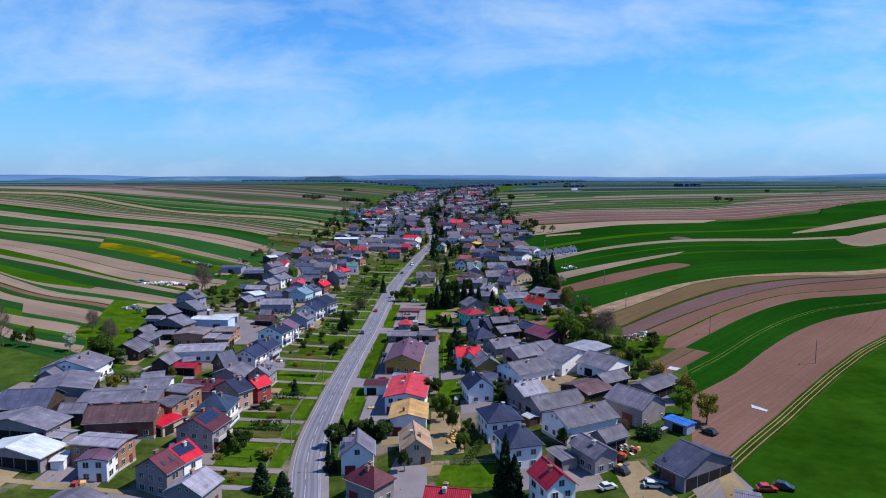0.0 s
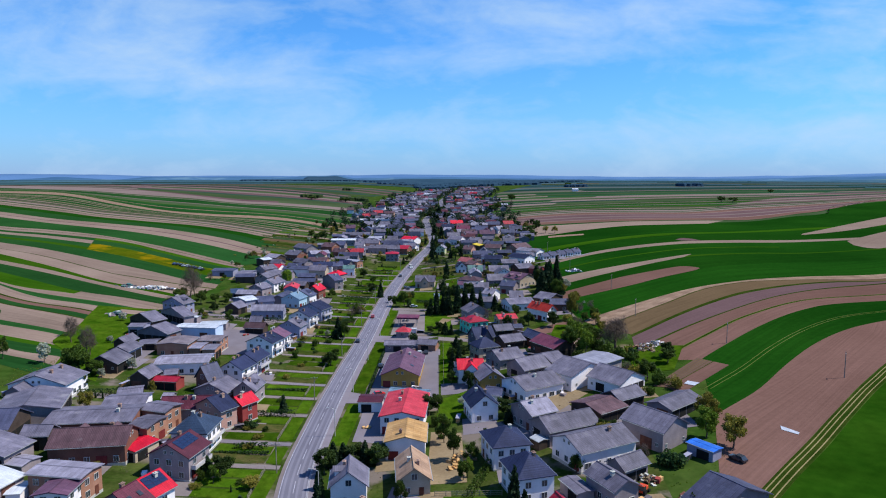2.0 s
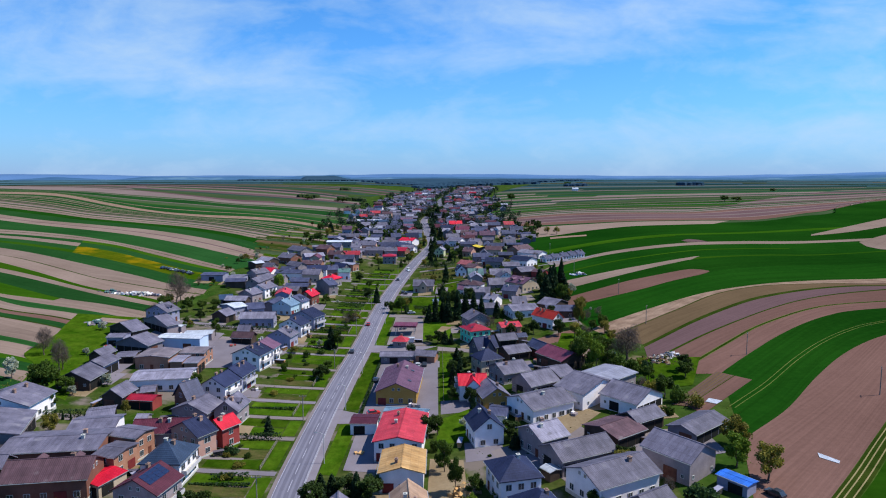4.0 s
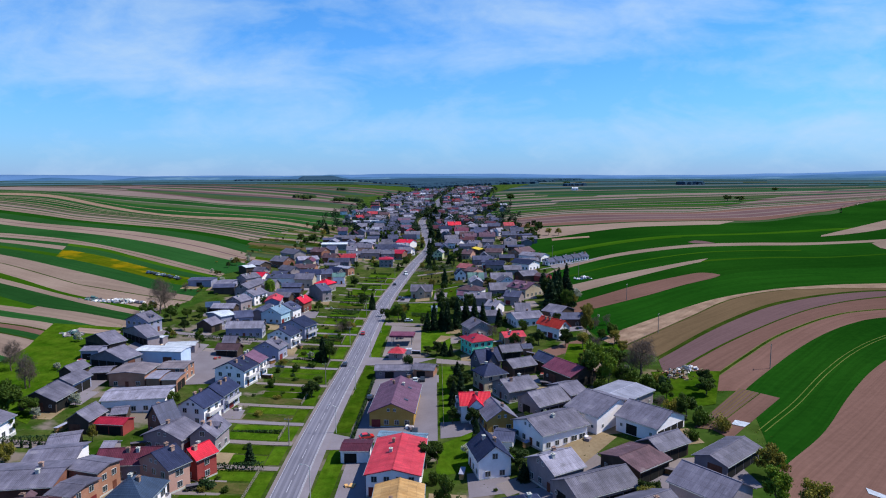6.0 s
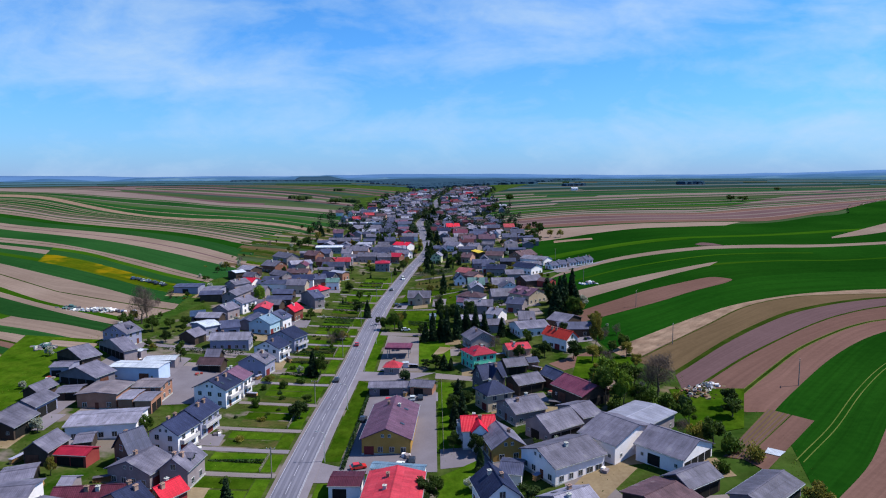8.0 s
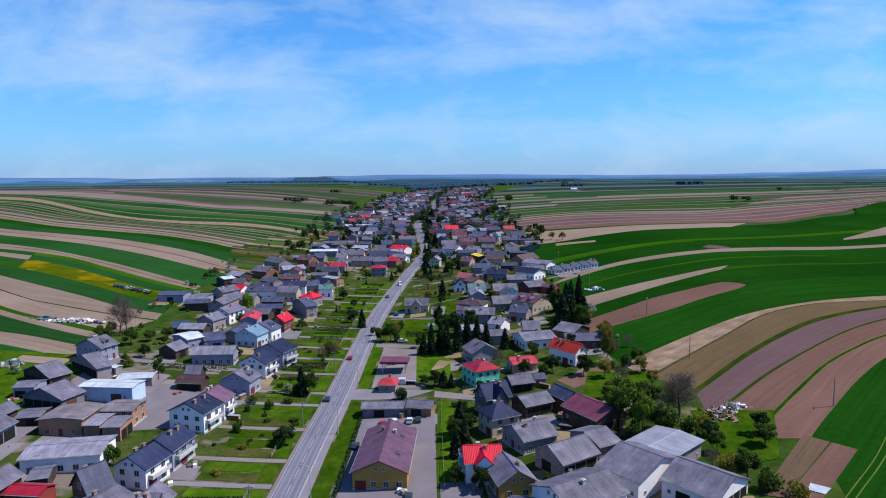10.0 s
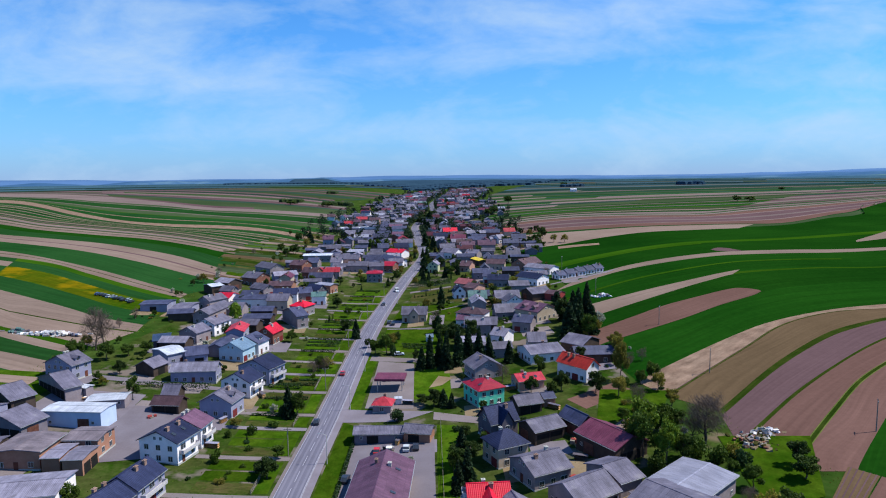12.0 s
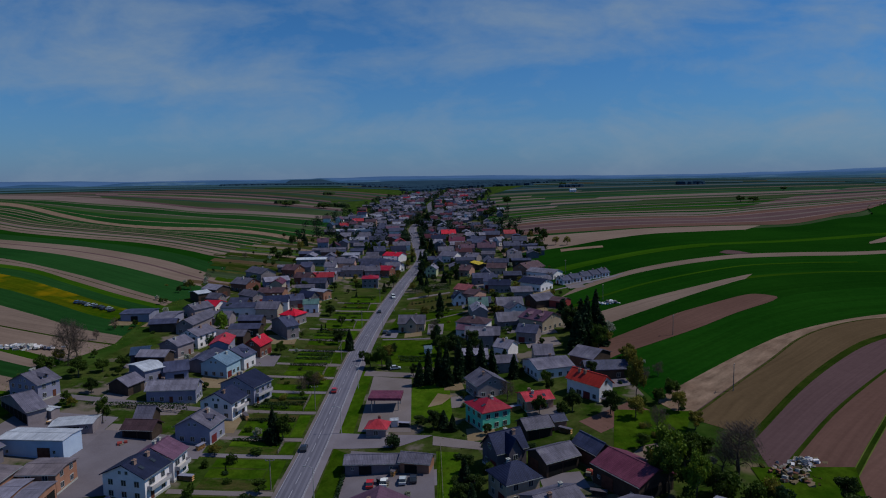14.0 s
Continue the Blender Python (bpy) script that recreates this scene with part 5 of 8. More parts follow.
def car(x, y, turn, paint, label, van=False):
    """A parked or driving car: body, cabin, glass, wheels."""
    if paint not in M:
        M[paint] = surface(paint, CAR[paint], tuple(min(1, c * 1.1) for c in CAR[paint]), 0.25, 0.5, 5.0, 0.0, spec=0.6)
    root = stand("van" if van else "car", x, y, turn)
    root.location.z += 0.18
    L, W, H1, H2 = (4.9, 1.9, 1.15, 2.1) if van else (4.2, 1.75, 0.85, 1.45)
    prof = [(-L / 2, 0.30), (-L / 2, H1 * 0.95), (-L / 2 + 0.15, H1), (L / 2 - 0.9, H1), (L / 2 - 0.1, H1 * 0.8), (L / 2, 0.30)]
    v = [(px_, sy * W / 2, pz) for sy in (-1, 1) for px_, pz in prof]
    n = len(prof)
    f = [tuple(range(n)), tuple(range(2 * n - 1, n - 1, -1))] + [(i, n + i, n + (i + 1) % n, (i + 1) % n) for i in range(n)]
    f = [tuple(reversed(q)) for q in f]
    hang("body", data_mesh("body", v, f, paint), root)
    c0, c1, c2, c3 = (-L / 2 + 0.1, -L / 2 + 0.15, L / 2 - 1.6, L / 2 - 0.95) if van else (-L / 2 + 0.25, -L / 2 + 0.75, L / 2 - 1.9, L / 2 - 1.05)
    k = 0.86
    v = [(c0, -W / 2 * 0.95, H1), (c3, -W / 2 * 0.95, H1), (c3, W / 2 * 0.95, H1), (c0, W / 2 * 0.95, H1), (c1, -W / 2 * k, H2 - 0.05), (c2, -W / 2 * k, H2 - 0.05), (c2, W / 2 * k, H2 - 0.05), (c1, W / 2 * k, H2 - 0.05)]
    f = [(0, 1, 5, 4), (1, 2, 6, 5), (2, 3, 7, 6), (3, 0, 4, 7), (4, 5, 6, 7)]
    hang("cabin_glass", data_mesh("cabin_glass", v, f, "glass"), root)
    hang("roof", boxes_mesh("roof", [(c1, -W / 2 * k, H2 - 0.05, c2, W / 2 * k, H2)], paint), root)
    for sx in (-1, 1):
        for sy in (-1, 1):
            v, f = tube([Vector((sx * L * 0.31, sy * (W / 2 - 0.1) - 0.1, 0.32)), Vector((sx * L * 0.31, sy * (W / 2 - 0.1) + 0.12, 0.32))], [0.32, 0.32], 12)
            f += [tuple(range(11, -1, -1)), tuple(range(12, 24))]
            hang("wheel", data_mesh("wheel", v, f, "dark"), root)
    return tagged(root, label, "van" if van else "car", "vehicles of the village")


CAR = {"car_red": (0.45, 0.02, 0.02), "car_white": (0.75, 0.75, 0.75), "car_silver": (0.45, 0.47, 0.50), "car_dark": (0.025, 0.027, 0.035), "car_blue": (0.03, 0.07, 0.2)}


def power_pole(x, y, h=8.5, turn=0.0):
    root = stand("power_pole", x, y, turn)
    hang("mast", data_mesh("mast", *tube([Vector((0, 0, -0.5)), Vector((0, 0, h))], [0.16, 0.11], 8), "pole"), root)
    hang("crossarm", boxes_mesh("crossarm", [(-1.1, -0.07, h - 0.5, 1.1, 0.07, h - 0.36)], "pole"), root)
    for k in (-1.0, 0, 1.0):
        hang("insulator", boxes_mesh("insulator", [(k - 0.05, -0.05, h - 0.36, k + 0.05, 0.05, h - 0.12)], "frame"), root)
    return tagged(root, "slim weathered power pole with a crossarm", "power pole", "power poles")


def street_lamp(x, y, to_road):
    root = stand("street_lamp", x, y)
    hang("mast", data_mesh("mast", *tube([Vector((0, 0, -0.3)), Vector((0, 0, 8.0))], [0.12, 0.08], 8), "concrete"), root)
    hang("arm", data_mesh("arm", *tube([Vector((0, 0, 7.9)), Vector((to_road * 0.9, 0, 8.4)), Vector((to_road * 1.8, 0, 8.45))], [0.05, 0.045, 0.04], 6), "metal"), root)
    hang("lamp_head", boxes_mesh("lamp_head", [(min(to_road * 1.7, to_road * 2.3), -0.13, 8.38, max(to_road * 1.7, to_road * 2.3), 0.13, 8.52)], "metal"), root)
    return tagged(root, "grey concrete street lamp beside the road", "street lamp", "street lamps")

# ---- houses: x, y, turn, length, width, eaves, ridge, roof, walls, form ----
house(61.7, 121.8, -24, 5.0, 4.9, 3.0, 3.4, "grey", "greywall", "shed")
house(-76.2, 124.1, 79, 6.9, 12.7, 4.0, 6.0, "grey", "greywall", "barn")
house(1.1, 125.9, -10, 9.8, 7.5, 5.0, 7.0, "crimson", "white", "gable")
house(23.3, 129.1, -71, 9.2, 7.6, 6.0, 9.0, "crimson", "white", "gable")
house(-54.5, 132.4, 76, 8.5, 9.5, 5.0, 7.5, "pale", "greywall", "gable")
house(-16.5, 136.4, -37, 9.8, 7.4, 5.0, 8.0, "maroon", "greywall", "hip")
house(56.9, 136.8, -60, 8.5, 17.2, 4.0, 7.5, "slate", "woodgrey", "barn")
house(-64.8, 138.4, 70, 6.0, 10.0, 6.0, 9.0, "maroon", "greywall", "gable")
house(-62.8, 144.3, 66, 6.4, 10.0, 6.0, 8.9, "red", "white", "gable")
house(-81.1, 144.6, -87, 10.9, 7.5, 5.5, 6.2, "plum", "white", "gable")
house(36.2, 145.8, -64, 10.1, 7.5, 4.5, 6.5, "grey", "greywall", "gable")
house(-92.1, 146.8, 8, 3.5, 6.2, 2.6, 3.0, "silver", "white", "shed")
house(29.0, 147.3, -69, 7.7, 4.6, 3.0, 3.3, "grey", "greywall", "shed")
house(-102.3, 147.4, 79, 8.7, 18.8, 3.5, 5.5, "silver", "greywall", "barn")
house(-83.6, 149.5, -9, 13.8, 7.5, 6.2, 6.7, "pale", "brick", "gable")
house(18.7, 150.9, 16, 9.4, 10.7, 6.0, 9.5, "navy", "white", "hip")
house(-21.4, 152.7, -84, 9.2, 8.8, 5.0, 8.5, "grey", "white", "gable")
house(42.0, 154.1, 32, 8.7, 6.1, 4.0, 6.0, "grey", "greywall", "barn")
house(-7.2, 158.0, -84, 12.6, 8.2, 4.0, 7.0, "tan", "cream", "gable")
house(-98.9, 158.3, -15, 5.6, 5.6, 3.0, 3.5, "pale", "greywall", "shed")
house(-111.5, 162.2, 81, 9.7, 22.0, 4.0, 6.3, "grey", "greywall", "barn")
house(63.0, 162.6, -54, 7.4, 4.3, 3.0, 3.2, "bright_blue", "bluegrey", "shed")
house(-64.2, 163.6, 78, 9.5, 11.5, 6.0, 9.0, "maroon", "greywall", "gable")
house(37.1, 165.9, 27, 17.8, 12.1, 5.0, 7.5, "grey", "white", "gable")
house(15.4, 167.7, 14, 10.3, 11.0, 6.0, 9.0, "navy", "white", "hip")
house(-87.4, 168.2, 8, 18.6, 10.9, 5.0, 8.0, "brown", "darkbrick", "gable")
house(-78.3, 170.8, 70, 8.3, 7.7, 3.2, 3.7, "red", "cream", "shed")
house(-103.3, 171.8, 4, 7.4, 6.0, 4.0, 6.0, "grey", "wood", "barn")
house(54.4, 173.2, -53, 13.2, 11.5, 5.5, 8.5, "grey", "greywall", "barn")
house(24.8, 173.3, -58, 3.7, 3.5, 2.8, 3.2, "silver", "wood", "shed")
house(-117.6, 174.8, 7, 14.3, 12.5, 4.5, 8.0, "slate", "wood", "barn")
house(-9.8, 177.5, 90, 13.1, 11.1, 5.0, 6.5, "osb", "white", "gable")
house(-65.5, 177.8, -2, 10.1, 11.1, 6.0, 9.5, "blue", "white", "hip")
house(-79.4, 179.8, -12, 6.5, 9.1, 5.5, 6.1, "grey", "brick", "gable")
house(32.7, 180.5, 25, 16.7, 10.2, 4.0, 6.5, "grey", "greywall", "barn")
house(-95.0, 183.5, 7, 22.8, 13.7, 5.0, 6.2, "grey", "darkbrick", "gable")
house(-79.7, 188.7, -16, 8.9, 7.5, 6.3, 7.0, "grey", "brick", "gable")
house(25.6, 189.6, 29, 9.5, 10.9, 5.0, 7.5, "pale", "greywall", "gable")
house(-116.9, 190.3, -70, 17.9, 17.3, 4.5, 6.5, "grey", "greywall", "barn")
house(44.6, 191.5, 35, 11.8, 12.0, 4.0, 5.5, "brown", "wood", "barn")
house(66.3, 191.6, 39, 16.7, 8.6, 3.6, 5.0, "grey", "woodgrey", "barn")
house(-65.8, 193.2, 58, 6.5, 12.0, 6.0, 9.0, "navy", "pink", "gable")
house(-59.6, 198.2, 58, 6.6, 6.8, 5.8, 8.0, "red", "redwall", "gable")
house(-92.6, 196.0, 11, 12.0, 9.9, 5.0, 6.0, "grey", "white", "gable")
house(-75.5, 197.5, 5, 15.0, 8.5, 4.0, 6.6, "maroon", "greywall", "gable")
house(-11.2, 197.6, 87, 20.9, 13.2, 5.5, 7.0, "coral", "white", "gable")
house(11.1, 197.9, -78, 10.6, 8.9, 5.0, 8.5, "navy", "white", "gable")
house(53.6, 198.2, 32, 11.3, 7.7, 4.0, 6.0, "grey", "wood", "barn")
house(-126.8, 201.2, -89, 9.6, 6.0, 4.0, 6.0, "grey", "greywall", "barn")
house(-84.9, 205.9, 2, 3.5, 4.8, 3.0, 4.0, "pale", "greywall", "shed")
house(-123.4, 208.3, 90, 13.2, 18.3, 5.0, 8.0, "grey", "white", "gable")
house(-98.1, 208.5, 22, 7.5, 8.8, 2.8, 3.4, "grey", "wood", "shed")
house(-22.7, 209.7, -2, 7.9, 7.7, 3.5, 4.0, "maroon", "white", "shed")
house(16.3, 211.6, -13, 5.7, 8.8, 3.0, 4.0, "slate", "white", "shed")
house(-10.7, 211.9, -10, 13.2, 3.9, 4.8, 5.2, "steel", "white", "shed")
house(-62.5, 213.7, 84, 9.5, 7.8, 5.0, 8.0, "grey", "greywall", "gable")
house(-72.5, 214.1, 73, 9.4, 13.0, 4.0, 6.5, "grey", "greywall", "gable")
house(28.8, 214.4, 30, 16.2, 13.6, 4.5, 7.0, "grey", "white", "gable")
house(56.0, 214.9, -50, 13.2, 14.7, 4.0, 7.0, "grey", "white", "barn")
house(-91.4, 220.4, -7, 8.9, 5.7, 3.2, 4.2, "crimson", "redwall", "shed")
house(-99.2, 221.0, 85, 8.9, 7.1, 4.0, 6.5, "grey", "wood", "barn")
house(-78.2, 221.5, 56, 6.5, 7.5, 4.5, 9.0, "slate", "darkbrick", "gable")
house(45.1, 223.2, -52, 11.7, 19.3, 5.0, 8.0, "grey", "white", "barn")
house(15.4, 225.0, -77, 10.9, 9.3, 4.0, 7.0, "grey", "ochre", "gable")
house(-93.8, 228.8, 17, 4.6, 7.2, 3.0, 3.8, "grey", "wood", "shed")
house(-72.2, 232.3, 75, 9.2, 9.8, 5.5, 8.3, "navy", "white", "gable")
house(9.4, 232.5, 3, 9.5, 8.5, 5.3, 8.0, "red", "white", "cross")
house(53.7, 233.0, 41, 15.3, 12.8, 5.0, 5.6, "lilac", "greywall", "barn")
house(30.2, 234.0, 32, 12.5, 10.7, 4.0, 7.0, "grey", "greywall", "barn")
house(-118.8, 235.2, 89, 11.1, 12.0, 3.5, 6.5, "grey", "wood", "barn")
house(-93.4, 239.4, 9, 18.9, 12.3, 4.5, 5.5, "pale", "white", "gable")
house(38.9, 241.3, 28, 7.6, 12.0, 4.0, 6.0, "grey", "greywall", "barn")
house(-14.4, 241.8, 87, 26.3, 14.0, 4.5, 7.5, "plum", "ochre", "gable")
house(-70.5, 243.2, 80, 11.0, 9.8, 5.5, 8.5, "navy", "bluegrey", "gable")
house(23.2, 248.3, 25, 11.2, 11.7, 4.0, 6.5, "grey", "greywall", "gable")
house(-119.7, 248.9, 86, 10.6, 8.4, 4.0, 6.0, "grey", "bluegrey", "barn")
house(-90.2, 257.2, 2, 5.4, 8.6, 4.4, 4.75, "pale", "brick", "shed")
house(-95.6, 257.8, 1, 4.9, 9.0, 4.4, 4.75, "pale", "brick", "shed")
house(43.1, 258.4, -60, 14.6, 12.1, 4.5, 7.0, "wine", "wood", "barn")
house(-104.7, 260.3, 90, 12.0, 12.8, 5.0, 5.7, "rosy", "brick", "gable")
house(16.2, 259.2, 25, 9.7, 8.9, 5.5, 8.5, "navy", "cream", "hip")
house(-125.5, 261.0, 81, 8.8, 6.0, 3.5, 5.5, "grey", "wood", "barn")
house(-117.3, 263.4, 10, 7.1, 7.8, 3.0, 3.6, "grey", "wood", "shed")
house(-93.2, 267.2, -1, 9.8, 9.4, 5.2, 5.9, "rosy", "brick", "gable")
house(-72.2, 266.6, 75, 9.4, 12.4, 6.0, 8.8, "navy", "white", "gable")
house(27.5, 271.1, 26, 10.6, 8.8, 4.0, 6.0, "grey", "wood", "barn")
house(37.6, 272.6, -63, 9.4, 6.0, 4.0, 6.5, "slate", "wood", "barn")
house(-70.2, 275.4, 82, 7.7, 11.4, 6.0, 8.8, "plum", "white", "gable")
house(16.0, 275.7, 26, 9.6, 8.1, 5.0, 9.0, "navy", "darkwall", "cross")
house(-119.5, 276.9, 72, 9.0, 16.4, 4.0, 7.0, "grey", "woodgrey", "barn")
house(-17.6, 278.2, 0, 14.5, 6.4, 3.2, 4.4, "grey", "woodgrey", "barn")
house(-6.2, 276.8, -14, 8.6, 6.4, 3.2, 4.6, "grey", "brick", "barn")
house(-131.1, 284.0, 2, 7.0, 7.5, 4.0, 4.8, "grey", "bluegrey", "shed")
house(-105.5, 284.8, -6, 18.5, 8.0, 5.2, 5.6, "silver", "paleblue", "shed")
house(26.2, 291.1, 17, 8.8, 7.3, 3.5, 5.5, "grey", "wood", "barn")
house(33.2, 294.7, 14, 4.5, 5.1, 3.0, 4.2, "slate", "brick", "shed")
house(-133.0, 296.1, 58, 7.8, 17.5, 4.0, 7.0, "grey", "wood", "barn")
house(-68.4, 297.6, 79, 9.0, 11.5, 5.0, 8.0, "grey", "bluegrey", "gable")
house(-84.8, 297.7, -7, 9.8, 6.4, 3.0, 5.0, "brown", "wood", "barn")
house(-104.4, 299.4, 9, 11.8, 7.4, 3.0, 3.4, "silver", "greywall", "shed")
house(-18.1, 300.7, -8, 6.8, 6.4, 2.9, 4.8, "coral", "greywall", "hip")
house(14.2, 302.2, -65, 11.2, 10.2, 5.8, 7.8, "crimson", "mint", "hip")
house(-86.6, 305.4, -6, 6.0, 6.0, 3.0, 6.0, "grey", "wood", "barn")
house(-116.1, 306.4, -19, 5.9, 3.5, 3.4, 3.8, "silver", "greywall", "shed")
house(-124.9, 308.6, 51, 6.0, 22.0, 4.0, 7.0, "grey", "greywall", "barn")
house(29.8, 311.9, 13, 9.8, 8.9, 3.5, 5.0, "coral", "pink", "gable")
house(-67.3, 315.3, 74, 9.1, 12.0, 5.5, 8.5, "navy", "white", "gable")
house(48.0, 316.7, -53, 13.8, 7.5, 5.0, 8.0, "scarlet", "white", "gable")
house(-17.0, 320.5, -4, 10.5, 7.7, 4.6, 5.0, "wine", "white", "canopy")
house(-130.5, 323.6, 69, 8.6, 13.6, 5.5, 8.5, "grey", "bluegrey", "gable")
house(-86.6, 325.5, 2, 16.6, 7.5, 4.5, 7.0, "pale", "bluegrey", "gable")
house(16.0, 326.9, -71, 10.9, 11.6, 4.5, 7.5, "grey", "greywall", "gable")
house(-64.4, 329.5, 67, 10.1, 14.5, 6.0, 9.0, "navy", "bluegrey", "gable")
house(-104.4, 330.3, 71, 8.0, 8.9, 3.5, 6.0, "grey", "wood", "barn")
house(39.1, 340.5, 16, 14.6, 13.8, 4.0, 6.0, "grey", "white", "gable")
house(-104.0, 344.9, 48, 8.2, 13.7, 4.5, 5.5, "silver", "bluegrey", "gable")
house(-94.5, 347.4, 22, 8.6, 14.6, 4.0, 6.0, "slate", "bluegrey", "barn")
house(56.2, 348.2, -45, 10.4, 13.9, 3.5, 6.0, "grey", "wood", "barn")
house(-80.1, 352.1, 75, 10.1, 11.5, 5.0, 8.0, "steel", "skyblue", "gable")
house(39.5, 353.5, -1, 7.7, 10.2, 4.0, 7.0, "grey", "cream", "gable")
house(-77.1, 361.3, 73, 8.8, 12.6, 5.0, 8.0, "slate", "white", "gable")
house(27.0, 364.0, -35, 7.4, 9.4, 4.5, 7.0, "pale", "white", "gable")
house(-114.9, 364.6, 20, 7.1, 13.4, 3.5, 5.0, "blue", "darkwall", "barn")
house(-103.9, 371.6, 69, 9.7, 10.0, 5.0, 7.5, "grey", "greywall", "gable")
house(-73.0, 376.4, 76, 10.4, 8.1, 5.0, 8.0, "red", "darkbrick", "gable")
house(39.0, 382.6, -23, 9.2, 10.9, 4.5, 7.0, "slate", "greywall", "gable")
house(-100.6, 385.7, 70, 12.5, 10.5, 5.5, 8.0, "grey", "white", "gable")
house(12.6, 396.5, -16, 6.5, 7.5, 4.0, 6.0, "plum", "white", "gable")
house(17.0, 400.1, -22, 14.6, 10.7, 6.0, 8.0, "brown", "white", "hip")
house(47.2, 400.5, -48, 14.2, 15.7, 5.0, 8.0, "plum", "cream", "gable")
house(-68.7, 406.3, 37, 6.5, 17.8, 6.0, 9.0, "slate", "greywall", "gable")
house(-109.5, 410.3, 82, 24.6, 8.8, 4.5, 7.0, "grey", "greywall", "gable")
house(-11.0, 415.0, -4, 13.0, 9.5, 4.0, 7.4, "grey", "cream", "cross")
house(-125.6, 417.4, 3, 9.6, 17.2, 4.0, 4.8, "grey", "bluegrey", "barn")
house(38.5, 421.6, -73, 7.8, 9.6, 5.0, 8.0, "grey", "white", "gable")
house(-140.8, 421.9, 1, 14.1, 12.5, 4.0, 4.8, "slate", "bluegrey", "barn")
house(-69.5, 427.7, -25, 10.0, 9.7, 5.0, 7.5, "red", "greywall", "hip")
house(-117.0, 432.1, 59, 11.8, 9.2, 4.5, 7.0, "grey", "greywall", "gable")
house(63.1, 435.5, -40, 8.5, 8.6, 3.5, 5.0, "brown", "redwall", "shed")
house(-93.9, 439.8, 0, 26.6, 12.5, 5.0, 6.5, "slate", "white", "gable")
house(53.9, 440.7, 23, 12.7, 12.5, 4.0, 6.5, "grey", "wood", "barn")
house(-112.9, 442.6, -9, 8.5, 12.5, 4.0, 6.0, "red", "white", "gable")
house(-65.2, 452.3, 7, 8.5, 9.3, 5.0, 7.0, "teal", "white", "gable")
house(-115.7, 455.3, -23, 8.5, 7.5, 4.5, 7.0, "grey", "greywall", "gable")
house(12.9, 459.1, -84, 9.4, 7.5, 4.0, 7.5, "navy", "white", "gable")
house(-76.0, 461.9, 20, 9.8, 12.5, 4.5, 7.0, "slate", "greywall", "gable")
house(22.0, 463.1, -40, 8.0, 12.5, 5.0, 7.0, "brown", "pink", "gable")
house(-127.3, 464.0, 45, 7.8, 11.2, 5.0, 6.0, "silver", "wood", "barn")
house(-100.1, 466.0, -41, 14.1, 8.6, 4.5, 7.0, "grey", "greywall", "gable")
house(-69.5, 467.1, -33, 10.6, 7.6, 5.0, 8.0, "navy", "darkwall", "gable")
house(-91.0, 476.1, -2, 14.6, 12.5, 5.0, 7.0, "brown", "brick", "gable")
house(-122.8, 476.5, -32, 12.3, 10.9, 5.0, 7.0, "pale", "wood", "barn")
house(17.9, 476.1, -38, 11.0, 10.4, 5.0, 7.5, "dull_red", "pink", "gable")
house(58.1, 480.0, -47, 16.9, 12.5, 4.5, 7.0, "navy", "white", "gable")
house(37.8, 483.4, -9, 13.2, 12.5, 4.5, 7.0, "navy", "greywall", "gable")
house(-65.8, 483.5, -34, 12.1, 7.5, 5.0, 6.0, "lilac", "brick", "gable")
for x, y in ((76.0, 488.5), (82.2, 491.6), (89.6, 495.3), (95.8, 498.4), (102.0, 501.5)):
    house(x, y, 26.6, 7.0, 8.0, 2.9, 5.2, "slate", "white", "gable")
house(-111.6, 494.9, -30, 13.2, 12.5, 5.0, 8.0, "grey", "darkbrick", "gable")
house(33.9, 495.8, -11, 8.5, 11.4, 4.5, 8.0, "slate", "white", "gable")
house(-96.9, 507.8, 25, 15.2, 12.5, 5.0, 7.0, "pale", "bluegrey", "gable")
house(69.0, 511.9, -41, 20.0, 12.5, 4.0, 6.0, "pale", "white", "gable")
house(-81.9, 521.4, -20, 11.6, 9.5, 5.0, 8.0, "brown", "darkbrick", "gable")
house(-40.7, 523.6, 3, 11.0, 12.5, 6.0, 7.5, "crimson", "greywall", "hip")
house(61.9, 528.9, 46, 20.0, 12.5, 4.5, 8.0, "brown", "brick", "gable")
house(-112.2, 530.9, -45, 20.0, 11.6, 5.0, 8.0, "grey", "greywall", "gable")
house(42.2, 539.9, -11, 13.4, 12.5, 4.5, 7.0, "brown", "cream", "gable")
house(22.4, 543.4, -23, 8.2, 12.5, 4.0, 7.0, "brown", "pink", "gable")
house(-1.0, 549, 80, 10.5, 8.0, 5.6, 8.5, "pale", "limewash", "gable")
house(-94.8, 547.7, -24, 11.3, 12.5, 5.0, 8.0, "brown", "darkbrick", "gable")
house(-42.5, 558.1, 6, 11.3, 12.5, 5.0, 7.5, "grey", "greywall", "gable")
house(-55.3, 558.3, -2, 15.1, 12.5, 5.0, 7.5, "grey", "greywall", "gable")
house(-32.5, 559.9, -18, 9.1, 12.5, 5.0, 7.5, "crimson", "darkbrick", "gable")
house(-87.6, 560.7, -4, 8.5, 12.5, 5.0, 8.0, "slate", "greywall", "gable")
house(32.1, 563.0, -72, 16.6, 7.5, 4.0, 5.0, "yellow", "wood", "barn")
house(-72.3, 567.2, -0, 8.5, 12.5, 5.0, 8.0, "grey", "white", "gable")
house(-32.3, 584.9, -56, 27.2, 10.6, 5.0, 8.0, "slate", "white", "gable")
house(-90.5, 593.9, 2, 22.3, 12.5, 5.0, 6.0, "silver", "greywall", "gable")
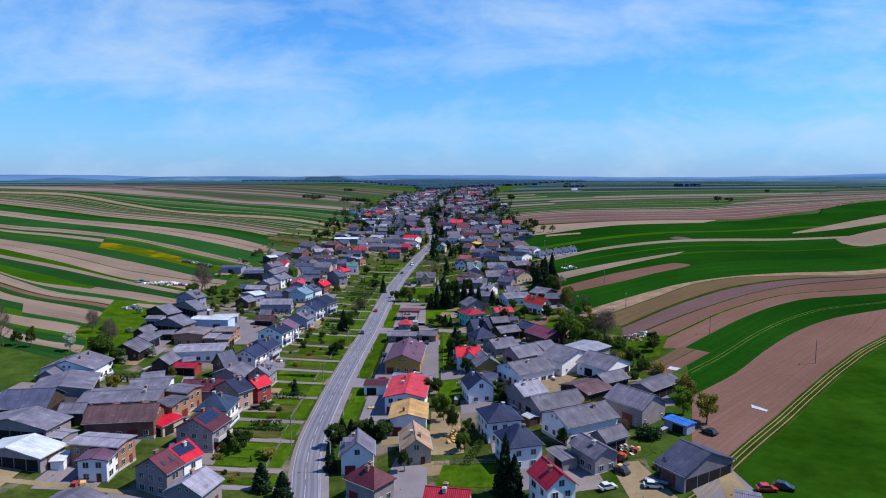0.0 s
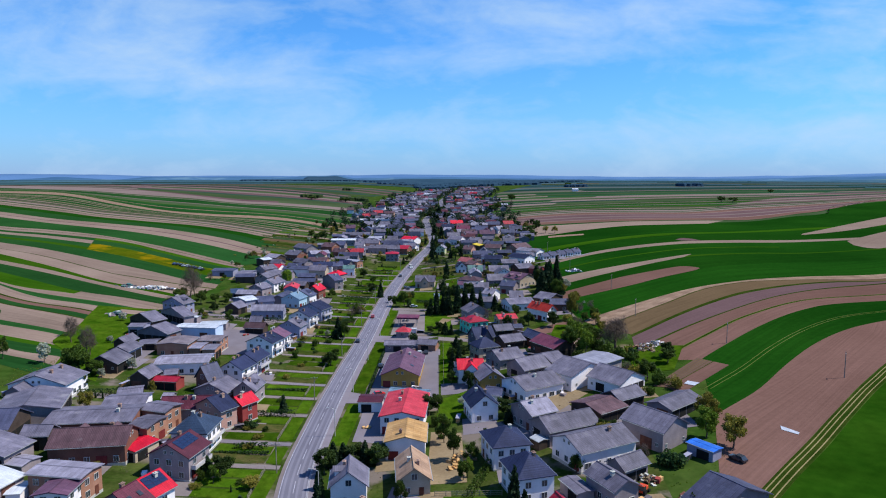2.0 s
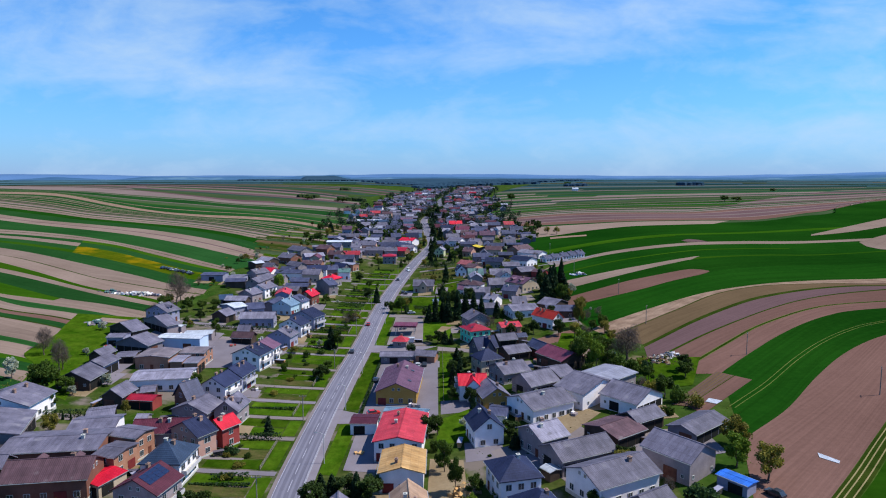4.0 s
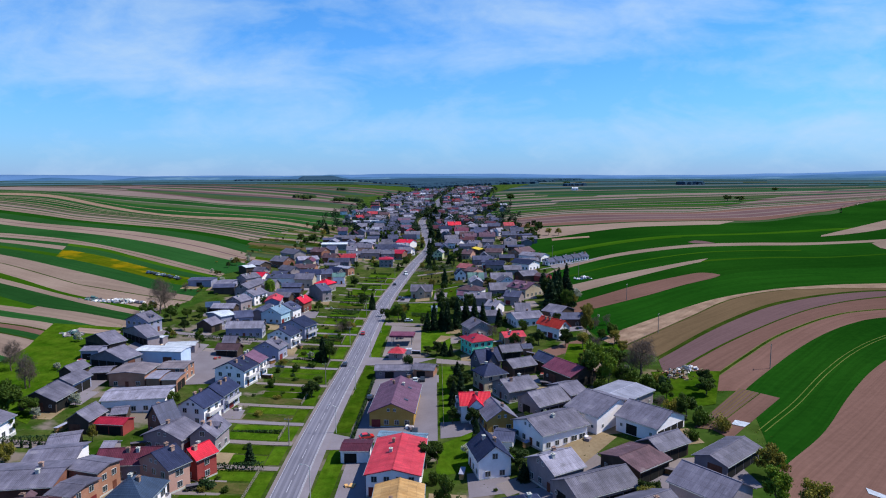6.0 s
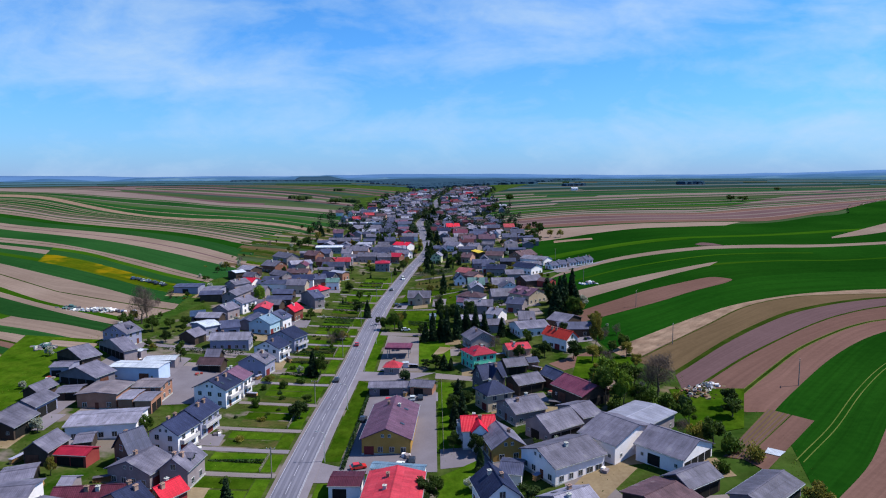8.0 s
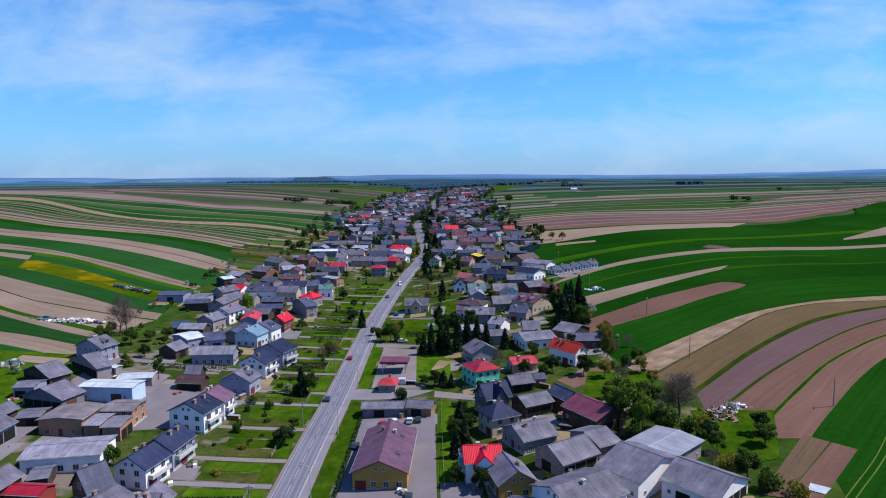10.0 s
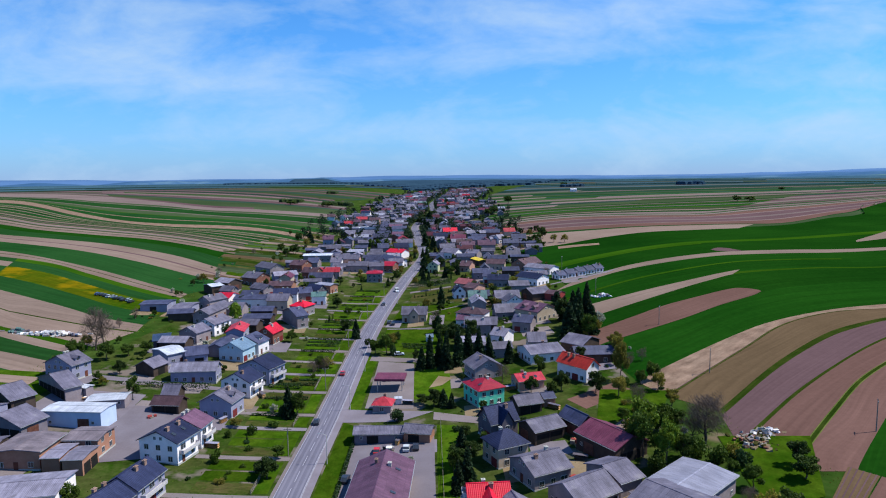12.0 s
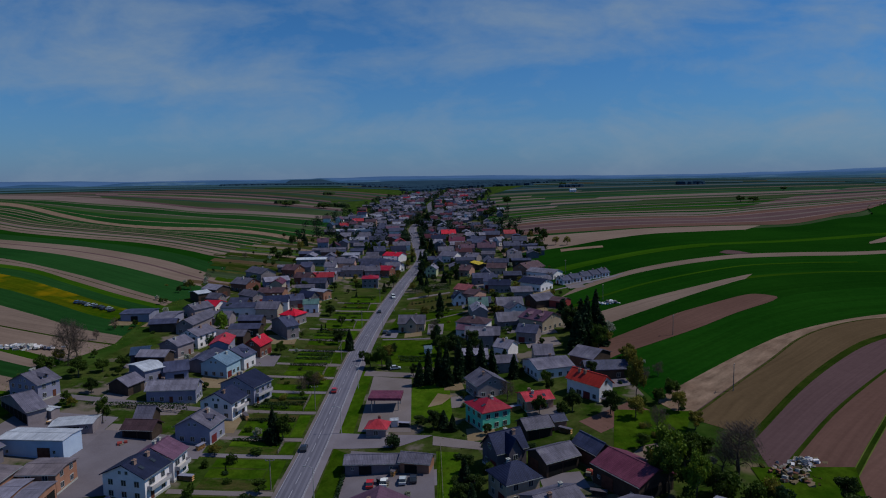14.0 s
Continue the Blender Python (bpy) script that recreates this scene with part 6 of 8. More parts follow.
house(-71.8, 594.8, 10, 11.7, 12.5, 5.0, 7.0, "grey", "greywall", "gable")
house(30.2, 595.1, -25, 10.5, 12.5, 4.5, 7.0, "grey", "greywall", "gable")
house(13.2, 605.8, -30, 14.0, 12.5, 5.0, 8.0, "grey", "white", "gable")
house(-30.6, 625.6, -32, 16.0, 12.5, 5.0, 7.5, "red", "white", "gable")

# ---- the far end of the street, plot by plot ----
taken = [(o.location.x, o.location.y, 7.5) for o in scene.objects if o.parent is None and o.name.split(".")[0] in ("house", "barn", "shed", "fuel_canopy")]


def free(x, y, r):
    return all((x - a) ** 2 + (y - b) ** 2 > (r + c) ** 2 for a, b, c in taken)


far_rng = random.Random(9)
ROOFS = ["grey"] * 7 + ["pale"] * 2 + ["lilac"] + ["slate"] * 7 + ["navy"] * 4 + ["brown"] * 3 + ["maroon"] * 3 + ["crimson"] + ["wine"] * 3 + ["plum"] * 4 + ["coral", "blue", "teal"]
WALLS = ["white"] * 3 + ["greywall"] * 6 + ["cream"] * 3 + ["darkbrick"] * 2 + ["pink", "bluegrey", "brick"]


def plots(y0, y1, step, first_rows):
    y = y0
    while y < y1:
        rx = road_x(y)
        reach = 92 if y < 900 else 105
        for side in (-1, 1):
            d = 17 + far_rng.uniform(-3, 5)
            row = 0
            while d < reach + far_rng.uniform(-25, 10):
                yy, xx = y + far_rng.uniform(-3, 3), rx + side * d
                if row >= first_rows and far_rng.random() < 0.86 and free(xx, yy, 3.2):
                    home = row == 0 or far_rng.random() < 0.25
                    L, W = far_rng.uniform(10, 17), far_rng.uniform(7.5, 10)
                    he, hr = (far_rng.uniform(4.5, 6.2), far_rng.uniform(7.5, 9.2)) if home else (far_rng.uniform(3.2, 4.5), far_rng.uniform(5.2, 7.0))
                    turn = far_rng.choice((0, 0, 0, 90)) + far_rng.uniform(-9, 9)
                    top, side_mat = far_rng.choice(ROOFS if home else ROOFS[:16]), far_rng.choice(WALLS) if home else far_rng.choice(("wood", "woodgrey", "greywall"))
                    if yy > 860:
                        far_house(xx, yy, turn, L, W, he, hr, top, side_mat)
                    else:
                        house(xx, yy, turn, L, W, he, hr, top, side_mat, "gable" if home else "barn", True)
                    taken.append((xx, yy, 5.5))
                d += far_rng.uniform(15, 20)
                row += 1
        y += step


plots(560, 860, 14, 0)
plots(860, 1900, 17, 0)
fv, ff, fi = [], [], []
for k, mat in enumerate(FAR):
    n = len(fv)
    fv += FAR[mat][0]
    ff += [tuple(i + n for i in q) for q in FAR[mat][1]]
    fi += [k] * len(FAR[mat][1])
tagged(mesh_object("far_houses", fv, ff, [M[m] for m in FAR], fi), "crowded far houses with grey and red roofs", "houses", kind="stuff")
# back rows and outbuildings between the nearer houses
plots(330, 560, 15, 2)


def landmark(x, y, turn, L, W, he, hr, roof_kind, wall):
    house(x, y, turn, L, W, he, hr, roof_kind, wall, "gable", True)


landmark(-88, 795, 4, 34, 10, 5, 6.2, "silver", "white")
landmark(-24, 1560, 2, 40, 12, 6, 7.5, "silver", "white")
landmark(310, 1500, 3, 14, 9, 5, 7, "silver", "white")
landmark(16, 752, 8, 15, 11, 5, 9, "red", "white")
landmark(58, 668, 40, 9, 8, 4.5, 8, "pale", "white")

# ---- front gardens between the street and the western houses ----
garden_rng = random.Random(3)
DRIVES = [141, 150, 168, 182, 203, 218, 232, 246, 267, 287, 298, 318, 336, 351, 366, 384, 400, 418, 437, 455, 474, 495]
for n, (ya, yb) in enumerate(zip(DRIVES, DRIVES[1:])):
    xr = road_x((ya + yb) / 2) - 4.6
    xl = xr - 19
    patch("driveway", "gravel" if n % 3 else "paving", [(xl - 6, ya - 1.1), (xr, ya - 1.1), (xr, ya + 1.1), (xl - 6, ya + 1.1)], 0.11, "pale driveway between front gardens", "driveway")
    cuts = [ya + 1.5 + (yb - ya - 3.0) * k / 3 for k in range(4)] if yb - ya > 16 else [ya + 1.5, (ya + yb) / 2, yb - 1.5]
    for k, (a, b) in enumerate(zip(cuts, cuts[1:])):
        lush = garden_rng.random() < 0.84
        patch("lawn" if lush else "garden_bed", "lawn" if lush else "garden", [(xl, a + 0.4), (xr - 4.5, a + 0.4), (xr - 4.5, b - 0.4), (xl, b - 0.4)], 0.09 + 0.004 * k,
              "fresh green front lawn" if lush else "patchy kitchen garden bed", "lawn" if lush else "garden")
        if garden_rng.random() < 0.34:
            hedge(xl, b, xr - 4.6, b, garden_rng.uniform(0.6, 1.2), 0.7)
        for _ in range(garden_rng.randint(0, 2)):
            tree(garden_rng.choice(("bush", "dark_bush", "bush", "thuja", "scrub", "bush")), garden_rng.uniform(xl + 1, xr - 6), garden_rng.uniform(a, b), garden_rng.uniform(0.35, 0.8))
    patch("lawn", "lawn", [(xr - 4.2, ya + 2.0), (xr - 0.6, ya + 2.0), (xr - 0.6, yb - 2.0), (xr - 4.2, yb - 2.0)], 0.10, "strip of grass beside the road", "lawn")
    if n % 2:
        fence(xr - 4.4, ya + 1.8, xr - 4.4, yb - 1.8, 1.1)

# ---- eastern roadside: verges, forecourts, yards ----
patch("verge_lawn", "lawn", [(-31.0, 182), (-26.5, 181), (-25.5, 214), (-30.5, 214)], 0.12, "bright green grass verge beside the road", "lawn")
patch("verge_lawn", "lawn", [(-31.2, 226), (-26.8, 226), (-24.8, 288), (-29.6, 292)], 0.12, "bright green grass verge beside the road", "lawn")
patch("verge_lawn", "lawn", [(-29.5, 303), (-25.5, 301), (-24.5, 358), (-28.8, 360)], 0.12, "bright green grass verge beside the road", "lawn")
patch("forecourt", "paving", [(-26.6, 219), (-1.5, 217), (-2.0, 284), (-24.6, 290)], 0.13, "pale paved forecourt round a hall", "forecourt")
patch("forecourt", "paving", [(-25.2, 184), (-17, 182), (-16, 212), (-25.0, 214)], 0.125, "pale paved forecourt", "forecourt")
patch("side_street", "paving", [(-31.6, 214.5), (-26, 214.5), (-20, 219.5), (-31.6, 225.5)], 0.14, "pale paved junction", "side street")
patch("side_street", "paving", [(-31.0, 292), (-12, 290.5), (-2, 296.5), (-30.0, 302.5)], 0.14, "pale paved junction", "side street")
patch("side_street", "gravel", [(-2.2, 290), (14, 283), (15, 287), (-2.0, 296)], 0.13, "gravel lane between houses", "lane")
patch("bare_patch", "dirt", [(-3.6, 318.0), (1.0, 319.6), (5.0, 326.5), (-0.2, 329.5)], 0.14, "sandy bare patch in a garden", "bare ground")
patch("forecourt", "gravel", [(-24.3, 303), (-8.5, 300), (-9.5, 346), (-23.8, 352)], 0.12, "pale gravel forecourt of a filling station", "forecourt")
patch("side_street", "gravel", [(-27.6, 353), (-3, 346), (-2, 350), (-27.3, 359)], 0.14, "gravel lane off the road", "lane")
patch("yard", "dirt", [(-4, 157), (5.5, 157), (5.0, 186), (-3.5, 188)], 0.12, "sandy builder's yard", "yard")
patch("yard", "paving", [(-15, 136), (-3.5, 135), (-4.0, 150), (-12, 157)], 0.12, "pale paved yard", "yard")
patch("lawn", "lawn", [(-2, 139), (12, 138), (12.5, 149), (0, 151)], 0.11, "mown green lawn", "lawn")
patch("lawn", "lawn", [(-2, 196), (9, 198), (9, 222), (-1.5, 214)], 0.10, "mown green lawn", "lawn")
patch("lawn", "lawn", [(-1.2, 230), (5, 230), (5, 284), (-1.2, 286)], 0.10, "long strip of lawn beside a hall", "lawn")
patch("lawn", "lawn", [(-12, 310), (4, 305), (4, 342), (-8, 342)], 0.10, "lawn behind a filling station", "lawn")
patch("lawn", "lawn", [(-24, 366), (2, 356), (6, 392), (-24, 400)], 0.10, "garden lawn beside the road", "lawn")
patch("lawn", "lawn", [(-22, 420), (12, 404), (14, 440), (-18, 452)], 0.10, "garden lawn beside the road", "lawn")
patch("garden_bed", "garden", [(-16, 458), (14, 446), (16, 486), (-10, 500)], 0.10, "rows of shrubs in a nursery garden", "garden")
patch("yard", "dirt", [(2, 332), (9, 330), (8, 343), (3, 345)], 0.11, "bare sandy patch in a garden", "yard")
patch("yard", "dirt", [(30, 226), (44, 232), (41, 242), (27, 236)], 0.11, "bare earth farmyard", "yard")
patch("yard", "gravel", [(30, 166), (48, 176), (44, 186), (26, 176)], 0.11, "gravel farmyard", "yard")
patch("yard", "dirt", [(28, 203), (34, 197), (46, 211), (39, 218)], 0.115, "pale earth farmyard between barns", "yard")
patch("yard", "gravel", [(14, 184), (40, 196), (38, 203), (12, 190)], 0.11, "gravel farmyard", "yard")
patch("yard", "dirt", [(40, 127), (50, 127), (47, 146), (40, 146)], 0.105, "bare earth farmyard with parked cars", "yard")
patch("yard", "dirt", [(56, 112), (63, 112), (66, 137), (62.5, 139)], 0.115, "sandy yard at the head of a farm track", "yard")
patch("yard", "paving", [(-96, 258), (-72, 266), (-72, 298), (-99, 300)], 0.11, "wide concrete yard between workshops", "yard")
patch("yard", "paving", [(-128, 284), (-96, 284), (-97, 309), (-122, 311)], 0.112, "wide concrete yard", "yard")
patch("yard", "redpave", [(-72, 143), (-64, 144), (-62, 154), (-70, 156)], 0.11, "reddish paved yard between houses", "yard")
patch("yard", "dirt", [(-120, 138), (-64, 134.5), (-64, 136.3), (-118, 140)], 0.11, "pale gravel lane", "lane")
patch("yard", "gravel", [(-124, 206), (-98, 207), (-98, 211), (-124, 211)], 0.11, "gravel yard behind a hedge", "yard")
patch("lane", "paving", [(-134, 323), (-62, 314.5), (-62, 317.5), (-134, 327)], 0.12, "straight paved lane beside houses", "lane")
patch("lane", "paving", [(52, 462), (58, 467), (119, 507.5), (108, 496)], 0.12, "pale lane to the fields", "lane")
patch("earth_bed", "soil_tan", [(50, 262), (66, 276), (62, 288), (46, 272)], 0.10, "tilled garden plot", "garden")
patch("earth_bed", "soil", [(44, 288), (62, 300), (58, 308), (40, 297)], 0.10, "tilled garden plot", "garden")
patch("plastic_sheet", "silver", [(88.2, 174.8), (90.6, 171.2), (91.6, 172.4), (89.2, 177.2)], 0.16, "white sheet lying on a ploughed field", "sheet")

yard_rng = random.Random(15)
for ob in [o for o in scene.objects if o.parent is None and o.name.split(".")[0] in ("house", "barn") and o.location.y < 560]:
    if yard_rng.random() < 0.75:
        w, d = yard_rng.uniform(3.5, 7), yard_rng.uniform(4, 8)
        cx, cy = ob.location.x + yard_rng.uniform(-6, 6), ob.location.y - yard_rng.uniform(5, 9)
        if abs(cx - road_x(max(cy, 70))) > 12 + w:
            patch("yard", yard_rng.choice(("gravel", "dirt", "paving", "paving")), [(cx - w, cy - d), (cx + w, cy - d * 0.8), (cx + w * 0.9, cy + d), (cx - w, cy + d)], 0.08 + 0.0004 * len(taken) % 0.02, "worn yard beside a house", "yard")

solar(-64.2, 163.6, -1, 4, 3)
solar(-62.8, 144.3, -1, 3, 3)

# pavements of stone beside the gardens
hedge(-118, 208.5, -99, 209.5, 2.0, 1.4)
for k in range(9):
    tree("thuja", -117.5 + 2.3 * k, 206.8, 0.5)
hedge(-25.5, 221, -24.6, 286, 0.9, 0.7)
hedge(6, 150, 12.5, 168, 1.8, 1.5, "leaf")
hedge(-58, 201, -45, 202, 1.9, 1.3)
hedge(-56, 178, -47, 178.5, 1.6, 1.0)
hedge(-60, 321.8, -48, 320.8, 1.4, 1.0)
hedge(-112, 318.6, -78, 314.6, 1.7, 1.4)
fence(0.2, 226, 0.0, 288, 1.5)
fence(-2, 151.5, 13, 150, 1.2)

# ---- scrub along the back gardens ----
edge_rng = random.Random(21)
for _ in range(45):
    y = edge_rng.uniform(470, 760)
    x = edge_rng.uniform(-165, -104)
    if free(x, y, 0.5):
        tree(edge_rng.choice(("scrub", "bush", "scrub", "dusk", "broad", "bush")), x, y, edge_rng.uniform(0.25, 0.6))
for _ in range(170):
    y = edge_rng.uniform(150, 640)
    side = edge_rng.choice((-1, 1))
    x = (edge_rng.uniform(56, 74) + 0.02 * (y - 300)) if side > 0 else edge_rng.uniform(-150, -108)
    if free(x, y, 0.5) and not (side > 0 and y < 200 and x > 55):
        tree(edge_rng.choice(("bush", "scrub", "dark_bush", "broad", "bush", "blossom", "bare", "olive")), x, y, edge_rng.uniform(0.3, 0.75))
for _ in range(260):
    y = edge_rng.uniform(150, 620)
    side = edge_rng.choice((-1, 1))
    x = road_x(y) + side * edge_rng.uniform(24, 84)
    if free(x, y, 1.0):
        tree(edge_rng.choice(("bush", "dark_bush", "dusk", "broad", "dusk", "scrub", "blossom", "olive")), x, y, edge_rng.uniform(0.3, 0.75))
for _ in range(60):
    y = edge_rng.uniform(600, 720)
    x = road_x(y) + edge_rng.choice((-1, 1)) * edge_rng.choice((30, 48, 70, 100, 115)) + edge_rng.uniform(-6, 6)
    if free(x, y, 1.0):
        tree(edge_rng.choice(("broad", "dusk", "spruce", "broad", "olive", "dusk")), x, y, edge_rng.uniform(0.6, 1.1))
for _ in range(60):
    y = edge_rng.uniform(500, 720)
    x = road_x(y) + edge_rng.choice((-6.5, -7.5, 8.5, 9.5)) + edge_rng.uniform(-0.5, 0.5)
    tree(edge_rng.choice(("bush", "dark_bush", "broad", "spruce", "olive")), x, y, edge_rng.uniform(0.35, 0.75))

# ---- far woods and hills ----
crowns = []
for _ in range(700):
    y = 720 + 1280 * edge_rng.random() ** 1.3
    x = road_x(y) + edge_rng.choice((-1, 1)) * edge_rng.choice((edge_rng.uniform(7, 12), edge_rng.uniform(8, 120), edge_rng.uniform(8, 120)))
    h = edge_rng.uniform(5, 11)
    c = Vector(lift(x, y, 0))
    pts = [c + Vector((edge_rng.gauss(0, h * 0.2), edge_rng.gauss(0, h * 0.2), h * edge_rng.uniform(0.2, 1.0))) for _ in range(110)]
    crowns.append(leaf_quads(pts, 0.6, edge_rng))
cv, cf = merge(crowns)
tagged(mesh_object("far_trees", cv, cf, [M["leaf_dark"]]), "dark green trees among the far houses", "trees", kind="stuff")


def wood_belt(x, y, w, d, h, mat="far_forest", seed=0, count=260):
    """A far wood: many overlapping crowns."""
    rng = random.Random(seed)
    v, f = [], []
    for _ in range(count):
        cx, cy = x + rng.uniform(-w, w) / 2, y + rng.uniform(-d, d) / 2
        r = rng.uniform(0.8, 1.4) * h * (1.5 if y > 2000 else 0.8)
        z0 = terrain(cx, cy)
        n = len(v)
        for k in range(6):
            q = k * math.pi / 3 + rng.random()
            v.append((cx + math.cos(q) * r, cy + math.sin(q) * r, z0 - 1))
        for k in range(6):
            q = k * math.pi / 3 + rng.random()
            v.append((cx + math.cos(q) * r * 0.8, cy + math.sin(q) * r * 0.8, z0 + h * rng.uniform(0.6, 0.75)))
        v.append((cx, cy, z0 + h * rng.uniform(0.85, 1.0)))
        for k in range(6):
            f.append((n + k, n + (k + 1) % 6, n + 6 + (k + 1) % 6, n + 6 + k))
            f.append((n + 6 + k, n + 6 + (k + 1) % 6, n + 12))
    ob = mesh_object("far_wood", v, f, [M[mat]])
    return tagged(ob, "far dark belt of woodland", "woodland", kind="stuff")


# belts in the default material have haze blue in their colour
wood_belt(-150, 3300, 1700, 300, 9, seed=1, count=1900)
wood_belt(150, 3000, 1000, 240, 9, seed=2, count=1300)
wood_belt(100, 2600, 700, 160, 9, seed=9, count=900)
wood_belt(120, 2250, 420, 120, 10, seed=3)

wood_belt(712, 1850, 60, 20, 12, seed=6, count=70)
wood_belt(385, 1840, 60, 14, 9, seed=10, count=60)
wood_belt(-253, 1243, 34, 10, 7, mat="leaf_shade", seed=11, count=28)
wood_belt(-164, 1194, 44, 12, 8, mat="leaf_shade", seed=12, count=36)
wood_belt(-240, 1640, 20, 10, 8, mat="leaf_shade", seed=13, count=14)


def ridge(radius, crest, mat, seed, depth=300):
    """A long far hill on an arc about the village; crest: bearing in degrees and height."""
    rng = random.Random(seed)
    ph = [(rng.uniform(30, 150), rng.uniform(0, 6.3), rng.uniform(0.3, 1.0)) for _ in range(6)]
    n = 200
    a0, a1 = crest[0][0], crest[-1][0]
    v = []
    for i in range(n + 1):
        deg = a0 + (a1 - a0) * i / n
        k = max(j for j in range(len(crest) - 1) if crest[j][0] <= deg + 1e-6)
        (d0, z0), (d1, z1) = crest[k], crest[k + 1]
        f = (deg - d0) / (d1 - d0)
        q = radians(deg)
        z = z0 + (z1 - z0) * f * f * (3 - 2 * f) + 0.9 * sum(a * math.sin(w * q + p) for w, p, a in ph)
        for r, zz in ((radius - depth, 45), (radius - depth * 0.4, 45 + (z - 45) * 0.75), (radius, z), (radius + 60, 30)):
            v.append((math.sin(q) * r, math.cos(q) * r, zz))
    f = [(i * 4 + k, i * 4 + 4 + k, i * 4 + 5 + k, i * 4 + 1 + k) for i in range(n) for k in range(3)]
    return tagged(mesh_object("far_hill", v, f, [M[mat]], smooth=True), "far hill on the horizon with haze blue in its colour", "hill", kind="structure")


# hill layers, each tinted with its share of blue haze
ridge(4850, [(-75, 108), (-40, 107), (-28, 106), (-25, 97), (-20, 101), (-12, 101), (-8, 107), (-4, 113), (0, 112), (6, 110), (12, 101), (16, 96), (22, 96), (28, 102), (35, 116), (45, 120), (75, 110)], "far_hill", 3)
ridge(4600, [(-75, 60), (-36, 62), (-31, 86), (-27, 74), (-24.5, 90), (-20, 92), (-14, 92), (-6, 84), (-3, 60)], "hazed_hill_mid", 8)
ridge(4450, [(-20, 60), (-14, 84), (-12, 98), (-9.5, 102), (-7.5, 86), (-4, 87), (0, 91), (4, 88), (8, 82), (14, 78), (20, 60)], "hazed_hill_mid", 15)
ridge(4500, [(12, 60), (18, 82), (26, 82), (31, 92), (37, 98), (60, 90), (75, 70)], "hazed_hill_mid", 12)
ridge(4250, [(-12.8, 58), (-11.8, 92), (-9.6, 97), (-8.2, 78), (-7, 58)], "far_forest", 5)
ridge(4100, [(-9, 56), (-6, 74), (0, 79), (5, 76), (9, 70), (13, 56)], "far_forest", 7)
ridge(4200, [(-75, 66), (-38, 64), (-30, 72), (-22, 66), (-12, 72), (-6, 62)], "hazed_hill_near", 17)
ridge(4000, [(8, 62), (16, 70), (24, 68), (33, 78), (40, 82), (75, 76)], "hazed_hill_near", 19)
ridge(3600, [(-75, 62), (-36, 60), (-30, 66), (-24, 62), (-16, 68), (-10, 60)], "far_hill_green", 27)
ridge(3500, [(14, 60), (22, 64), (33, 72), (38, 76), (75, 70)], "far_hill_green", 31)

def heap(x, y, w, d, count, mats, label, seed, size=0.55):
    """A heap of loose blocks: base ones first, others on top."""
    rng = random.Random(seed)
    root = stand("rubble_heap", x, y)
    bulk = {m: ([], []) for m in mats}
    for _ in range(count):
        px_, py_ = rng.gauss(0, w / 4), rng.gauss(0, d / 4)
        hz = max(0.0, 1.4 * (1 - (px_ / w * 2) ** 2 - (py_ / d * 2) ** 2))
        m = pose(px_, py_, rng.uniform(0, hz) + 0.15, rng.uniform(-25, 25), rng.uniform(-25, 25), rng.uniform(0, 180))
        s = [size * rng.uniform(0.5, 1.4) for _ in range(3)]
        v, f = box_parts([(-s[0], -s[1], -s[2] * 0.5, s[0] * 0.8, s[1], s[2] * 0.5)])
        vs, fs = bulk[rng.choice(mats)]
        n = len(vs)
        vs += [tuple(m @ Vector(q)) for q in v]
        fs += [tuple(i + n for i in q) for q in f]
    for mat, (vs, fs) in bulk.items():
        if vs:
            tagged(hang("rubble", data_mesh("rubble", vs, fs, mat), root), kind="stuff")
    return tagged(root, label, "heap", "heaps")


heap(79, 257, 8, 9, 90, ["dirt", "greywall", "darkbrick", "concrete", "garden", "dirt", "pole"], "heap of pale rubble and old blocks at a field edge", 1)
heap(85, 262, 7, 4, 50, ["concrete", "dirt", "white", "pole", "dirt"], "heap of pale rubble at a field edge", 2)
heap(-166, 371, 26, 4, 110, ["white", "greywall", "silver", "concrete"], "row of white wrapped bales and scrap beside a field", 3, 0.8)
heap(-180, 373, 8, 4, 30, ["teal", "darkwall"], "dark heap under a green cover", 4, 0.8)
heap(-155, 312, 9, 6, 40, ["concrete", "greywall", "darkwall", "teal"], "scrap heap on rough grass", 5, 0.7)
heap(52, 142, 5, 4, 30, ["darkbrick", "greywall", "pole" if "pole" in M else "wood"], "heap of timber and scrap in a farmyard", 6)
heap(46, 152, 6, 4, 40, ["concrete", "brick", "dirt"], "heap of building rubble in a farmyard", 7, 0.4)
heap(4, 168, 5, 8, 40, ["timber", "osb", "dirt"], "stack of sawn boards in a builder's yard", 8, 0.6)

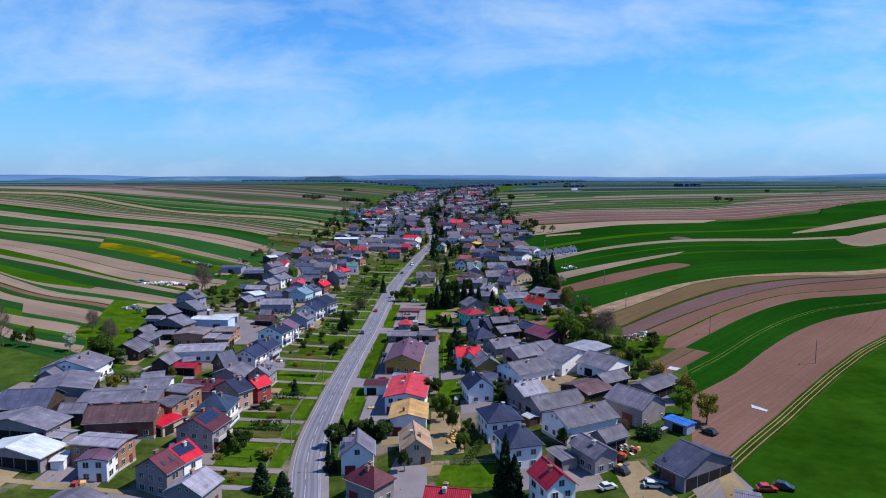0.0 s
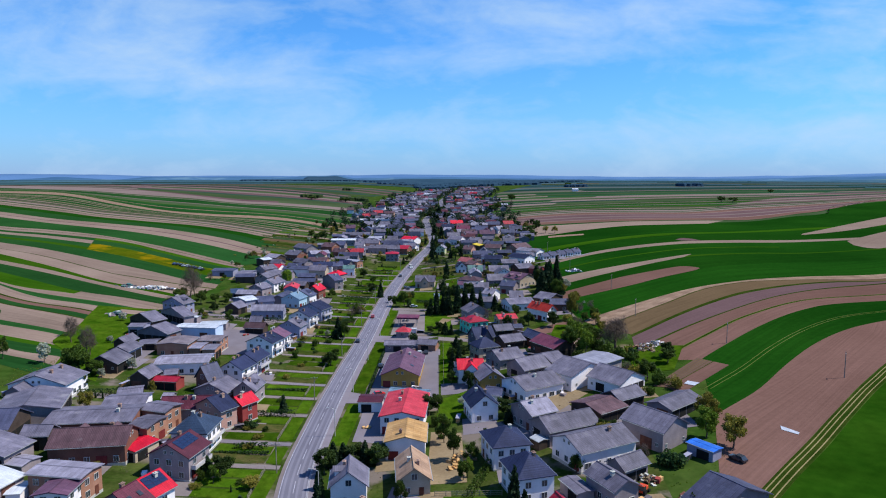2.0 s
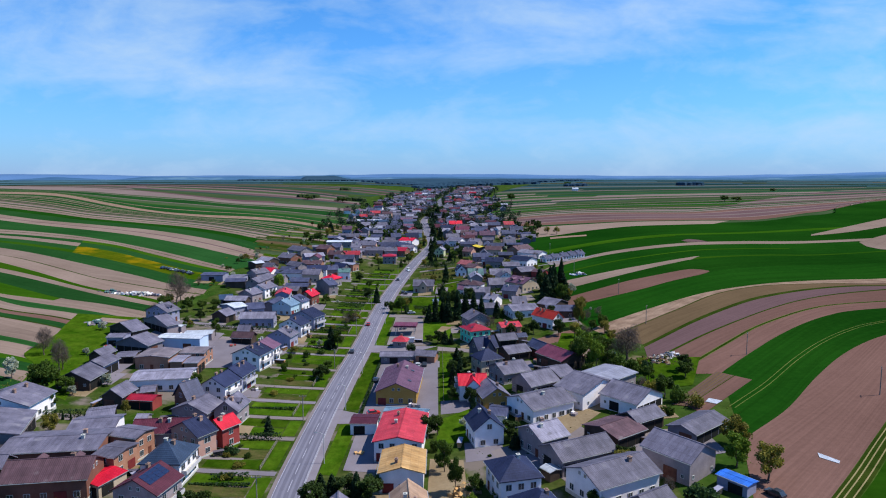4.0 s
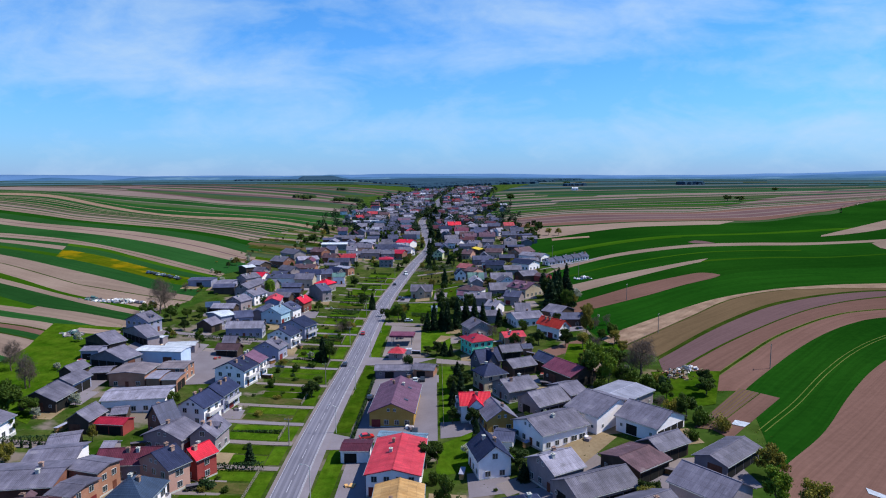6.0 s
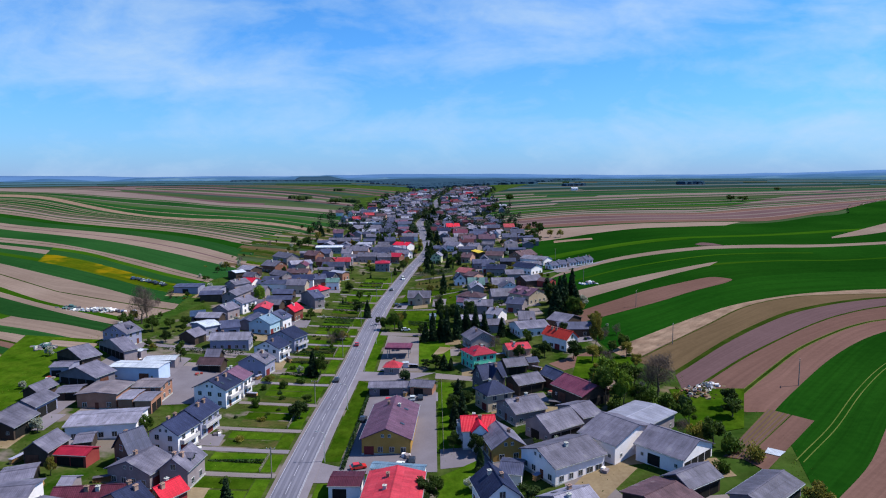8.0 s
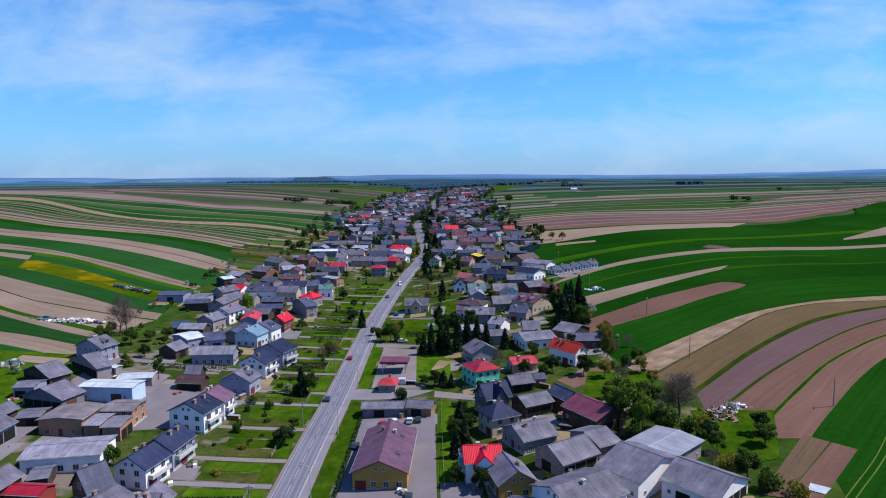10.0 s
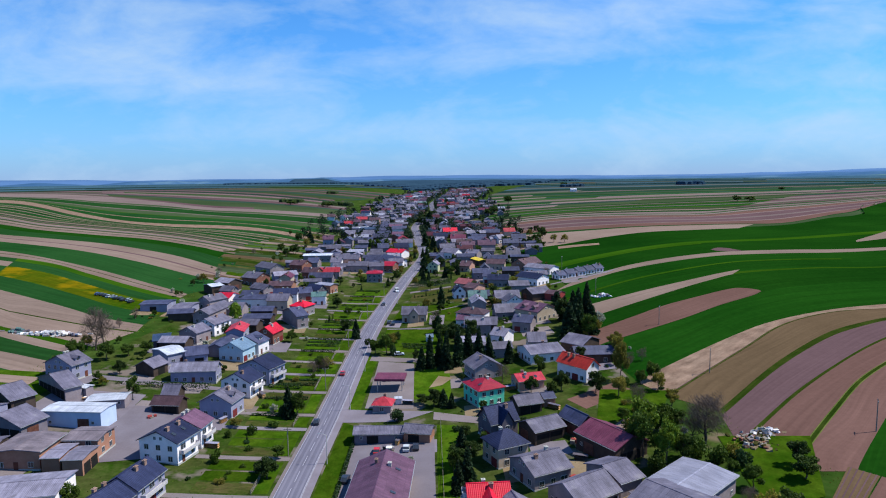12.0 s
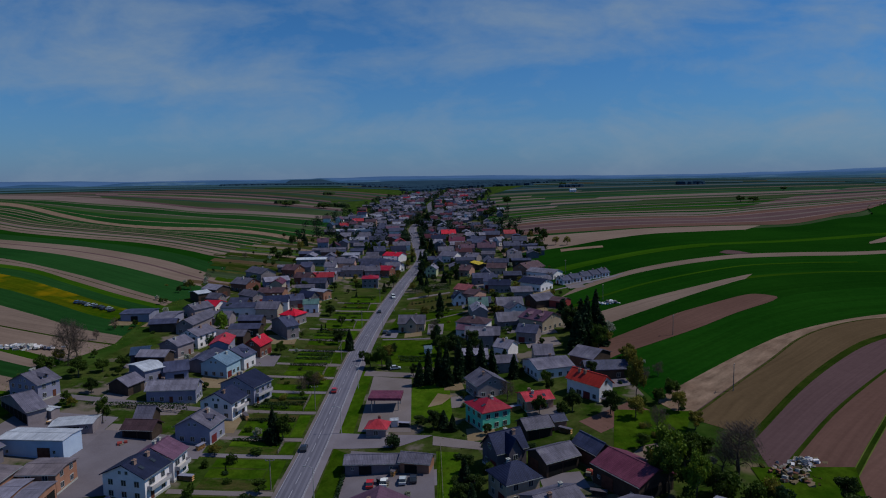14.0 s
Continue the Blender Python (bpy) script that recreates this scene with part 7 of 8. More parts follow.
# ---- tilled beds behind the eastern yards ----
patch("rough_meadow", "lawn", [(66, 226), (80, 229), (94, 258), (72, 262)], 0.17, "rough green grass at the field ends", "grass")
patch("rough_meadow", "lawn", [(44, 276), (64, 281), (73, 297), (52, 303)], 0.17, "rough green grass at the field ends", "grass")
patch("earth_bed", "soil_olive", [(67.4, 213.6), (71.2, 211.4), (96.1, 235.5), (92.4, 240.7)], 0.16, "tilled kitchen garden with rows", "garden")
patch("earth_bed", "soil", [(71.4, 211.2), (73.5, 205.0), (99.7, 230.6), (96.3, 235.3)], 0.15, "bare tilled garden plot", "garden")
for k in range(5):
    f = 0.1 + 0.2 * k
    a, b = (67.4 + 3.8 * f, 213.6 - 2.2 * f), (92.4 + 3.7 * f, 240.7 - 5.2 * f)
    ob = ribbon("plant_row", [(a[0] + (b[0] - a[0]) * q / 8, a[1] + (b[1] - a[1]) * q / 8) for q in range(9)], 0.32, "soil_mauve", 0.22)
    tagged(ob, "narrow green row of a kitchen garden", "garden row", "garden rows", "structure")
patch("plastic_sheet", "silver", [(77.6, 213.8), (80.0, 211.4), (82.6, 213.6), (79.8, 216.4)], 0.3, "white sheet lying beside a garden", "sheet")

# ---- gardens east of the road's bend ----
patch("lane", "gravel", [(-15.5, 479), (9.5, 488.5), (9.2, 492.0), (-16.0, 483.0)], 0.15, "pale lane between gardens", "lane")
patch("garden_path", "gravel", [(-6, 426.5), (15, 438), (14.8, 439.4), (-6.2, 428.0)], 0.15, "narrow pale garden path", "path")
patch("yard", "paving", [(-4, 404), (3, 402), (4, 420), (-3.5, 422)], 0.15, "pale yard beside a house", "yard")
patch("yard", "paving", [(-25, 404), (-18, 402), (-17, 415), (-23.5, 417)], 0.15, "parking place beside a house", "yard")
patch("garden_path", "paving", [(-24, 399.5), (3, 395.5), (3, 397.0), (-24, 401.0)], 0.15, "narrow pale garden path", "path")
for k in range(3):
    hedge(-13.5 + 0.6 * k, 497 + 5.2 * k, 9.5 + 0.6 * k, 502.5 + 5.2 * k, 1.7, 1.4)
fence(-15, 494, 9.5, 499.5, 1.2)
for k in range(10):
    tree("dark_bush" if k % 3 else "thuja", -12.5 + 2.2 * k, 466.5 + 0.75 * k, 0.42 + 0.06 * (k % 4))
hedge(26, 396, 44, 405, 1.5, 1.2)
hedge(24, 403, 40, 411, 1.2, 0.9)
nursery_rng = random.Random(52)
for _ in range(46):
    x, y = nursery_rng.uniform(-10, 20), nursery_rng.uniform(506, 620)
    if free(x, y, 0.5):
        tree(nursery_rng.choice(("dusk", "dark_bush", "dusk", "broad", "spruce", "thuja")), x, y, nursery_rng.uniform(0.5, 0.95))
for _ in range(26):
    x, y = nursery_rng.uniform(20, 52), nursery_rng.uniform(425, 480)
    if free(x, y, 0.5):
        tree(nursery_rng.choice(("bush", "dark_bush", "dusk", "olive", "blossom")), x, y, nursery_rng.uniform(0.4, 0.8))
for x, y, kind, size in ((-20, 373, "olive", 0.7), (-18, 377, "dusk", 0.6), (-1, 405, "bare", 0.7), (0.5, 402, "dusk", 0.55), (66, 376, "blossom", 1.2), (71, 377, "blossom", 1.3), (62, 380, "dusk", 1.3),
                         (60, 372, "dusk", 1.2), (58, 390, "dusk", 1.3), (66, 392, "bare", 1.0), (75, 630, "dusk", 0.9), (80, 634, "dusk", 1.0), (86, 632, "dusk", 0.8), (7, 366, "dusk", 1.2), (2, 372, "dusk", 1.0), (15, 372, "dusk", 1.1)):
    tree(kind, x, y, size)
for x, y, kind, size in ((3.5, 244, "spruce", 0.8), (6, 249, "spruce", 0.9), (4, 256, "dusk", 0.7), (7.5, 240, "dusk", 0.6), (2.5, 235, "bush", 0.9), (5.5, 262, "dark_bush", 1.0), (3, 268, "bush", 0.8),
                         (6.5, 272, "dusk", 0.6), (4.5, 280, "dark_bush", 0.9), (2.8, 229, "dusk", 0.6), (-30, 371, "dusk", 0.5), (8.5, 225, "dusk", 0.7), (9, 216, "spruce", 0.6), (30, 305, "dusk", 0.7),
                         (22, 318, "bare", 0.7), (40, 305, "dusk", 0.8), (36, 284, "bush", 0.9), (50, 300, "dusk", 0.9), (56, 296, "olive", 0.8), (52, 330, "dusk", 0.8), (24, 283, "dark_bush", 0.9)):
    tree(kind, x, y, size)
hedge(-15.5, 371, -2, 369, 1.0, 0.8)
hedge(-15.0, 367, -2, 365, 1.0, 0.8)
house(-3.6, 376, 10, 3.4, 3.0, 2.4, 3.6, "steel", "white", "shed")
house(-13.6, 305.5, 4, 2.6, 2.4, 2.4, 2.6, "silver", "white", "shed")
field(smooth_line([(101, 619), (118, 622), (136, 624)], 8), smooth_line([(99, 606), (117, 611), (134, 614)], 8), "stubble", 0.2)
field(smooth_line([(201, 560), (210, 568), (216, 562)], 8), smooth_line([(203, 553), (210, 550), (219, 548)], 8), "soil_mauve", 0.2)


def gas_tank(x, y):
    """A lying white tank with domed ends on two saddles."""
    root = stand("gas_tank", x, y)
    ends = [(-1.7, 0.15), (-1.6, 0.42), (-1.35, 0.6), (1.35, 0.6), (1.6, 0.42), (1.7, 0.15)]
    v, f = tube([Vector((0, q, 1.05)) for q, _ in ends], [r for _, r in ends], 16)
    f += [tuple(range(15, -1, -1)), tuple(range(80, 96))]
    hang("tank", data_mesh("tank", v, f, "frame", True), root)
    for k in (-1.0, 1.0):
        hang("saddle", boxes_mesh("saddle", [(-0.5, k - 0.15, -0.2, 0.5, k + 0.15, 0.62)], "concrete"), root)
    return tagged(root, "white gas tank lying on concrete saddles", "gas tank", "gas tanks")


gas_tank(-19.2, 329)
gas_tank(-17.4, 329)
heap(88, 432.5, 9, 4, 40, ["white", "greywall", "silver"], "heap of white sheets and scrap on a field", 21, 0.7)

# ---- clutter in the yards ----


def woodpile(x, y, turn, length, seed):
    """Split logs stacked in rows under a sheet."""
    rng = random.Random(seed)
    root = stand("woodpile", x, y, turn)
    parts = []
    for r in range(5):
        for k in range(int(length / 0.3)):
            c = Vector((-length / 2 + 0.3 * k + 0.15 * (r % 2), 0, 0.15 + 0.26 * r))
            parts.append(tube([c + Vector((0, -0.5 + rng.gauss(0, 0.05), 0)), c + Vector((0, 0.5, 0))], [0.14, 0.14], 6))
    v, f = merge(parts)
    tagged(hang("timber", data_mesh("timber", v, f, "timber" if seed % 2 else "pole"), root), kind="stuff")
    hang("cover", boxes_mesh("cover", [(-length / 2 - 0.1, -0.65, 1.42, length / 2 + 0.1, 0.65, 1.48)], rng.choice(("grey", "darkwall", "bluegrey"))), root)
    return tagged(root, "stack of split firewood under a cover", "woodpile", "woodpiles")


def crate_stack(x, y, turn, seed):
    rng = random.Random(seed)
    root = stand("crate_stack", x, y, turn)
    for k in range(rng.randint(2, 4)):
        cx, cy = rng.uniform(-1.2, 1.2), rng.uniform(-1.0, 1.0)
        w, h = rng.uniform(0.5, 0.9), rng.uniform(0.5, 1.1)
        slats = [(-w, -w * 0.7, -0.05, w, w * 0.7, h)]
        hang("crate", boxes_mesh("crate", slats, rng.choice(("timber", "pole", "greywall", "white", "darkwall", "redwall"))), root, pose(cx, cy, 0, 0, 0, rng.uniform(0, 90)))
    return tagged(root, "loose crates and boxes standing in a yard", "crates", "crate stacks")


clutter_rng = random.Random(63)
for ob, L, W, he, hr in list(HOUSES):
    if ob.location.y > 330 or clutter_rng.random() < 0.45:
        continue
    a = math.radians(clutter_rng.choice((200, 250, 290, 340)))
    d = max(L, W) / 2 + 1.8
    x, y = ob.location.x + math.cos(a) * d, ob.location.y + math.sin(a) * d
    if abs(x - road_x(max(y, 70))) < 14 or not all((x - o.location.x) ** 2 + (y - o.location.y) ** 2 > (min(l, w) / 2 + 1.2) ** 2 for o, l, w, _, _ in HOUSES):
        continue
    if clutter_rng.random() < 0.5:
        woodpile(x, y, clutter_rng.uniform(0, 180), clutter_rng.uniform(2.5, 5.0), clutter_rng.randint(0, 99))
    else:
        crate_stack(x, y, clutter_rng.uniform(0, 90), clutter_rng.randint(0, 99))



def tufts(name, spots, mat, label, seed):
    """Rough grass and weeds: small upright blades and clumps, too many to count."""
    rng = random.Random(seed)
    v, f = [], []
    for x, y, s in spots:
        z = terrain(x, y) + 0.05
        for _ in range(3):
            s *= 0.8
            q = rng.uniform(0, math.pi)
            dx, dy = math.cos(q) * s * 0.7, math.sin(q) * s * 0.7
            ox, oy = x + rng.gauss(0, s * 0.6), y + rng.gauss(0, s * 0.6)
            h = s * rng.uniform(0.5, 1.2)
            lx, ly = rng.gauss(0, 0.5) * s, rng.gauss(0, 0.5) * s
            n = len(v)
            v += [(ox - dx, oy - dy, z - 0.1), (ox + dx, oy + dy, z - 0.1), (ox + dx * 0.6 + lx, oy + dy * 0.6 + ly, z + h), (ox - dx * 0.6 + lx, oy - dy * 0.6 + ly, z + h)]
            f.append((n, n + 1, n + 2, n + 3))
    return tagged(mesh_object(name, v, f, [M[mat]]), label, "grass", kind="stuff")


weed_rng = random.Random(88)
EAST_EDGE = smooth_line([(62, 150), (70, 172), (77, 190), (84, 215), (88, 233), (80, 248), (77, 262), (80, 280), (72, 292), (68, 310), (64, 348), (64, 370), (68, 400), (68, 450)], 80)
WEST_EDGE = smooth_line([(-130, 205), (-140, 228), (-136, 250), (-140, 278), (-140, 314), (-142, 345), (-135, 392), (-140, 448), (-122, 515), (-120, 600)], 80)


def edge_spots(line, count, spread, lo, hi):
    out = []
    for _ in range(count):
        x, y = weed_rng.choice(line)
        out.append((x + weed_rng.gauss(0, spread), y + weed_rng.gauss(0, 3.0), weed_rng.uniform(lo, hi)))
    return out


def yard_spots(count, lo, hi):
    out = []
    while len(out) < count:
        y = weed_rng.uniform(115, 480)
        off = weed_rng.choice((-1, 1)) * weed_rng.uniform(9, 92)
        x = road_x(y) + off
        if (-31 < x < 0 and 178 < y < 356) or (-126 < x < -66 and 256 < y < 296) or (-115 < x < -60 and 314 < y < 331):
            continue
        if all((x - a) ** 2 + (y - b) ** 2 > 30 for a, b, _ in taken):
            out.append((x, y, weed_rng.uniform(lo, hi)))
    return out


tufts("rough_grass", edge_spots(EAST_EDGE, 600, 1.0, 0.10, 0.22) + edge_spots(WEST_EDGE, 1100, 3.0, 0.14, 0.34) + yard_spots(1500, 0.14, 0.36), "leaf_bright", "rough green grass at the field ends", 1)
tufts("dry_weeds", edge_spots(EAST_EDGE, 150, 0.8, 0.10, 0.20) + edge_spots(WEST_EDGE, 500, 3.0, 0.15, 0.35) + yard_spots(300, 0.12, 0.28), "leaf_olive", "dry olive weeds at the field ends", 2)
tufts("garden_plants", yard_spots(700, 0.15, 0.34), "leaf", "dark green garden plants in beds", 3)


def tractor(x, y, turn, paint):
    """A small farm tractor: hood, cab, roof, two large and two small wheels."""
    root = stand("tractor", x, y, turn)
    hang("hood", boxes_mesh("hood", [(0.2, -0.4, 0.7, 1.8, 0.4, 1.35), (-1.2, -0.45, 0.6, 0.2, 0.45, 1.1)], paint), root)
    hang("cab", boxes_mesh("cab", [(-1.1, -0.6, 1.1, 0.1, 0.6, 2.1)], "glass"), root)
    hang("roof", boxes_mesh("roof", [(-1.2, -0.7, 2.1, 0.2, 0.7, 2.22)], paint), root)
    for sx, r in ((-0.8, 0.75), (1.35, 0.45)):
        for sy in (-1, 1):
            v, f = tube([Vector((sx, sy * 0.75 - 0.18, r)), Vector((sx, sy * 0.75 + 0.18, r))], [r, r], 14)
            f += [tuple(range(13, -1, -1)), tuple(range(14, 28))]
            hang("wheel", data_mesh("wheel", v, f, "dark"), root)
    return tagged(root, "small orange tractor standing in a farmyard", "tractor", "tractors")


# ---- vehicles ----
car(-21.5, 408, 88, "car_dark", "dark car parked beside a house")
car(-23.5, 411, 80, "car_dark", "dark car parked beside a house")
tractor(43.3, 146.6, 50, "orange")
car(-17.6, 269.5, 92, "car_red", "small red car parked before a hall")
car(-14.2, 269.8, 88, "car_white", "white car parked before a hall")
car(-9.6, 270.0, 90, "car_silver", "silver car parked before a hall")
car(-7.0, 270.4, 90, "car_dark", "black car parked before a hall")
car(-24, 254, 84, "car_dark", "dark car parked beside a hall")
car(-37.9, 291.6, 94, "car_dark", "dark car driving along the road")
car(-36.2, 336.9, 92, "car_red", "red car driving along the road")
car(-24.0, 486.9, -78, "car_white", "white van driving along the road", True)
car(-29.5, 452, 98, "car_dark", "dark car driving along the road")
car(36.5, 133.5, 20, "car_silver", "silver car parked in a farmyard")
car(46.3, 132.8, -10, "car_silver", "silver car parked in a farmyard")
car(41.5, 140.8, 120, "car_dark", "dark car parked in a farmyard")
car(69.0, 128.4, -5, "car_red", "red car parked at a field edge")
car(72.8, 128.8, -30, "car_dark", "black car parked at a field edge")
car(69.5, 159, 120, "car_dark", "dark car parked beside a blue-roofed shed")
car(30, 152, 100, "car_dark", "dark car parked beside a house")
car(-16, 358.5, 10, "car_silver", "silver car parked beside the lane")
car(-21.5, 221.5, 20, "car_red", "red car parked in front of a hall")
car(-11.0, 221.0, 80, "car_white", "white car parked in front of a hall")
car(-8.0, 223.5, 90, "car_dark", "dark car parked beside a hall")
park_rng = random.Random(4)
for k in range(10):
    car(-184 + 2.7 * k, 448 - 1.6 * k + park_rng.uniform(-1, 1), 80 + park_rng.uniform(-12, 12), park_rng.choice(("car_dark", "car_dark", "car_silver", "car_blue", "car_red", "car_dark")), "old car standing in a row on grass")

# ---- poles ----
for x, y in ((128, 212), (111, 258), (91, 310), (96, 372), (86, 440), (84, 520)):
    power_pole(x, y, 8.5, 60)
for y in range(150, 620, 38):
    street_lamp(road_x(y) + 6.2, y, -1)
for y in range(165, 520, 52):
    power_pole(road_x(y) - 5.2, y, 8.0, 0)

# ---- trees and shrubs: kind, x, y, height, width ----
tree("spruce", 13.8, 134.5, 1.42, 1.05)
tree("spruce", 15.7, 133.0, 1.00, 1.01)
tree("dusk", -29.4, 164.9, 0.81, 0.86)
tree("spruce", -27.8, 168.6, 0.69, 0.85)
tree("spruce", -25.5, 170.0, 0.60, 0.85)
tree("dusk", -22.8, 170.5, 0.63, 0.89)
tree("spruce", -19.9, 169.5, 0.66, 0.93)
tree("dusk", -16.9, 169.2, 0.66, 0.97)
tree("spruce", -27.9, 150.4, 0.63, 0.68)
tree("spruce", -29.2, 156.9, 0.54, 0.63)
tree("broad", -9.5, 148.8, 0.69, 0.45)
tree("broad", 0.2, 180.3, 1.02, 0.63)
tree("broad", 2.6, 169.5, 0.96, 0.59)
tree("broad", 4.6, 158.1, 0.57, 0.48)
tree("bush", -2.4, 192.5, 1.78, 0.89)
tree("bright", 5.7, 159.7, 0.58, 0.39)
tree("dusk", 18.3, 196.2, 0.66, 0.93)
tree("spruce", 18.7, 191.0, 0.44, 0.76)
tree("broad", -1.6, 202.9, 0.73, 0.61)
tree("dusk", -4.4, 200.7, 0.78, 0.85)
tree("olive", 72.5, 184.0, 0.95, 0.95)
tree("bright", 67.7, 172.6, 1.0, 0.9)
tree("olive", 71.5, 165.7, 1.06, 0.95)
tree("dark_bush", 54.0, 159.0, 2.21, 2.23)
tree("bush", 49.2, 136.1, 2.67, 1.08)
tree("bare", 48.2, 161.7, 0.50, 0.35)
tree("bright", 51.0, 258.7, 1.57, 1.24)
tree("broad", 56.4, 262.0, 1.19, 1.02)
tree("bare", 68.5, 260.8, 1.31, 1.40)
tree("bare", 64.3, 260.0, 0.90, 0.90)
tree("broad", 62.0, 265.4, 0.89, 0.91)
tree("broad", 67.8, 220.2, 0.81, 0.91)
tree("bush", 70.2, 215.0, 2.46, 1.77)
tree("broad", 80.4, 236.9, 0.65, 0.92)
tree("scrub", 66.5, 226.2, 1.69, 1.41)
tree("bush", 60.1, 213.8, 1.47, 1.18)
tree("dusk", 82.2, 243.0, 0.75, 0.75)
tree("bush", 63.8, 206.7, 1.42, 1.33)
tree("scrub", 73.8, 211.0, 1.76, 1.32)
tree("spruce", -42.2, 140.6, 0.70, 1.07)
tree("spruce", -36.6, 137.7, 0.62, 1.05)
tree("thuja", -49.4, 205.1, 1.21, 1.79)
tree("dark_bush", -55.7, 192.5, 1.38, 1.61)
tree("broad", -54.4, 158.4, 0.57, 0.44)
tree("dusk", -54.0, 162.0, 0.60, 0.85)
tree("spruce", -57.5, 163.3, 0.46, 0.74)
tree("olive", -45.2, 157.1, 0.36, 0.70)
tree("bush", -57.7, 159.7, 1.49, 0.82)
tree("bush", -54.0, 169.4, 0.79, 0.86)
tree("dusk", -43.7, 255.7, 0.68, 0.84)
tree("broad", -43.7, 267.3, 0.49, 0.55)
tree("broad", -123.4, 223.8, 1.25, 1.44)
tree("blossom", -142.7, 236.9, 1.43, 1.01)
tree("broad", -159.1, 239.1, 0.97, 0.55)
tree("bare", -170.1, 239.3, 1.71, 0.92)
tree("bare", -133.3, 249.2, 0.98, 0.81)
tree("bare", -149.0, 264.2, 1.03, 0.86)
tree("broad", -165.4, 240.3, 0.78, 0.66)
tree("blossom", -110.8, 235.7, 0.81, 0.77)
tree("bare", -136.3, 352.9, 1.89, 1.34)
tree("broad", -136.0, 338.3, 1.02, 1.00)
tree("broad", -135.2, 324.9, 0.82, 0.88)
tree("broad", -126.3, 341.2, 0.86, 1.00)
tree("bright", -95.4, 400.5, 1.29, 0.86)
tree("broad", -124.6, 224.1, 1.28, 1.23)
tree("bare", -133.6, 248.0, 1.24, 0.86)
tree("bare", -154.2, 273.5, 0.89, 0.74)
tree("broad", -119.3, 227.3, 0.65, 0.84)
tree("olive", -93.3, 212.6, 0.60, 0.37)
tree("olive", -113.7, 239.5, 0.40, 0.47)
tree("bare", -137.1, 360.5, 1.55, 1.25)
tree("spruce", -47.3, 295.7, 1.04, 1.00)
tree("broad", -44.5, 295.9, 0.97, 0.72)
tree("dark_bush", -49.0, 297.2, 2.17, 1.34)
tree("broad", -45.9, 340.7, 0.74, 0.62)
tree("olive", -43.6, 345.2, 0.47, 0.86)
tree("bare", -47.1, 335.8, 0.68, 0.64)
tree("bare", -43.9, 340.8, 0.60, 0.66)
tree("broad", -44.9, 256.4, 0.59, 0.40)
tree("dark_bush", -46.6, 259.1, 1.89, 1.07)
tree("broad", -45.7, 424.5, 0.63, 0.71)
tree("dusk", -43.0, 394.6, 0.81, 0.79)
tree("spruce", -36.9, 386.0, 0.94, 0.94)
tree("bush", -50.1, 288.4, 1.21, 1.21)
tree("bush", -54.8, 282.4, 1.56, 1.02)
tree("olive", -61.0, 287.4, 0.36, 0.57)
tree("bush", -59.1, 264.0, 1.75, 0.91)
tree("blossom", -52.9, 299.4, 0.52, 0.61)
tree("bush", -61.0, 280.1, 1.16, 0.77)
tree("dark_bush", -13.0, 290.3, 2.28, 1.49)
tree("dark_bush", -19.1, 360.4, 2.51, 1.37)
tree("broad", -21.4, 360.9, 1.06, 0.96)
tree("broad", -26.0, 361.6, 0.76, 0.74)
tree("broad", -99.4, 304.5, 0.97, 0.61)
tree("broad", -115.6, 351.5, 0.60, 0.81)
tree("broad", -121.0, 347.3, 0.59, 0.80)
tree("bright", -98.8, 409.3, 1.04, 0.70)
tree("broad", -87.8, 387.4, 0.55, 0.93)
tree("dark_bush", -97.1, 385.7, 2.74, 2.24)
tree("spruce", -3.3, 340.1, 1.31, 1.00)
tree("spruce", 0.5, 342.3, 1.26, 1.06)
tree("spruce", 2.9, 336.7, 1.48, 1.12)
tree("spruce", 7.6, 340.4, 1.53, 1.17)
tree("spruce", 11.7, 345.8, 1.39, 1.17)
tree("spruce", 15.6, 341.4, 1.43, 1.01)
tree("spruce", 19.6, 343.6, 1.06, 0.98)
tree("spruce", 24.8, 348.8, 0.76, 1.05)
tree("spruce", 26.8, 338.4, 0.87, 0.96)
tree("spruce", -6.4, 339.0, 0.89, 1.01)
tree("dusk", -1.8, 300.6, 0.72, 0.80)
tree("spruce", 1.1, 300.8, 0.57, 0.84)
tree("spruce", 3.7, 298.5, 0.51, 0.65)
tree("dusk", -5.9, 303.7, 0.42, 0.63)
tree("spruce", 5.1, 259.6, 0.96, 1.04)
tree("dusk", 7.1, 259.2, 0.71, 0.77)
tree("broad", 2.8, 254.9, 0.71, 0.43)
tree("broad", -0.8, 387.8, 0.83, 0.56)
tree("spruce", 0.4, 387.4, 0.88, 0.95)
tree("spruce", 65.3, 375.9, 2.04, 1.69)
tree("spruce", 60.0, 368.9, 1.99, 1.77)
tree("spruce", 55.0, 362.2, 1.60, 1.85)
tree("spruce", 65.5, 367.3, 1.28, 1.51)
tree("spruce", 59.7, 377.6, 1.69, 1.44)
tree("spruce", 58.5, 407.7, 1.07, 1.45)
tree("spruce", 59.1, 391.9, 1.15, 1.37)
tree("broad", 62.4, 360.1, 1.26, 1.02)
tree("olive", 67.6, 366.7, 0.77, 0.66)
tree("olive", 60.8, 309.6, 1.62, 0.78)
tree("olive", 66.1, 331.0, 1.12, 0.72)
tree("bare", 58.0, 283.7, 0.88, 0.74)
tree("bush", 60.7, 304.6, 1.77, 1.15)
tree("broad", 49.8, 253.8, 1.40, 1.16)
tree("bright", 53.8, 248.9, 1.35, 0.91)
tree("olive", 48.2, 257.0, 1.05, 0.74)
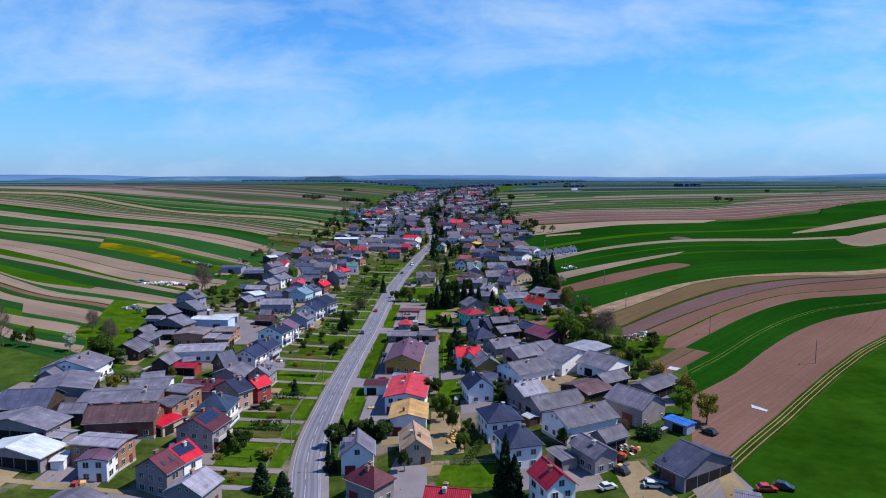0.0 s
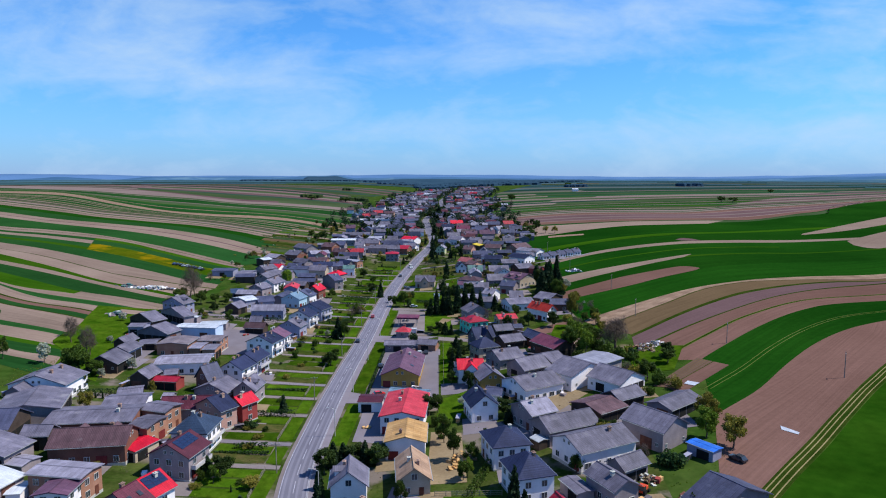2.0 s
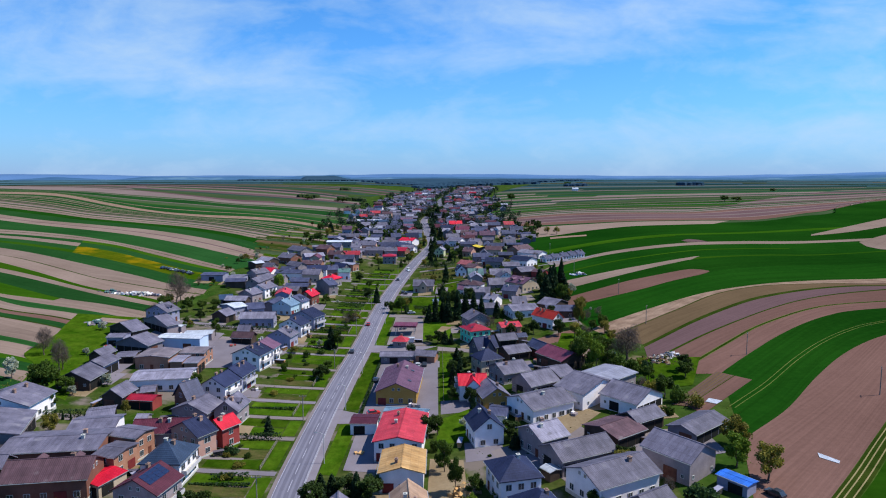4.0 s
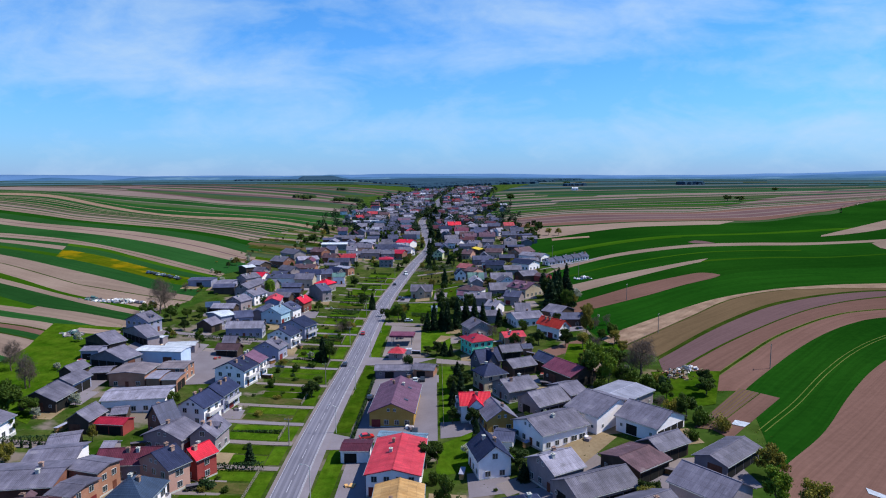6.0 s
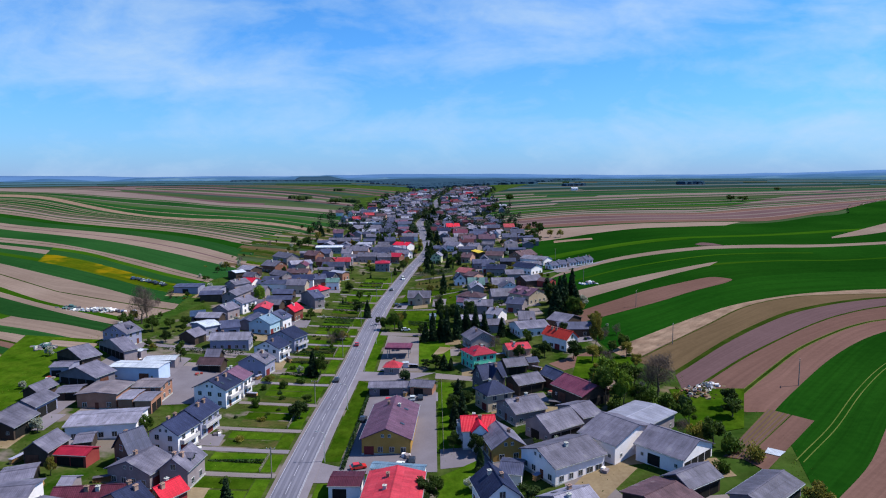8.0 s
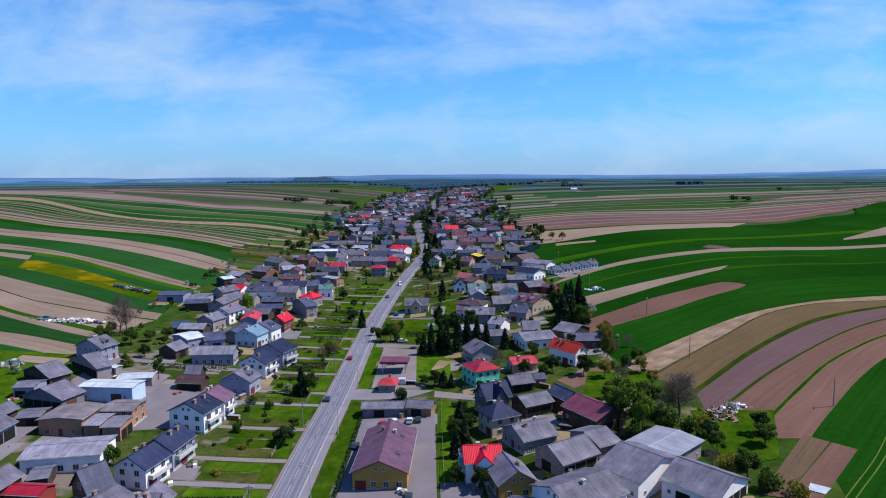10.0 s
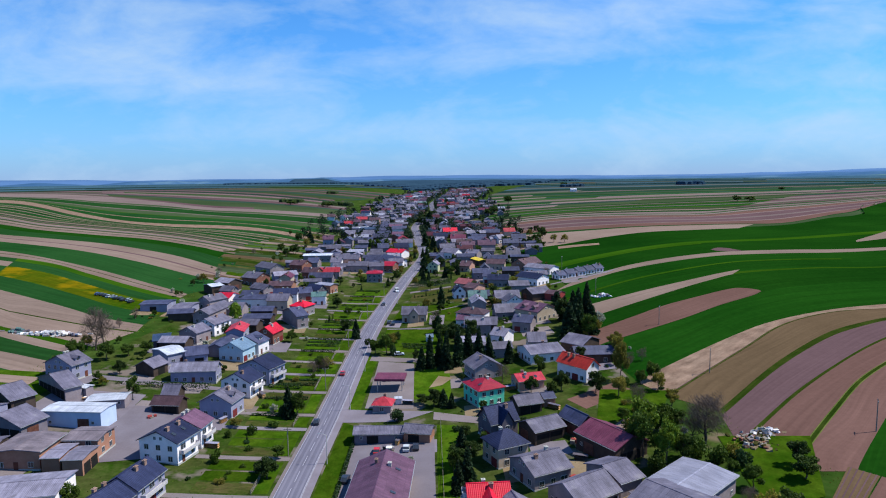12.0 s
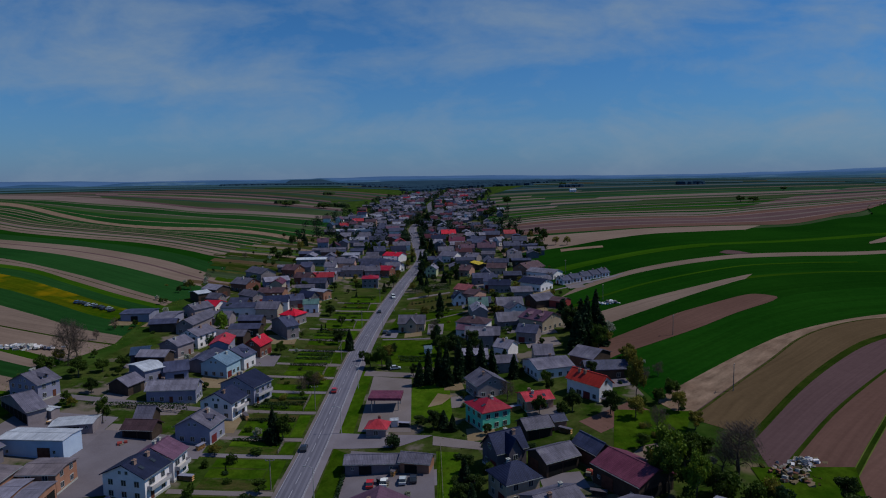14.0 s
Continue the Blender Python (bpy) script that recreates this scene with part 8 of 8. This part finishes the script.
tree("bare", 67.0, 258.0, 1.43, 1.29)
tree("broad", 57.9, 249.5, 0.86, 0.80)
tree("bush", 60.9, 251.7, 2.61, 1.96)
tree("dark_bush", 70.3, 244.6, 2.42, 1.51)
tree("bush", 65.7, 248.1, 2.23, 1.59)
tree("bush", 50.6, 245.5, 2.50, 1.56)
tree("scrub", 70.5, 250.0, 1.47, 1.17)
tree("broad", 51.7, 276.5, 0.51, 0.57)
tree("broad", 35.9, 300.8, 0.58, 0.56)
tree("broad", 36.1, 321.1, 0.64, 0.48)
tree("broad", 36.6, 329.5, 0.55, 0.60)
tree("bright", 24.8, 348.8, 0.53, 0.62)
tree("broad", -25.4, 517.5, 1.01, 0.91)
tree("broad", 37.7, 491.7, 0.76, 1.29)
tree("broad", 22.7, 473.5, 0.73, 1.06)
tree("spruce", 2.6, 445.9, 1.06, 0.98)
tree("broad", -3.5, 484.3, 0.75, 0.76)
tree("spruce", -114.7, 689.4, 1.23, 1.50)
tree("broad", -172.5, 1146.6, 0.91, 3.83)
tree("broad", -238.1, 1167.9, 0.81, 3.12)
tree("broad", 437.7, 1010.4, 1.10, 2.03)
tree("broad", 454.7, 1008.3, 1.00, 2.47)
tree("broad", 682.2, 1335.6, 0.92, 2.08)
tree("broad", 704.5, 1905.3, 1.13, 2.96)
tree("broad", 729.4, 1904.0, 1.13, 2.96)
tree("broad", 387.4, 1971.9, 1.17, 3.50)
tree("broad", 419.4, 1957.5, 0.97, 3.48)
tree("broad", -55.7, 662.0, 1.32, 0.89)
tree("broad", -50.0, 664.7, 1.32, 0.89)
tree("broad", -43.0, 667.5, 1.33, 0.90)
tree("spruce", -8.5, 688.2, 1.36, 1.66)
tree("spruce", -6.2, 779.0, 1.53, 1.88)
tree("spruce", -1.1, 658.3, 1.30, 1.59)
tree("spruce", 3.0, 809.5, 1.59, 1.95)
tree("spruce", -6.3, 594.4, 1.17, 1.44)
tree("spruce", -7.9, 557.8, 1.10, 1.35)
tree("spruce", -4.7, 900.9, 1.77, 2.17)
for x, y, k in ((-19, 898, 1.1), (-13, 905, 1.3), (-17, 915, 1.2), (-9, 912, 1.4), (-14, 930, 1.2), (-6, 940, 1.3), (-27, 905, 1.0), (-10, 960, 1.3), (-3, 985, 1.2), (2, 1010, 1.1)):
    tree("dusk", x, y, k, 1.3)
tree("spruce", -10.2, 818.4, 1.61, 1.98)
tree("broad", 57.3, 526.5, 0.74, 1.06)
tree("broad", 77.5, 591.7, 0.83, 1.19)
tree("broad", 85.3, 609.9, 0.85, 1.23)
tree("broad", 68.2, 538.4, 0.75, 1.09)
tree("broad", 72.1, 725.5, 1.01, 1.46)
tree("broad", 78.2, 721.8, 1.00, 1.45)
tree("broad", 72.1, 938.2, 1.30, 1.88)
tree("broad", 82.7, 964.3, 1.34, 1.94)
tree("broad", 124.4, 1153.2, 1.60, 2.31)
